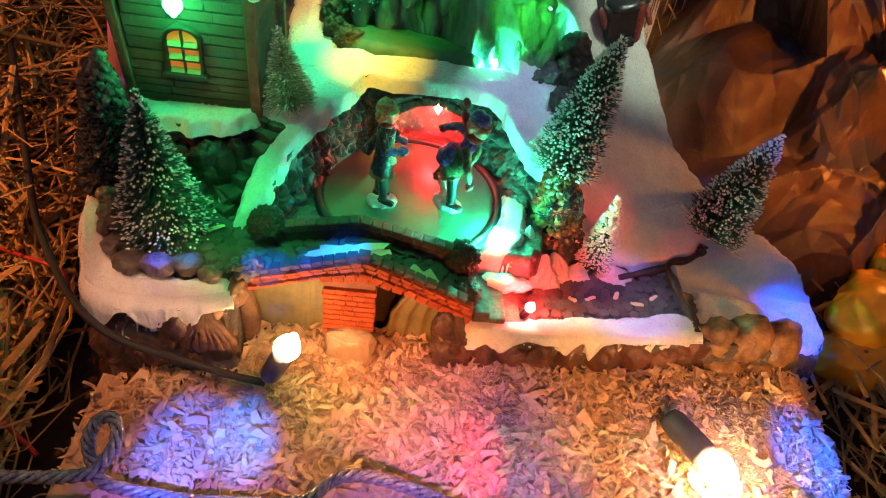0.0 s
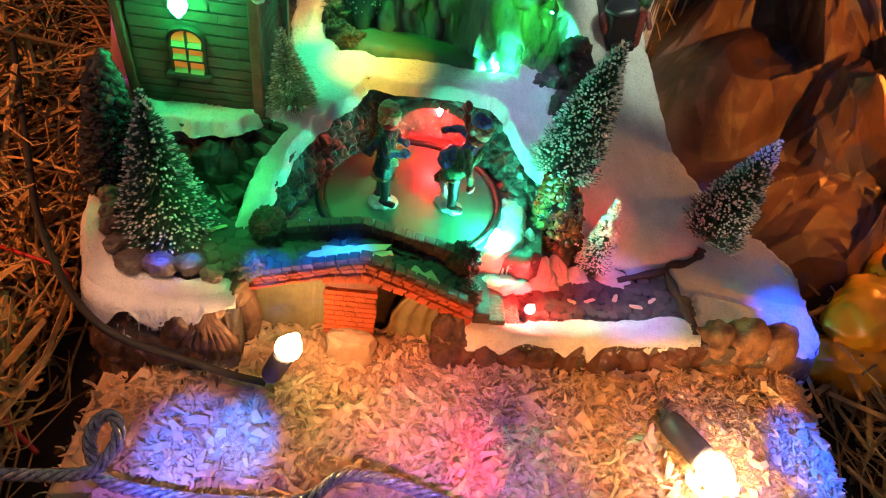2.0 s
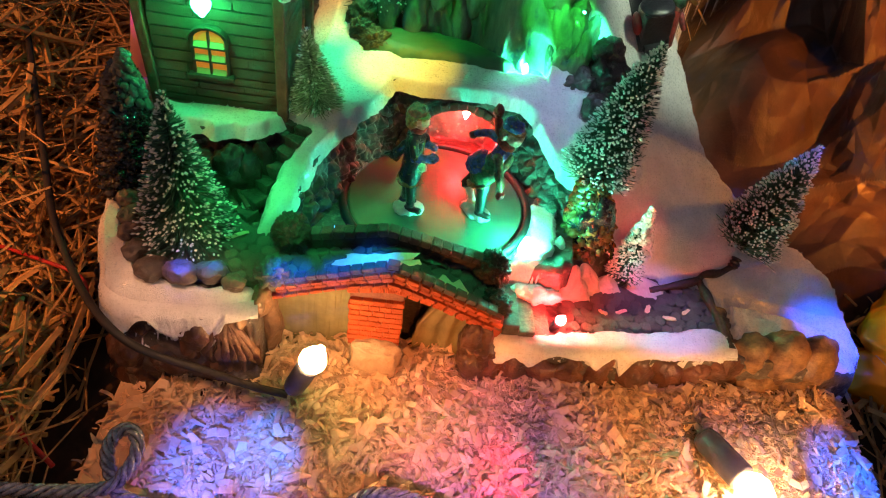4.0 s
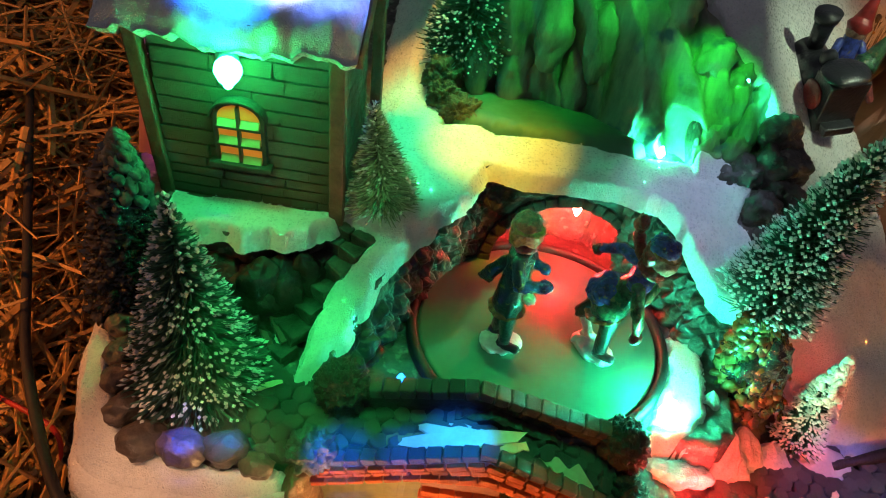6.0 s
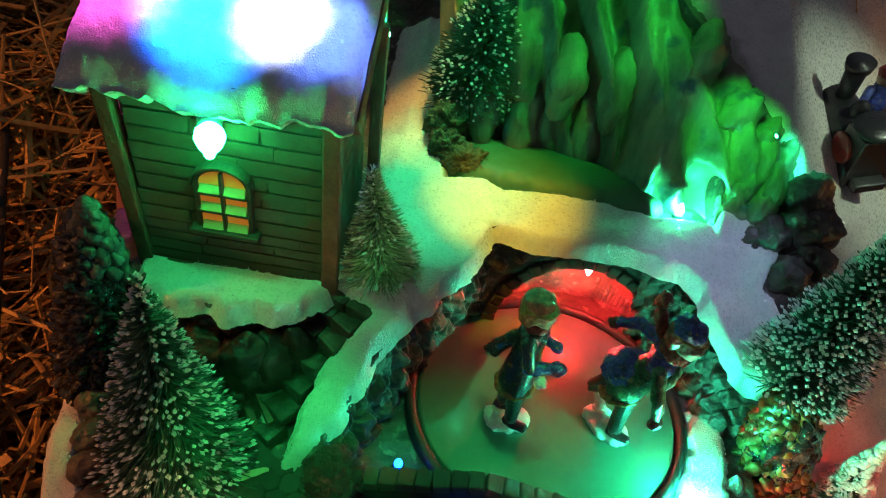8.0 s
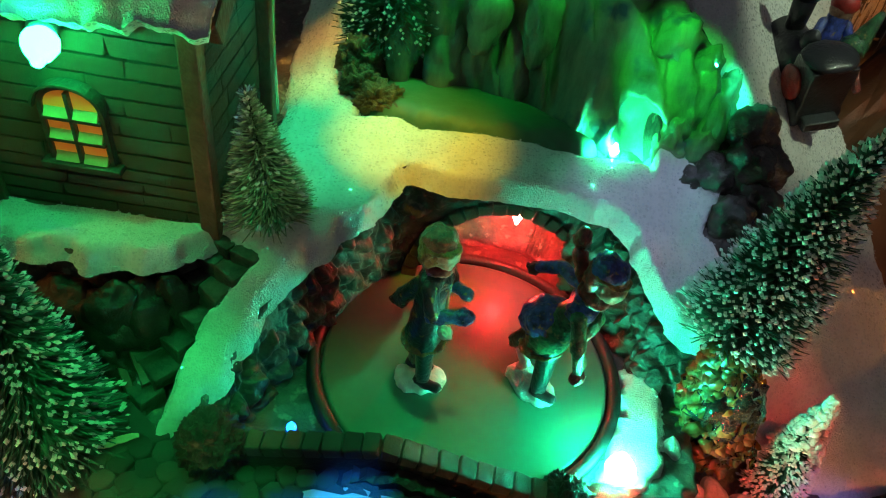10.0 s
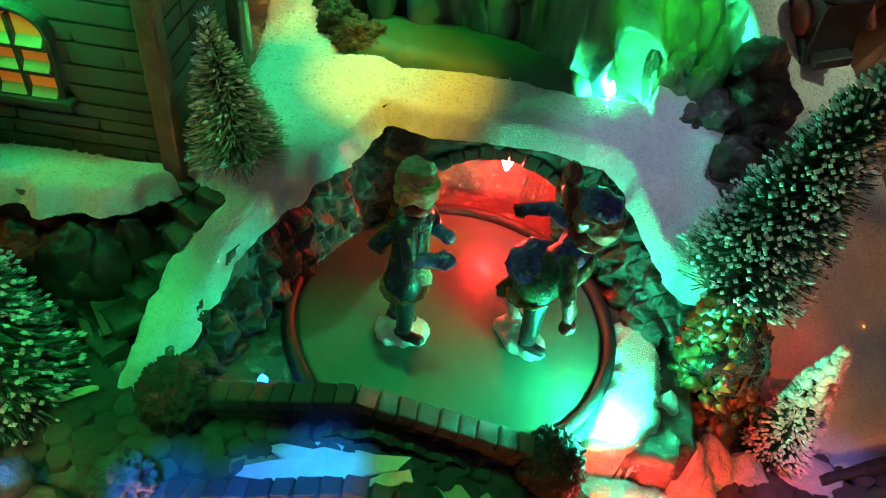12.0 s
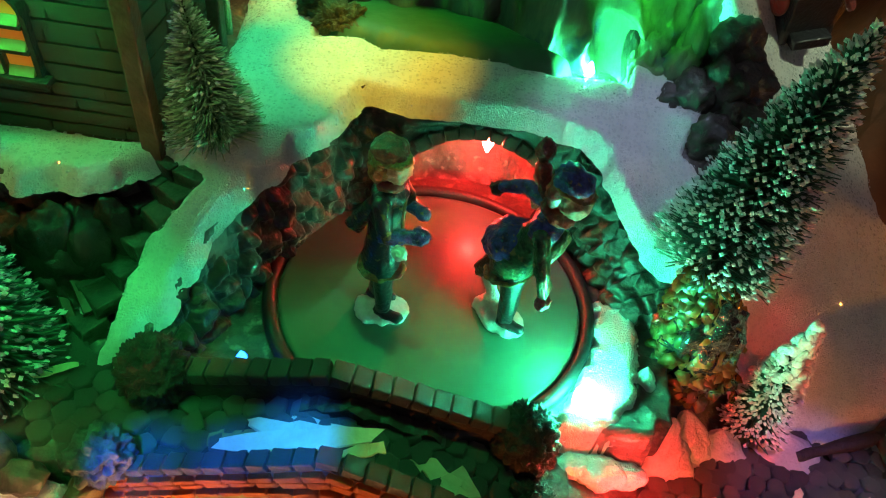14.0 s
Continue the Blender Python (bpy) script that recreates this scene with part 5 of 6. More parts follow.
# tumbled rocks on its right shoulder
for c, s, t in [((0.0560, 0.3660, 0.1200), (0.0046, 0.0050, 0.0150), (-32, 14, 0)), ((0.0635, 0.3640, 0.1190), (0.0046, 0.0050, 0.0140), (-30, 18, 0)), ((0.0690, 0.3690, 0.1260), (0.0042, 0.0045, 0.0150), (-36, 14, 0)), ((0.0610, 0.3760, 0.1340), (0.0060, 0.0050, 0.0110), (-30, 24, 0)), ((0.0500, 0.3830, 0.1410), (0.0070, 0.0060, 0.0100), (-20, 30, 0)),
                ((0.0545, 0.3590, 0.1110), (0.0050, 0.0040, 0.0100), (-15, 10, 0)), ((0.0600, 0.3530, 0.1060), (0.0075, 0.0050, 0.0060), (0, 10, 20)), ((0.0690, 0.3530, 0.1090), (0.0080, 0.0055, 0.0075), (0, -15, 10)), ((0.0790, 0.3560, 0.1150), (0.0080, 0.0060, 0.0085), (0, -25, 0)), ((0.0810, 0.3650, 0.1230), (0.0085, 0.0060, 0.0090), (0, -10, 20)), ((0.0880, 0.3590, 0.1130), (0.0060, 0.0060, 0.0080), (0, 15, 0)), ((0.0760, 0.3430, 0.1040), (0.0070, 0.0050, 0.0060), (0, 15, 0)), ((0.0850, 0.3480, 0.1070), (0.0070, 0.0060, 0.0060), (0, 15, 0))]:
    bm = bmesh.new()
    blob(bm, Vector(c) - K0, s, t, 4, 0.0045, 120, c[0] * 40)
    part("shoulder_rock", bm, CLIFF if s[2] > 0.0095 else ROCK, cliff, "dark tumbled rock")
BROWNMOSS = mat("brown_moss", (0.12, 0.10, 0.045), (0.03, 0.03, 0.015), 300, 0.6, 0.8, 1500)
for c, s in [((-0.046, 0.3725, 0.1085), (0.0085, 0.0045, 0.0055)), ((-0.0545, 0.3790, 0.1105), (0.0055, 0.0045, 0.0055)), ((-0.0560, 0.388, 0.115), (0.007, 0.006, 0.008))]:
    bm = bmesh.new()
    blob(bm, Vector(c) - K0, s, (0, 0, 0), 5, 0.0040, 420, c[0] * 40)
    part("moss_clump", bm, BROWNMOSS, cliff, "brown moss clump")


# ---------------------------------------------------------------- bottle-brush trees
def bottlebrush(label, foot, tip, radius, count, frost=0.55, droop=0.15, seed=1, length_pow=0.85, thick=0.00034, top_radius=0.0025, bristle=None):
    """A wire stem with many stiff bristles, green with frosted ends."""
    r = random.Random(seed)
    foot, tip = Vector(foot), Vector(tip)
    tree = thing("bottlebrush_tree", label, "miniature tree", foot)
    axis = tip - foot
    hgt = axis.length
    d = axis.normalized()
    a = d.cross(Vector((0, 1, 0.2))).normalized()
    b = d.cross(a)
    v, f = tube([Vector((0, 0, 0)) - d * 0.004, axis * 0.5, axis], 0.0011, 6, lambda t: 1 - 0.5 * t)
    link("trunk", v, f, CABLE, tree, "twisted dark wire trunk")
    gv, gf, wv, wf = [], [], [], []
    for i in range(count):
        t = 1 - math.sqrt(r.random()) * 0.97 if r.random() < 0.8 else r.random()
        t = min(0.995, max(0.02, t))
        an = r.uniform(0, 2 * math.pi)
        rad = max(top_radius, radius * (1 - t) ** length_pow) * r.uniform(0.78, 1.10)
        side = a * math.cos(an) + b * math.sin(an)
        p0 = axis * t + side * 0.0006
        lift = droop + r.uniform(-0.18, 0.28) + 0.9 * t ** 4
        p1 = p0 + (side + d * lift).normalized() * rad
        bend = Vector((r.uniform(-1, 1), r.uniform(-1, 1), r.uniform(-1, 1))) * rad * 0.10
        pm = (p0 + p1) / 2 + bend
        u = (p1 - p0).normalized()
        e1 = u.cross(d).normalized() if abs(u.dot(d)) < 0.95 else a
        e2 = u.cross(e1)
        k = len(gv)
        for q, w in ((p0, thick), (pm, thick * 0.9), (p1, thick * 0.55)):
            for c in range(3):
                th = 2 * math.pi * c / 3
                gv.append(q + (e1 * math.cos(th) + e2 * math.sin(th)) * w)
        for s in range(2):
            for c in range(3):
                gf.append((k + s * 3 + c, k + s * 3 + (c + 1) % 3, k + (s + 1) * 3 + (c + 1) % 3, k + (s + 1) * 3 + c))
        if r.random() < frost:
            k = len(wv)
            ln, w = r.uniform(0.0013, 0.0030), thick * r.uniform(1.4, 2.5)
            q0, q1, q2 = p1 - u * ln, p1 - u * ln * 0.35, p1 + u * 0.0003
            wv.append(q0)
            for c in range(4):
                th = math.pi * c / 2
                wv.append(q1 + (e1 * math.cos(th) + e2 * math.sin(th)) * w)
            wv.append(q2)
            for c in range(4):
                wf += [(k, k + 1 + c, k + 1 + (c + 1) % 4), (k + 5, k + 1 + (c + 1) % 4, k + 1 + c)]
    link("bristles", gv, gf, bristle or PINE_GREEN, tree, "stiff dark green bristles", smooth=False)
    link("frost", wv, wf, FROST, tree, "white frosted bristle ends", smooth=False)
    return tree


bottlebrush("dark green bottle-brush tree with sparse frost, beside the path", (-0.1190, 0.2535, 0.0560), (-0.1265, 0.2680, 0.1270), 0.0245, 3400, 0.34, -0.02, 3)
bottlebrush("small pale green bottle-brush tree beside the cottage", (-0.0670, 0.3090, 0.1020), (-0.0735, 0.3130, 0.1400), 0.0135, 2300, 0.08, 0.05, 5, 0.75, 0.00030, bristle=PALE_BRISTLE)
bottlebrush("leaning frosted bottle-brush tree on the snow slope", (0.0770, 0.3090, 0.0780), (0.0905, 0.3160, 0.1560), 0.0205, 2600, 0.62, 0.25, 7, 0.62)
bottlebrush("leaning frosted bottle-brush tree at the hill's edge", (0.1740, 0.3130, 0.0390), (0.2030, 0.3370, 0.1000), 0.0225, 2400, 0.6, 0.2, 9, 0.72)
bottlebrush("dark round bottle-brush tree at the cliff", (-0.0460, 0.4080, 0.1150), (-0.0460, 0.4040, 0.1640), 0.0235, 2800, 0.22, 0.2, 11, 0.55)
bottlebrush("dark bottle-brush tree on top of the cliff", (-0.0150, 0.4350, 0.1700), (-0.0150, 0.4330, 0.2050), 0.0170, 1500, 0.25, 0.2, 13, 0.6)
tiny_tree = bottlebrush("tiny snow-tipped bottle-brush tree beside the pavement", (0.1040, 0.2840, 0.0360), (0.1060, 0.2930, 0.0650), 0.0105, 1300, 0.80, 0.0, 15, 0.6, 0.00030)

# snow cap of the tiny tree
CAPO = Vector((0.1062, 0.2920, 0.0630)) - Vector(tiny_tree.location)
bm = bmesh.new()
rr = random.Random(4)
for k in range(120):
    t = rr.random()
    an = rr.uniform(0, 6.28)
    rad = 0.0082 * (1 - t)
    blob(bm, Vector((rad * math.cos(an) + 0.002 - 0.001 * t, rad * math.sin(an), -0.014 + 0.030 * t)) + CAPO, (0.0013, 0.0013, 0.0022), (rr.uniform(-50, 50), rr.uniform(-50, 50), 0), 2, 0.0010, 700, k)
part("snow_crust", bm, FROST, tiny_tree, "clumpy white snow crust")

# dark moulded pine at the left edge
pine = thing("moulded_pine", "glossy black-green moulded pine with a paler crown", "miniature tree", (-0.1560, 0.2850, 0.0600))
rr = random.Random(6)
for k in range(96):
    bm = bmesh.new()
    t = k / 96
    an = k * 2.399
    rad = 0.0120 * (1 - t) ** 0.7 + 0.001
    blob(bm, (rad * math.cos(an) * 0.8 + 0.003 * t, rad * math.sin(an) + 0.006 * t, 0.060 * t), (0.0044, 0.0038, 0.0030), (rr.uniform(-40, 40), rr.uniform(-40, 40), 0), 4, 0.0042, 620, k)
    part("bough", bm, DARKPINE, pine)
bm = bmesh.new()
for k in range(54):
    t = k / 54
    an = k * 2.4
    rad = 0.0085 * (1 - t) + 0.0006
    blob(bm, (rad * math.cos(an) + 0.0045 + 0.002 * t, rad * math.sin(an) * 0.8 + 0.004, 0.046 + 0.025 * t), (0.0022, 0.0018, 0.0030), (rr.uniform(-30, 30), rr.uniform(-30, 30), 0), 2, 0.0016, 700, k)
part("crown", bm, mat("frosted_bough", (0.16, 0.20, 0.16), (0.04, 0.055, 0.04), 260, 0.5, 0.5, 600), pine, "pale frosted crown")

# moulded bush with glossy leaves
bush = thing("moulded_bush", "glossy moulded bush with green and gold leaves", "bush", (0.0810, 0.2940, 0.0440))
bush.scale = (1.2, 1.2, 1.1)
gv, gf = [], []
rr = random.Random(8)
for k in range(620):
    t = rr.random()
    an = rr.uniform(0, 2 * math.pi)
    rad = 0.0128 * math.sqrt(1 - t * 0.85) * rr.uniform(0.75, 1)
    c = Vector((rad * math.cos(an) - 0.004 * t, rad * math.sin(an) * 0.8 + 0.006 * t, 0.036 * t + 0.003))
    nrm = Vector((math.cos(an) + rr.uniform(-0.5, 0.5), math.sin(an) - 0.5 + rr.uniform(-0.5, 0.5), 0.8 + rr.uniform(-0.4, 0.4))).normalized()
    e1 = nrm.cross(Vector((rr.uniform(-1, 1), rr.uniform(-1, 1), rr.uniform(-1, 1)))).normalized()
    e2 = nrm.cross(e1)
    s = rr.uniform(0.0010, 0.0021)
    k0 = len(gv)
    gv.append(c)
    for q in range(8):
        qa = 2 * math.pi * q / 8
        wob = 1 + 0.18 * math.sin(qa * 3 + k)
        gv.append(c + (e1 * math.cos(qa) * 1.25 + e2 * math.sin(qa)) * s * wob + nrm * s * (0.45 + 0.2 * math.cos(2 * qa)))
    gv.append(c - nrm * 0.0004)
    for q in range(8):
        gf += [(k0, k0 + 1 + q, k0 + 1 + (q + 1) % 8), (k0 + 9, k0 + 1 + (q + 1) % 8, k0 + 1 + q)]
link("leaves", gv, gf, LEAF, bush, "glossy green and gold leaves")
# near-black core: paints in the shade deep between the leaves
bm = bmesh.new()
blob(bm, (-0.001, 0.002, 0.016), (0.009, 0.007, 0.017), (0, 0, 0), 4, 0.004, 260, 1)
part("shade_core", bm, DARKPINE, bush, "near-black core painted as the shade between the leaves")

# flame-shaped snow peaks behind the pavement
peaks = thing("snow_peaks", "pointed snow drifts between the bush and the pavement", "snow drift", (0.068, 0.276, 0.030))
for x, y, w, h, lean, back in [(-0.0060, -0.0040, 0.0115, 0.033, 0.001, 0.012), (0.0030, -0.0060, 0.0105, 0.021, 0.003, 0.006), (0.0150, -0.0005, 0.0105, 0.018, -0.003, 0.006), (0.0260, 0.0010, 0.0110, 0.011, 0.000, 0.004), (0.0080, -0.0060, 0.0125, 0.013, 0.001, 0.005), (-0.0110, -0.0040, 0.0060, 0.013, -0.002, 0.004), (0.0480, 0.0030, 0.0150, 0.0100, 0.0, 0.004)]:
    verts = []
    for i in range(26):
        t = i / 25
        rad = w * (1 - t) ** 0.62 * (1 + 0.25 * t * (1 - t)) + 0.0003
        for k in range(30):
            an = 2 * math.pi * k / 30
            q = 1 + 0.34 * noise.noise(Vector((math.cos(an) * 1.8 + x * 300, math.sin(an) * 1.8, t * 4.5))) + 0.16 * noise.noise(Vector((math.cos(an) * 5 + x * 90, math.sin(an) * 5, t * 11)))
            verts.append((x + rad * q * math.cos(an) + lean * t * t, y + rad * q * 0.6 * math.sin(an) + back * t * t, h * t - 0.003))
    link("drift", verts, grid_faces(26, 30, close=True), THINSNOW, peaks)
for x, y, z, s in [(0.052, 0.2595, 0.0395, 0.0060), (0.060, 0.2610, 0.0380, 0.0050), (0.0450, 0.2600, 0.0405, 0.0045)]:
    bm = bmesh.new()
    blob(bm, Vector((x, y, z)) - Vector((0.068, 0.276, 0.030)), (s * 1.3, s * 0.8, s * 0.8), (0, 0, 0), 4, 0.0012, 220, x * 90)
    part("snow_lump", bm, SNOW, peaks)
# broken fence rail by the pavement
DARKWOOD = mat("dark_weathered_wood", (0.045, 0.030, 0.022), (0.014, 0.010, 0.008), 220, 0.5, 0.8, 700)
rail = thing("broken_rail", "dark broken wooden rail at the pavement's end", "rail", (0.150, 0.287, 0.032))
for ctrl, rad in [([(-0.032, -0.009, 0.001), (-0.020, -0.005, 0.0025), (-0.004, 0.001, 0.003), (0.002, 0.006, 0.004), (0.011, 0.008, 0.005), (0.021, 0.013, 0.009)], 0.0021),
                  ([(-0.002, 0.002, 0.003), (0.0012, -0.012, 0.002), (0.0048, -0.032, 0.001), (0.0056, -0.044, 0.000)], 0.0024), ([(0.018, 0.011, 0.007), (0.0205, 0.0150, 0.011)], 0.0026)]:
    v, f = tube(spline(ctrl, 10), rad, 9, lambda t: 1.0 + 0.22 * math.sin(t * 17 + rad * 4000))
    link("stick", v, f, DARKWOOD, rail)


# ---------------------------------------------------------------- figurines (plain shapes)
def limb(b, p, q, r1, r2, sides=10, rough=0.0004, seed=0.0):
    """A round limb from p to q with domed ends."""
    p, q = Vector(p), Vector(q)
    d = (q - p).normalized()
    a = d.cross(Vector((0.3, 0.9, 0.2))).normalized()
    c = d.cross(a)
    stops = [(-r1 * 0.9, 0.35), (-r1 * 0.5, 0.8), (0, 1.0), (None, 1.0), (0.5, 0.8), (0.9, 0.35)]
    rings = []
    ln = (q - p).length
    for k, (o, s) in enumerate(stops):
        if k < 3:
            at, r = p + d * o, r1 * s
        elif k == 3:
            at, r = q, r2
        else:
            at, r = q + d * r2 * o, r2 * s
        if k == 3:
            mid = (p + q) / 2
            rings.append([b.verts.new(mid + (a * math.cos(t) + c * math.sin(t)) * ((r1 + r2) / 2 * (1 + 0.12 * noise.noise(Vector((t, seed, 1)))))) for t in [2 * math.pi * n / sides for n in range(sides)]])
        rings.append([b.verts.new(at + (a * math.cos(t) + c * math.sin(t)) * r + Vector((1, 1, 1)) * rough * noise.noise(at * 300 + Vector((t, seed, 0)))) for t in [2 * math.pi * n / sides for n in range(sides)]])
    for lo_, hi_ in zip(rings, rings[1:]):
        for n in range(sides):
            b.faces.new((lo_[n], lo_[(n + 1) % sides], hi_[(n + 1) % sides], hi_[n]))
    b.faces.new(rings[0][::-1])
    b.faces.new(rings[-1])


def figurine(label, at, yaw, coat, pieces, scale=1.0):
    """A painted skater: pieces are (material, 'l' or 'b', then what limb() or blob() takes)."""
    b = bmesh.new()
    for k, (index, kind, *args) in enumerate(pieces):
        before = set(b.faces)
        if kind == "l":
            limb(b, *args, seed=k * 3.0)
        else:
            blob(b, args[0], args[1], args[2] if len(args) > 2 else (0, 0, 0), 4, 0.0007, 420, k * 2.0)
        for fc in b.faces:
            if fc not in before:
                fc.material_index = index
    bmesh.ops.subdivide_edges(b, edges=[e for e in b.edges if e.calc_length() > 0.0012], cuts=1, use_grid_fill=True)
    b.normal_update()
    for v in b.verts:
        v.co += v.normal * (0.0008 * noise.noise(v.co * 330) + 0.0006 * abs(noise.noise(v.co * 760)) - 0.0002)
    me = bpy.data.meshes.new("skater_figurine")
    b.to_mesh(me)
    b.free()
    for mm in (coat, TOYDARK, SKIN, CLOTH_RED, FROST, HAIR, NAVY):
        me.materials.append(mm)
    me.polygons.foreach_set("use_smooth", [True] * len(me.polygons))
    ob = new("skater_figurine", me)
    ob.matrix_basis = pose(*at, 0, 0, yaw) @ Matrix.Diagonal((scale, scale, scale, 1))
    return tagged(ob, label, "figurine")


STANDING = [
    (4, "b", (0.0010, 0, 0.0010), (0.0085, 0.0060, 0.0026), (0, 0, 20)),
    (1, "l", (-0.0010, 0.0026, 0.0260), (-0.0022, 0.0028, 0.0060), 0.0031, 0.0024), (1, "l", (0.0015, -0.0026, 0.0260), (0.0026, -0.0030, 0.0060), 0.0031, 0.0024),
    (1, "l", (-0.0030, 0.0028, 0.0036), (0.0024, 0.0034, 0.0032), 0.0021, 0.0017), (1, "l", (0.0018, -0.0030, 0.0038), (0.0072, -0.0034, 0.0034), 0.0021, 0.0017),
    (0, "l", (0.0000, 0, 0.0230), (0.0006, 0, 0.0360), 0.0060, 0.0045), (5, "b", (0.0000, 0, 0.0195), (0.0066, 0.0064, 0.0012)),
    (0, "l", (0.0006, 0, 0.0340), (0.0010, 0, 0.0465), 0.0046, 0.0044), (0, "b", (0.0010, 0, 0.0472), (0.0042, 0.0064, 0.0036)),
    (5, "l", (0.0054, 0, 0.0225), (0.0050, 0, 0.0460), 0.0008, 0.0007),
    (0, "l", (0.0010, -0.0058, 0.0472), (0.0036, -0.0078, 0.0385), 0.0025, 0.0022), (6, "l", (0.0036, -0.0078, 0.0384), (0.0095, -0.0050, 0.0392), 0.0022, 0.0019), (6, "b", (0.0115, -0.0045, 0.0395), (0.0030, 0.0022, 0.0021), (0, 0, 15)),
    (0, "l", (0.0010, 0.0058, 0.0472), (0.0045, 0.0072, 0.0390), 0.0025, 0.0021), (6, "l", (0.0045, 0.0072, 0.0389), (0.0095, 0.0035, 0.0395), 0.0021, 0.0018), (4, "b", (0.0078, -0.0085, 0.0355), (0.0018, 0.0018, 0.0018)),
    (0, "l", (-0.0030, 0.0030, 0.0400), (-0.0090, 0.0045, 0.0300), 0.0020, 0.0028), (1, "b", (-0.0100, 0.0045, 0.0280), (0.0028, 0.0020, 0.0030)),
    (3, "b", (0.0010, 0, 0.0510), (0.0046, 0.0046, 0.0018)), (2, "b", (0.0022, 0, 0.0558), (0.0040, 0.0040, 0.0046)),
    (5, "b", (-0.0012, 0, 0.0556), (0.0040, 0.0047, 0.0054)), (3, "b", (0.0002, 0, 0.0600), (0.0048, 0.0046, 0.0034)), (5, "b", (0.0010, 0, 0.0586), (0.0052, 0.0050, 0.0013))]
GLIDING = [
    (4, "b", (-0.0010, 0, 0.0010), (0.0095, 0.0055, 0.0026), (0, 0, -24)),
    (1, "l", (-0.0030, 0.0026, 0.0250), (-0.0100, 0.0034, 0.0140), 0.0036, 0.0029), (4, "l", (-0.0085, 0.0034, 0.0140), (-0.0050, 0.0036, 0.0045), 0.0020, 0.0017), (1, "l", (0.0010, -0.0026, 0.0250), (0.0022, -0.0032, 0.0060), 0.0036, 0.0026),
    (4, "l", (-0.0062, 0.0036, 0.0036), (-0.0012, 0.0038, 0.0030), 0.0018, 0.0015), (1, "l", (0.0014, -0.0032, 0.0038), (0.0066, -0.0036, 0.0034), 0.0021, 0.0017),
    (0, "l", (-0.0010, 0, 0.0250), (0.0055, 0, 0.0400), 0.0070, 0.0050), (6, "b", (-0.0030, 0.0016, 0.0310), (0.0080, 0.0072, 0.0066), (0, -24, 0)), (5, "b", (-0.0012, 0, 0.0215), (0.0076, 0.0072, 0.0011), (0, -20, 0)),
    (6, "b", (0.0060, 0, 0.0425), (0.0048, 0.0066, 0.0042), (0, 20, 0)), (0, "b", (0.0088, -0.0012, 0.0370), (0.0030, 0.0044, 0.0070), (0, 22, 0)),
    (6, "l", (0.0050, 0.0056, 0.0440), (-0.0040, 0.0092, 0.0450), 0.0027, 0.0023), (6, "l", (-0.0040, 0.0092, 0.0449), (-0.0105, 0.0086, 0.0420), 0.0023, 0.0019), (1, "b", (-0.0124, 0.0084, 0.0408), (0.0024, 0.0020, 0.0019)),
    (0, "l", (0.0062, -0.0058, 0.0430), (0.0096, -0.0090, 0.0345), 0.0026, 0.0022), (0, "l", (0.0096, -0.0090, 0.0343), (0.0114, -0.0088, 0.0270), 0.0022, 0.0018), (3, "b", (0.0120, -0.0088, 0.0242), (0.0020, 0.0018, 0.0026)),
    (3, "b", (0.0074, 0, 0.0482), (0.0049, 0.0050, 0.0021), (0, 22, 0)), (3, "l", (0.0030, 0.0030, 0.0500), (-0.0004, 0.0048, 0.0555), 0.0022, 0.0023), (3, "b", (-0.0010, 0.0052, 0.0605), (0.0024, 0.0022, 0.0034)),
    (2, "b", (0.0106, -0.0006, 0.0540), (0.0044, 0.0042, 0.0047)), (3, "b", (0.0068, 0, 0.0550), (0.0038, 0.0047, 0.0046)), (6, "b", (0.0090, 0, 0.0590), (0.0052, 0.0050, 0.0033), (0, 18, 0)), (5, "b", (0.0098, 0, 0.0572), (0.0056, 0.0054, 0.0013), (0, 18, 0))]
figurine("painted skater figurine in a dark coat on a snowy foot", (-0.0184, 0.2925, RINK_Z + 0.0006), -14, mat("figurine_dark_coat", (0.022, 0.018, 0.028), (0.006, 0.005, 0.008), 220, 0.3, 0.5, 900, coat=0.5, spots=((0.20, 0.15, 0.03), 420, 0.60)), STANDING)
figurine("painted skater figurine bending forward in green coat and red scarf", (0.0190, 0.2955, RINK_Z + 0.0006), -22, FIGGREEN, GLIDING)

# ---------------------------------------------------------------- toy train on the hill
train = thing("toy_train", "small dark toy train standing on the snowy hill", "toy train", (0.1090, 0.4040, 0.1180))
train.matrix_basis = Matrix.Translation((0.1085, 0.4060, 0.1185)) @ Matrix.Rotation(radians(-10), 4, "Y") @ Matrix.Rotation(radians(14), 4, "X") @ Matrix.Rotation(radians(192), 4, "Z")



def tpart(name, kind, centre, size, material, label="", turn=(0, 0, 0)):
    b = bmesh.new()
    if kind == "box":
        box(b, centre, size, turn, 0.0008)
    elif kind == "cyl":
        rsl = bmesh.ops.create_cone(b, cap_ends=True, segments=20, radius1=size[0], radius2=size[1], depth=size[2])
        m4 = pose(*centre, *turn)
        for v in rsl["verts"]:
            v.co = m4 @ v.co
    else:
        blob(b, centre, size, turn, 3, 0.0006, 300)
    return part(name, b, material, train, label, smooth=kind != "box")


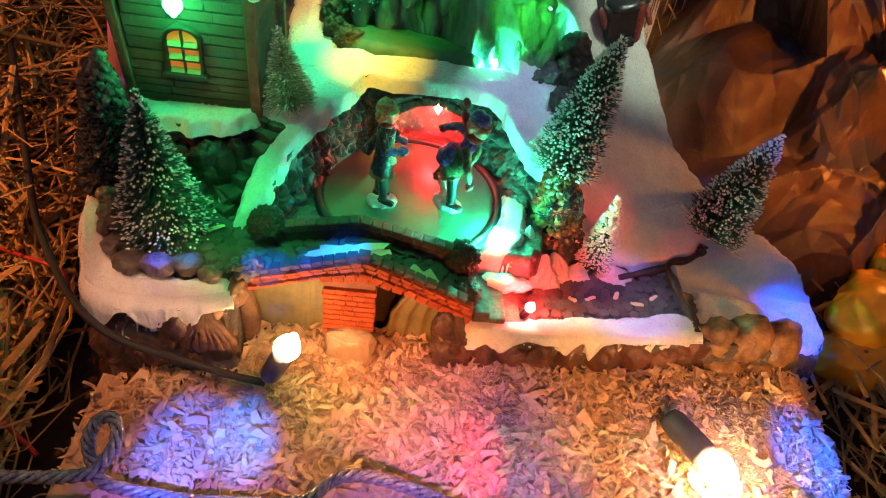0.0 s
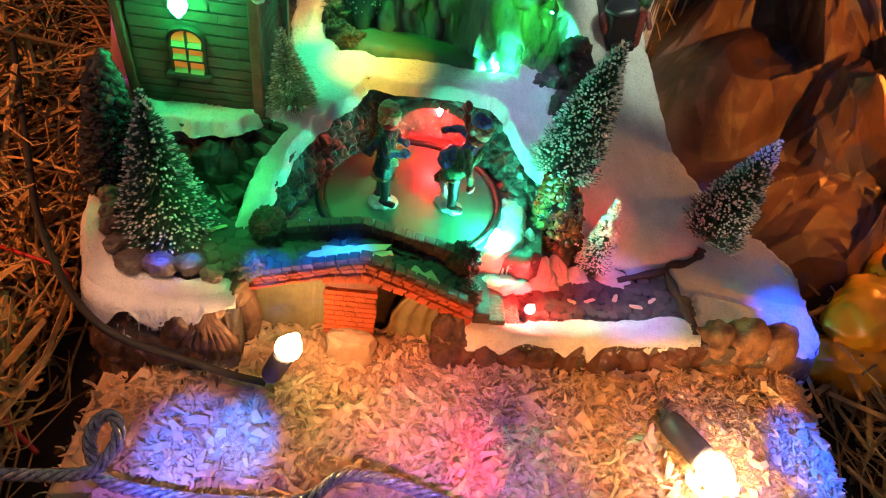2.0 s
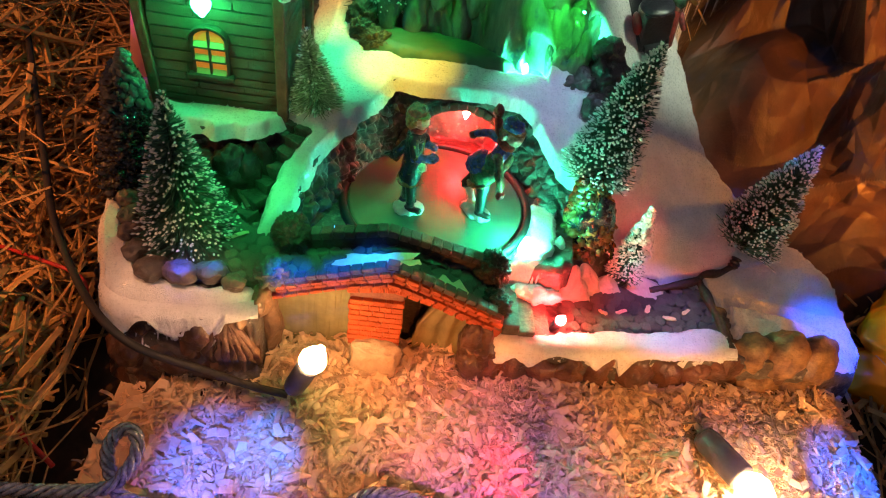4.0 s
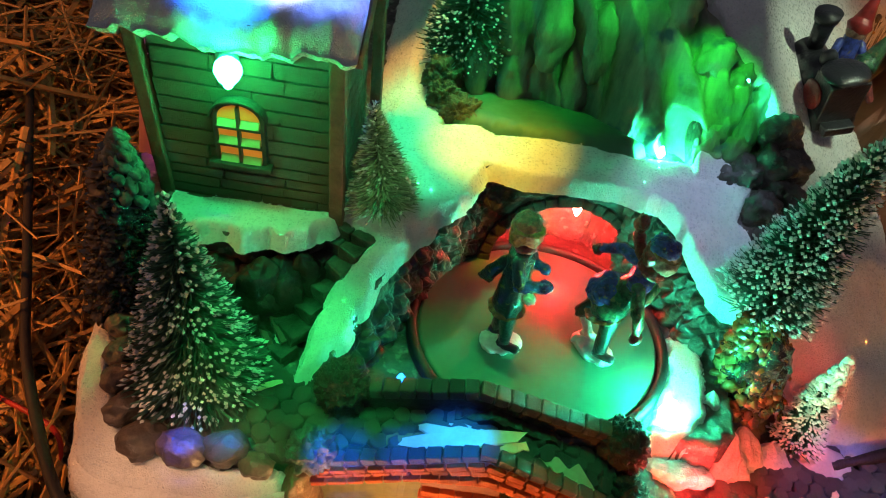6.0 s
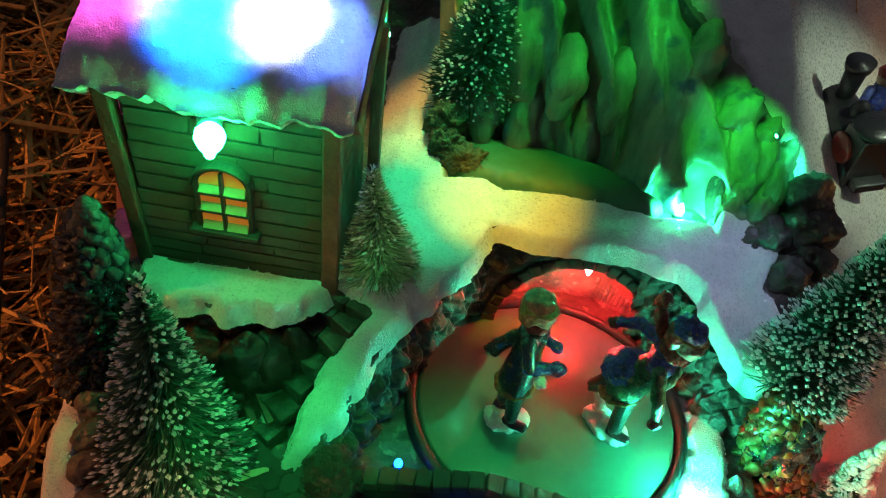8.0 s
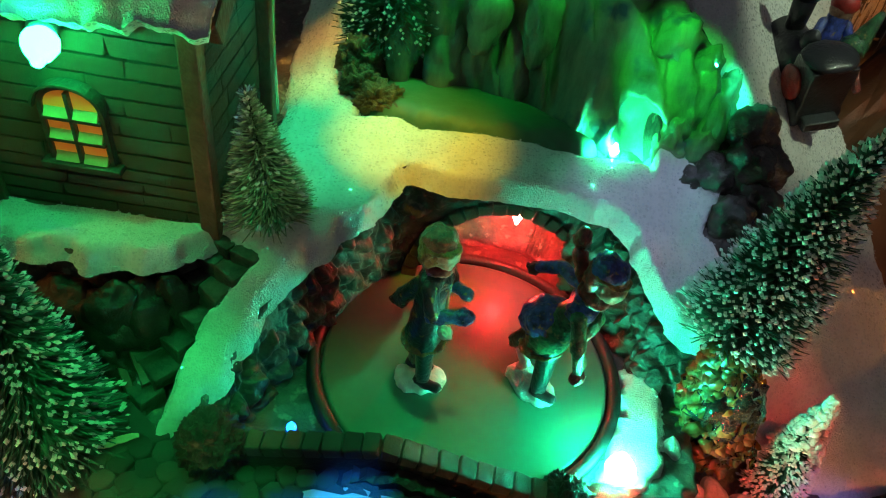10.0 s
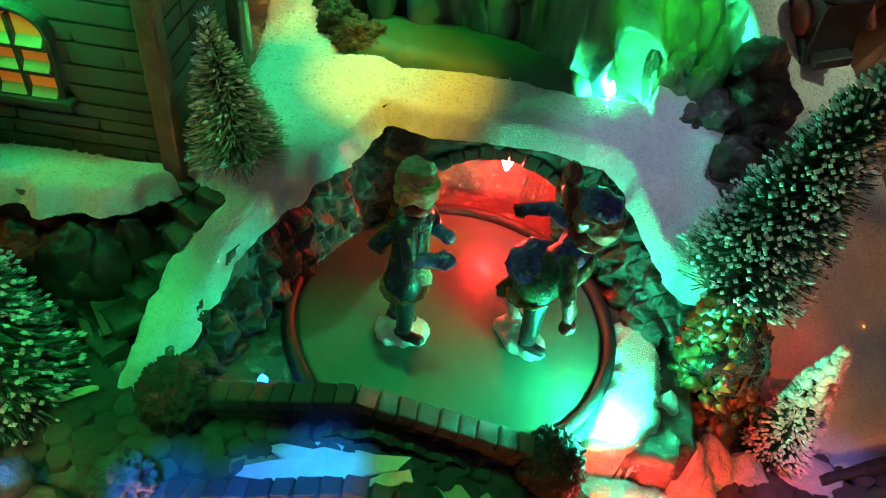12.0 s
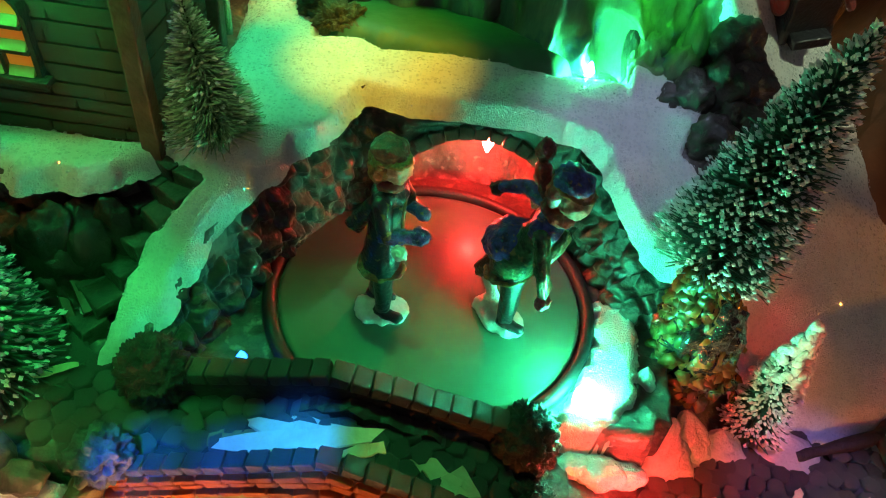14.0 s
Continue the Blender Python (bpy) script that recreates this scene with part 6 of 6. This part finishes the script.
tpart("boiler", "cyl", (0, -0.0085, 0.0145), (0.0088, 0.0080, 0.0240), TOYDARK, "black boiler", (90, 0, 0))
tpart("smokebox_door", "blob", (0, -0.0205, 0.0145), (0.0064, 0.0018, 0.0064), TOYDARK)
tpart("chassis", "box", (0, 0.0, 0.0055), (0.0130, 0.0440, 0.0040), TOYDARK)
tpart("cab", "box", (0, 0.0105, 0.0165), (0.0165, 0.0130, 0.0200), TOYDARK, "black cab")
for sx in (-0.0086, 0.0086):
    tpart("side_panel", "blob", (sx, 0.0075, 0.0155), (0.0020, 0.0062, 0.0066), TOYRED, "red rounded side panel")
    tpart("buffer", "cyl", (sx * 0.62, -0.0240, 0.0060), (0.0020, 0.0026, 0.0050), TOYDARK, "", (90, 0, 0))
tpart("cowcatcher", "blob", (0, -0.0245, 0.0030), (0.0080, 0.0058, 0.0046), TOYDARK)
tpart("cab_roof", "blob", (0, 0.0100, 0.0275), (0.0098, 0.0086, 0.0026), TOYDARK)
tpart("funnel", "cyl", (0, -0.0145, 0.0290), (0.0034, 0.0042, 0.0150), TOYDARK, "flared funnel")
tpart("funnel_lip", "cyl", (0, -0.0145, 0.0372), (0.0050, 0.0056, 0.0034), TOYDARK)
tpart("dome", "blob", (0, -0.0030, 0.0240), (0.0036, 0.0036, 0.0044), TOYDARK)
for yy in (-0.0140, -0.0020, 0.0120):
    for sx in (-0.0074, 0.0074):
        tpart("wheel", "cyl", (sx, yy, 0.0052), (0.0056, 0.0056, 0.0024), TOYDARK, "", (0, 90, 0))


def hat_doll(x, y, face_z, coat, hat, label, lean):
    """A tiny painted figurine with a tall pointed hat, in one mesh."""
    b = bmesh.new()
    limb(b, (x, y, land_at(x, y) + 0.001), (x, y, face_z - 0.003), 0.0056, 0.0040)
    for sx in (-1, 1):
        limb(b, (x + sx * 0.0045, y, face_z - 0.006), (x + sx * 0.0075, y - 0.004, face_z - 0.012), 0.0020, 0.0016)
    n_coat = len(b.faces)
    blob(b, (x, y, face_z), (0.0046, 0.0046, 0.0048), (0, 0, 0), 3, 0.0004, 400)
    b.faces.ensure_lookup_table()
    n_face = len(b.faces)
    limb(b, (x, y, face_z + 0.0022), (x + lean * 0.3, y + 0.0005, face_z + 0.0040), 0.0056, 0.0044)
    limb(b, (x + lean * 0.3, y + 0.0005, face_z + 0.0040), (x + lean, y + 0.0010, face_z + 0.0150), 0.0042, 0.0014)
    b.faces.ensure_lookup_table()
    for k, f_ in enumerate(b.faces):
        f_.material_index = 0 if k < n_coat else 1 if k < n_face else 2
    ob = part("hat_figurine", b, coat, None)
    ob.data.materials.append(SKIN)
    ob.data.materials.append(hat)
    return tagged(ob, label, "figurine")


hat_doll(0.1190, 0.4220, 0.1490, NAVY, TOYRED, "tiny painted figurine with a red pointed hat", 0.0015)
hat_doll(0.1240, 0.4110, 0.1370, CLOTH_RED, FIGGREEN, "tiny painted figurine with a dark green hat", 0.0040)

# ---------------------------------------------------------------- ground, board, backdrop of paper
NG = 90
verts = []
for i in range(NG):
    for k in range(NG):
        x = -2.0 + 4.0 * i / (NG - 1)
        y = -1.5 + 4.0 * k / (NG - 1)
        verts.append((x, y, -0.020 + 0.004 * fbm((x * 8, y * 8, 0), 3)))
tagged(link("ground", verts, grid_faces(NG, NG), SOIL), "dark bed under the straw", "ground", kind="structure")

board = bmesh.new()
box(board, (0.0400, 0.1850, -0.0120), (0.3760, 0.1900, 0.0160), (0, 0, 0), 0.003)
tagged(part("wooden_board", board, BOARD, None), "pale wooden board strewn with wood shavings", "board")
block = bmesh.new()
box(block, (-0.1330, 0.1270, 0.0000), (0.0420, 0.0260, 0.0160), (0, 0, 6), 0.0060)
tagged(part("wooden_block", block, BOARD, None), "pale rounded wooden block by the board", "block")

# crumpled paper rock behind the slope
def folded(u, v, seed):
    """Flat triangular facets meeting in sharp folds."""
    iu, iv = math.floor(u), math.floor(v)
    fu, fv = u - iu, v - iv
    h = [2 * noise.cell(Vector((iu + du + 0.5, iv + dv + 0.5, seed))) - 1 for du, dv in ((0, 0), (1, 0), (0, 1), (1, 1))]
    if noise.cell(Vector((iu + 0.5, iv + 0.5, seed + 40.5))) > 0.5:
        if fu > fv:
            return h[0] + (h[1] - h[0]) * fu + (h[3] - h[1]) * fv
        return h[0] + (h[3] - h[2]) * fu + (h[2] - h[0]) * fv
    if fu + fv < 1:
        return h[0] + (h[1] - h[0]) * fu + (h[2] - h[0]) * fv
    return h[3] + (h[2] - h[3]) * (1 - fu) + (h[1] - h[3]) * (1 - fv)


NV = 260
foot_line = spline([(0.252, 0.275, -0.004), (0.243, 0.302, 0.006), (0.200, 0.322, 0.026), (0.160, 0.358, 0.054), (0.142, 0.403, 0.084), (0.136, 0.446, 0.104), (0.165, 0.500, 0.118), (0.230, 0.545, 0.125)], 40)
verts = []
NU = len(foot_line)
for i, p in enumerate(foot_line):
    t = i / (NU - 1)
    wide = 0.022 + 0.090 * min(1, t * 1.6)
    for k in range(NV):
        v = k / (NV - 1)
        q = p + Vector((0.016 + wide * v, 0.075 * v, -0.02 + (0.060 + 0.130 * t) * v + 0.055 * math.sin(math.pi * v * 0.8)))
        uu, vv = t * 0.37, v * 0.19
        wu = uu + 0.022 * noise.noise(Vector((uu * 13, vv * 13, 0.3)))
        wv = vv + 0.022 * noise.noise(Vector((uu * 13, vv * 13, 5.3)))
        crease = 0.0280 * folded(wu * 19, wv * 17 + wu * 7, 1.5)
        crease += 0.0075 * folded(wu * 44 + wv * 12, wv * 36 - wu * 9, 2.5)
        crease += 0.0018 * folded(wu * 110 - wv * 30, wv * 95 + wu * 20, 3.5)
        crease += 0.0011 * noise.noise(q * 90)
        q = q + Vector((-0.55, -0.45, 0.7)).normalized() * crease * min(1, 0.10 + v * 1.8)
        verts.append(q)
tagged(link("crumpled_paper", verts, grid_faces(NU, NV), PAPER, smooth=False), "brown crumpled rock-paper with pale worn folds behind the snow slope", "paper")


# ---------------------------------------------------------------- straw, shavings
def straw_heap(label, xr, yr, zr, count, seed, avoid):
    r = random.Random(seed)
    gv, gf = [], []
    for i in range(count):
        x, y = r.uniform(*xr), r.uniform(*yr)
        if avoid(x, y):
            continue
        z = zr(x, y, r.random())
        ln = r.uniform(0.030, 0.120)
        yaw, pit = r.uniform(0, math.pi), r.gauss(0, 0.35)
        d = Vector((math.cos(yaw) * math.cos(pit), math.sin(yaw) * math.cos(pit), math.sin(pit)))
        bend = Vector((r.gauss(0, 1), r.gauss(0, 1), r.gauss(0, 0.6))) * ln * 0.10
        w = r.uniform(0.0004, 0.0011) if r.random() < 0.7 else r.uniform(0.0011, 0.0022)
        flat = r.uniform(0.35, 1.0)
        c = Vector((x, y, z))
        if avoid(c.x + d.x * ln / 2, c.y + d.y * ln / 2) or avoid(c.x - d.x * ln / 2, c.y - d.y * ln / 2):
            continue
        a = d.cross(Vector((0, 0, 1))).normalized()
        b = a.cross(d)
        k = len(gv)
        for s in range(4):
            t = s / 3 - 0.5
            p = c + d * ln * t + bend * (1 - 4 * t * t)
            for u, v in ((1, 0), (0, flat), (-1, 0), (0, -flat)):
                gv.append(p + a * w * u + b * w * v)
        for s in range(3):
            for q in range(4):
                gf.append((k + s * 4 + q, k + s * 4 + (q + 1) % 4, k + s * 4 + 4 + (q + 1) % 4, k + s * 4 + 4 + q))
    return tagged(link("straw_heap", gv, gf, STRAW, smooth=False), label, "straw", kind="stuff")


in_base = lambda x, y: sd_poly(np.array([x]), np.array([y]), OUTLINE)[0] > -0.004
left_avoid = lambda x, y: x > -0.1675 or (x > -0.150 and y < 0.215)
straw_heap("golden brown dry straw heaped beside the village", (-0.46, -0.165), (0.02, 0.66), lambda x, y, u: -0.020 + u * (0.030 + 0.30 * max(0, -0.17 - x) + 0.12 * max(0, y - 0.25)), 9000, 21, left_avoid)
straw_heap("dry straw behind the cottage and the cliff", (-0.20, 0.16), (0.50, 0.72), lambda x, y, u: 0.02 + u * 0.16, 2500, 22, lambda x, y: False)
right_avoid = lambda x, y: in_base(x, y) or x < 0.236
straw_heap("dry straw at the foot of the rock-paper", (0.22, 0.60), (0.05, 0.72), lambda x, y, u: -0.020 + u * (0.018 + 0.20 * max(0, x - 0.30)), 5200, 23, right_avoid)

r = random.Random(31)
gv, gf = [], []


def mound(x, y):
    e = min(x + 0.148, 0.232 - x, 0.02 + (y - 0.09))
    return max(0.0, min(1.0, e / 0.020)) * (0.006 + 0.004 * noise.noise(Vector((x * 30, y * 30, 0))) + 0.006 * max(0, (y - 0.19)) / 0.03)


# the matted bed under the loose pieces
BX, BY = 150, 66
for i in range(BX):
    for k in range(BY):
        x, y = -0.126 + 0.352 * i / (BX - 1), 0.094 + 0.142 * k / (BY - 1)
        gv.append((x, y, mound(x, y) * 0.70 - 0.0036 + 0.0022 * noise.noise(Vector((x * 260, y * 260, 4)))))
gf += grid_faces(BX, BY)
made = 0
while made < 36000:
    x, y = r.uniform(-0.150, 0.232), r.uniform(0.092, 0.246)
    if x < -0.124 and r.random() < 0.93:
        continue
    front = float(np.interp(x, [-0.16, -0.14, -0.081, -0.076, 0.012, 0.018, 0.05, 0.10, 0.16, 0.22, 0.24], [0.212, 0.208, 0.211, 0.242, 0.242, 0.229, 0.230, 0.231, 0.235, 0.240, 0.25]))
    if y > front:
        continue
    made += 1
    big = r.random() < 0.07
    ln, w = (r.uniform(0.009, 0.016), r.uniform(0.0022, 0.0046)) if big else (r.uniform(0.0026, 0.0092), r.uniform(0.0006, 0.0024))
    if not big and r.random() < 0.35:
        ln, w = r.uniform(0.0012, 0.0034), r.uniform(0.0005, 0.0014)
    z = mound(x, y) * (1 - 0.55 * r.random() ** 1.6) - 0.0028
    yaw, pit, rol = r.uniform(0, 2 * math.pi), r.gauss(0, 0.30), r.gauss(0, 0.42)
    m4 = Matrix.Translation((x, y, z)) @ Euler((rol, pit, yaw)).to_matrix().to_4x4()
    curl, bend = r.uniform(-1, 1) * ln * 0.34, r.gauss(0, 0.22) * ln
    k = len(gv)
    th = 0.00022
    rag = [r.gauss(0, 0.05) * ln for _ in range(4)]
    for s in range(4):
        t = s / 3 - 0.5
        taper = 1 - 1.8 * abs(t) * r.random()
        for side in (-1, 1):
            for up in (0, th):
                gv.append(m4 @ Vector((ln * t, side * w * 0.5 * taper + r.uniform(-0.24, 0.24) * w + bend * 4 * t * t, curl * (1 - 4 * t * t) + up + rag[s])))
    for s in range(3):
        a = k + s * 4
        gf += [(a + 1, a + 3, a + 7, a + 5), (a, a + 4, a + 6, a + 2), (a, a + 1, a + 5, a + 4), (a + 2, a + 6, a + 7, a + 3)]
tagged(link("wood_shavings", gv, gf, SHAVE, smooth=False), "loose pale wood shavings strewn over the board", "wood shavings", kind="stuff")

# loose chips on the bridge and path
def chip(at, size, turn, label="pale wood chip lying on the bridge"):
    b = bmesh.new()
    sx, sy = size
    n = 7
    top, bot = [], []
    rr2 = random.Random(int(at[0] * 1e5))
    for i in range(n):
        t = i / (n - 1) - 0.5
        for s in (-1, 1):
            yy = s * sy / 2 * (1 - 0.5 * abs(2 * t) ** 2 * rr2.uniform(0.3, 1.4)) + rr2.uniform(-0.14, 0.14) * sy
            z = 0.0006 * math.sin(t * 4)
            top.append(b.verts.new((sx * t + rr2.uniform(-0.09, 0.09) * sx, yy, z + 0.0005)))
            bot.append(b.verts.new((sx * t, yy, z)))
    for i in range(n - 1):
        a = i * 2
        b.faces.new((top[a], top[a + 2], top[a + 3], top[a + 1]))
        b.faces.new((bot[a], bot[a + 1], bot[a + 3], bot[a + 2]))
        b.faces.new((top[a], bot[a], bot[a + 2], top[a + 2]))
        b.faces.new((top[a + 1], top[a + 3], bot[a + 3], bot[a + 1]))
    ob = part("wood_chip", b, SHAVE, None, smooth=False)
    ob.matrix_basis = pose(*at, *turn)
    return tagged(ob, label, "wood chip", "chips on the bridge")


chip((-0.0300, 0.2385, 0.0725), (0.0360, 0.0056), (8, -8, 5))
chip((-0.0290, 0.2425, 0.0690), (0.0290, 0.0050), (16, -9, -6))
chip((-0.0240, 0.2460, 0.0660), (0.0200, 0.0034), (20, -4, -14))
chip((-0.0140, 0.2370, 0.0745), (0.0100, 0.0032), (0, 14, 20))
chip((0.0065, 0.2400, 0.0590), (0.0130, 0.0060), (0, 24, -30))
chip((0.0135, 0.2390, 0.0565), (0.0140, 0.0048), (8, 26, -48))
chip((0.0010, 0.2440, 0.0590), (0.0110, 0.0045), (0, 20, 10))
chip((-0.0960, 0.2540, 0.0625), (0.0110, 0.0022), (0, 0, 24), "pale wood chip lying on the path")
chip((0.1000, 0.2600, 0.0335), (0.0060, 0.0022), (0, 0, 12), "pale wood chip lying on the pavement")
chip((0.1150, 0.2640, 0.0335), (0.0050, 0.0026), (0, 0, 60), "pale wood chip lying on the pavement")
chip((0.1260, 0.2590, 0.0335), (0.0070, 0.0026), (0, 0, -20), "pale wood chip lying on the pavement")
chip((0.0900, 0.2580, 0.0335), (0.0050, 0.0024), (0, 0, -50), "pale wood chip lying on the pavement")
chip((0.1360, 0.2650, 0.0335), (0.0050, 0.0020), (0, 0, 30), "pale wood chip lying on the pavement")

# ---------------------------------------------------------------- lights of the strings
GLOWS = {}


def fairy_light(at, way, colour, watts, radius, label):
    way = Vector(way).normalized()
    light = thing("fairy_light", label, "fairy light", at, "lights of the string")
    q = way.to_track_quat("Z", "Y").to_matrix().to_4x4()
    light.matrix_basis = Matrix.Translation(at) @ q
    b = bmesh.new()
    prof = [(0.0, -1.0), (0.55, -0.85), (0.95, -0.3), (1.0, 0.1), (0.75, 0.75), (0.45, 1.15), (0.30, 1.6), (0.0, 1.85)]
    rings = []
    for rr_, z in prof:
        rings.append([b.verts.new((rr_ * radius * math.cos(2 * math.pi * k / 12), rr_ * radius * math.sin(2 * math.pi * k / 12), z * radius)) for k in range(12)])
    for lo_, hi_ in zip(rings, rings[1:]):
        for k in range(12):
            b.faces.new((lo_[k], lo_[(k + 1) % 12], hi_[(k + 1) % 12], hi_[k]))
    bmesh.ops.remove_doubles(b, verts=b.verts, dist=radius * 0.01)
    key = (colour, watts, radius)
    area = 4 * math.pi * radius ** 2 * 1.25
    GLOWS[key] = GLOWS.get(key) or glow("lit_bulb", colour, watts / (math.pi * area))
    part("bulb", b, GLOWS[key], light, "lit bulb")
    b = bmesh.new()
    s = max(radius * 0.8, 0.0020)
    rings = []
    for rr_, z in [(0.0, -5.0), (0.85, -5.0), (1.0, -4.5), (1.05, -1.2), (0.9, -0.95), (0.0, -0.95)]:
        rings.append([b.verts.new((rr_ * s * math.cos(2 * math.pi * k / 14), rr_ * s * math.sin(2 * math.pi * k / 14), z * s)) for k in range(14)])
    for lo_, hi_ in zip(rings, rings[1:]):
        for k in range(14):
            b.faces.new((lo_[k], lo_[(k + 1) % 14], hi_[(k + 1) % 14], hi_[k]))
    bmesh.ops.remove_doubles(b, verts=b.verts, dist=s * 0.01)
    part("socket", b, RUBBER, light, "dark plastic socket")
    return light


def cable(name, ctrl, radius, material, label, category="cable"):
    v, f = tube(spline(ctrl, 12), radius, 10)
    return tagged(link(name, v, f, material), label, category)


NAMES = {GREEN: "green", CYAN: "cyan", RED: "red", AMBER: "amber", WARM: "warm white", BLUE: "blue", YELLOW: "yellow", VIOLET: "violet", WHITE: "cool white"}
for at, aim, colour, watts, cone in DIODES:
    way = (Vector(aim) - Vector(at)).normalized()
    fairy_light(Vector(at) - way * 0.012, way, (0.5, 0.5, 0.5), 0.00001, 0.0030, "lens-tipped diode of the light string overhead")
    beam = new("diode_beam", bpy.data.lights.new("diode_beam", "SPOT"))
    beam.data.energy, beam.data.color, beam.data.shadow_soft_size = watts, colour, 0.0025
    beam.data.spot_size, beam.data.spot_blend = radians(cone), 0.85
    beam.matrix_basis = look(at, aim)
for at, way, colour, watts, radius in BULBS:
    fairy_light(at, way, colour, watts, radius, "lit %s fairy light bulb in a dark socket" % NAMES.get(colour, "green"))


backs = [Vector(d[0]) + (Vector(d[0]) - Vector(d[1])).normalized() * 0.030 for d in DIODES]
high = [backs[k] for k in (18, 1, 2, 0, 23, 31, 4, 15, 3, 21, 5, 22, 36, 16, 26, 11, 17)]
cable("light_string", [(-0.60, -0.30, -0.019)] + high + [(0.50, 0.00, 0.20), (0.60, -0.20, -0.019)], 0.0016, CABLE, "dark cable of the light string hung overhead")
near = [backs[k] for k in (20, 8, 35, 33, 32, 25, 6, 29, 7, 37, 39, 19, 34)]
cable("light_string", [(-0.50, -0.40, -0.019), (-0.30, 0.00, 0.36)] + near + [(0.10, 0.05, 0.36), (0.30, -0.40, -0.019)], 0.0016, CABLE, "dark cable of the light string hung overhead")
low = [backs[k] for k in (9, 10, 12, 14, 27, 24, 30, 13, 28, 38)]
cable("light_string", [(-0.40, -0.30, -0.019), (-0.20, -0.05, 0.10)] + low + [(0.30, -0.05, 0.08), (0.45, -0.30, -0.019)], 0.0016, CABLE, "dark cable of the light string behind the board")
cable("dark_cable", [(-0.270, 0.420, 0.060), (-0.2119, 0.3055, 0.045), (-0.1905, 0.2666, 0.045), (-0.1697, 0.2369, 0.045), (-0.1505, 0.2140, 0.047), (-0.1365, 0.2045, 0.041), (-0.1225, 0.2025, 0.033), (-0.1030, 0.2040, 0.023), (-0.0815, 0.2035, 0.015), (-0.0635, 0.2025, 0.012)], 0.0019, CABLE, "thick dark light-string cable across the straw")
cable("red_cable", [(-0.230, 0.270, 0.020), (-0.200, 0.255, 0.030), (-0.172, 0.244, 0.032), (-0.168, 0.238, 0.020)], 0.0010, REDCABLE, "thin red cable in the straw")
cable("red_cable", [(-0.230, 0.235, 0.010), (-0.205, 0.205, 0.012), (-0.180, 0.178, 0.006), (-0.160, 0.165, -0.006)], 0.0012, REDCABLE, "thin red cable in the straw")


def twisted(ctrl, radius, label):
    """Two clear strands wound round each other."""
    t = thing("twisted_wire", label, "wire", (-0.06, 0.145, 0.01))
    pts = spline(ctrl, 40)
    for ph in (0, math.pi / 2, math.pi, math.pi * 3 / 2):
        path, s = [], 0.0
        for i, p in enumerate(pts):
            d = (pts[min(i + 1, len(pts) - 1)] - pts[max(i - 1, 0)]).normalized()
            a = d.cross(Vector((0.1, 0.2, 0.97))).normalized()
            b = a.cross(d)
            if i:
                s += (p - pts[i - 1]).length
            an = ph + s / 0.0190 * 2 * math.pi
            path.append(p + (a * math.cos(an) + b * math.sin(an)) * radius * 0.66 - Vector(t.location))
        v, f = tube(path, radius * 0.46, 7)
        link("strand", v, f, CLEARWIRE, t)
    return t


twisted([(-0.23, 0.14, 0.016), (-0.18, 0.143, 0.014), (-0.131, 0.148, 0.012), (-0.1202, 0.1564, 0.016), (-0.1183, 0.1644, 0.021), (-0.1222, 0.17, 0.023), (-0.1284, 0.1696, 0.021), (-0.1309, 0.1631, 0.017), (-0.128, 0.1556, 0.011), (-0.119, 0.1465, 0.01), (-0.0917, 0.143, 0.009), (-0.075, 0.142, 0.009)], 0.0028, "clear twisted light-string wire with a loop")
twisted([(-0.045, 0.144, 0.009), (-0.033, 0.147, 0.010), (-0.022, 0.156, 0.013), (-0.006, 0.158, 0.012), (0.020, 0.152, 0.011), (0.045, 0.144, 0.009), (0.075, 0.138, 0.009)], 0.0028, "clear twisted light-string wire on the shavings")
v, f = tube([(-0.078, 0.1415, 0.010), (-0.060, 0.1420, 0.010), (-0.042, 0.1435, 0.010)], 0.0032, 14)
tagged(link("wire_sleeve", v, f, SLEEVE), "clear plastic sleeve joining the twisted wires", "sleeve")

v, f = tube(spline([(-0.0806, 0.3620, 0.104), (-0.0812, 0.3622, 0.130), (-0.0808, 0.3625, 0.160), (-0.0806, 0.3630, 0.190)], 10), 0.0016, 10)
tagged(link("clear_rod", v, f, clear("green_clear_rod", (0.35, 0.95, 0.55), 0.1)), "thin clear green plastic rod beside the cottage", "rod")

# yellow toy lying in the straw, and the pink cone behind the cottage
toy = thing("yellow_toy", "yellow plastic toy lying in the straw", "toy", (0.296, 0.296, 0.010))
for at, size, yaw, seed in (((0, 0, 0.004), (0.040, 0.022, 0.018), 28, 1), ((0.030, 0.030, 0.010), (0.030, 0.024, 0.018), 40, 2), ((-0.012, -0.026, -0.018), (0.046, 0.018, 0.016), 4, 3)):
    bm = bmesh.new()
    blob(bm, at, size, (0, 0, yaw), 5, 0.007, 34, seed)
    part("toy_body", bm, YELLOWTOY, toy)
bm = bmesh.new()
blob(bm, (0.012, 0.022, 0.028), (0.013, 0.010, 0.010), (0, 0, 0), 3, 0.002, 90, 2)
part("toy_cap", bm, TOYDARK, toy, "dark cap")
bm = bmesh.new()
rsl = bmesh.ops.create_cone(bm, cap_ends=True, segments=24, radius1=0.011, radius2=0.001, depth=0.060)
for v in rsl["verts"]:
    v.co += Vector((-0.158, 0.335, 0.120))
tagged(part("pink_cone", bm, PINKTOY, None), "pale pink cone standing behind the cottage", "cone")
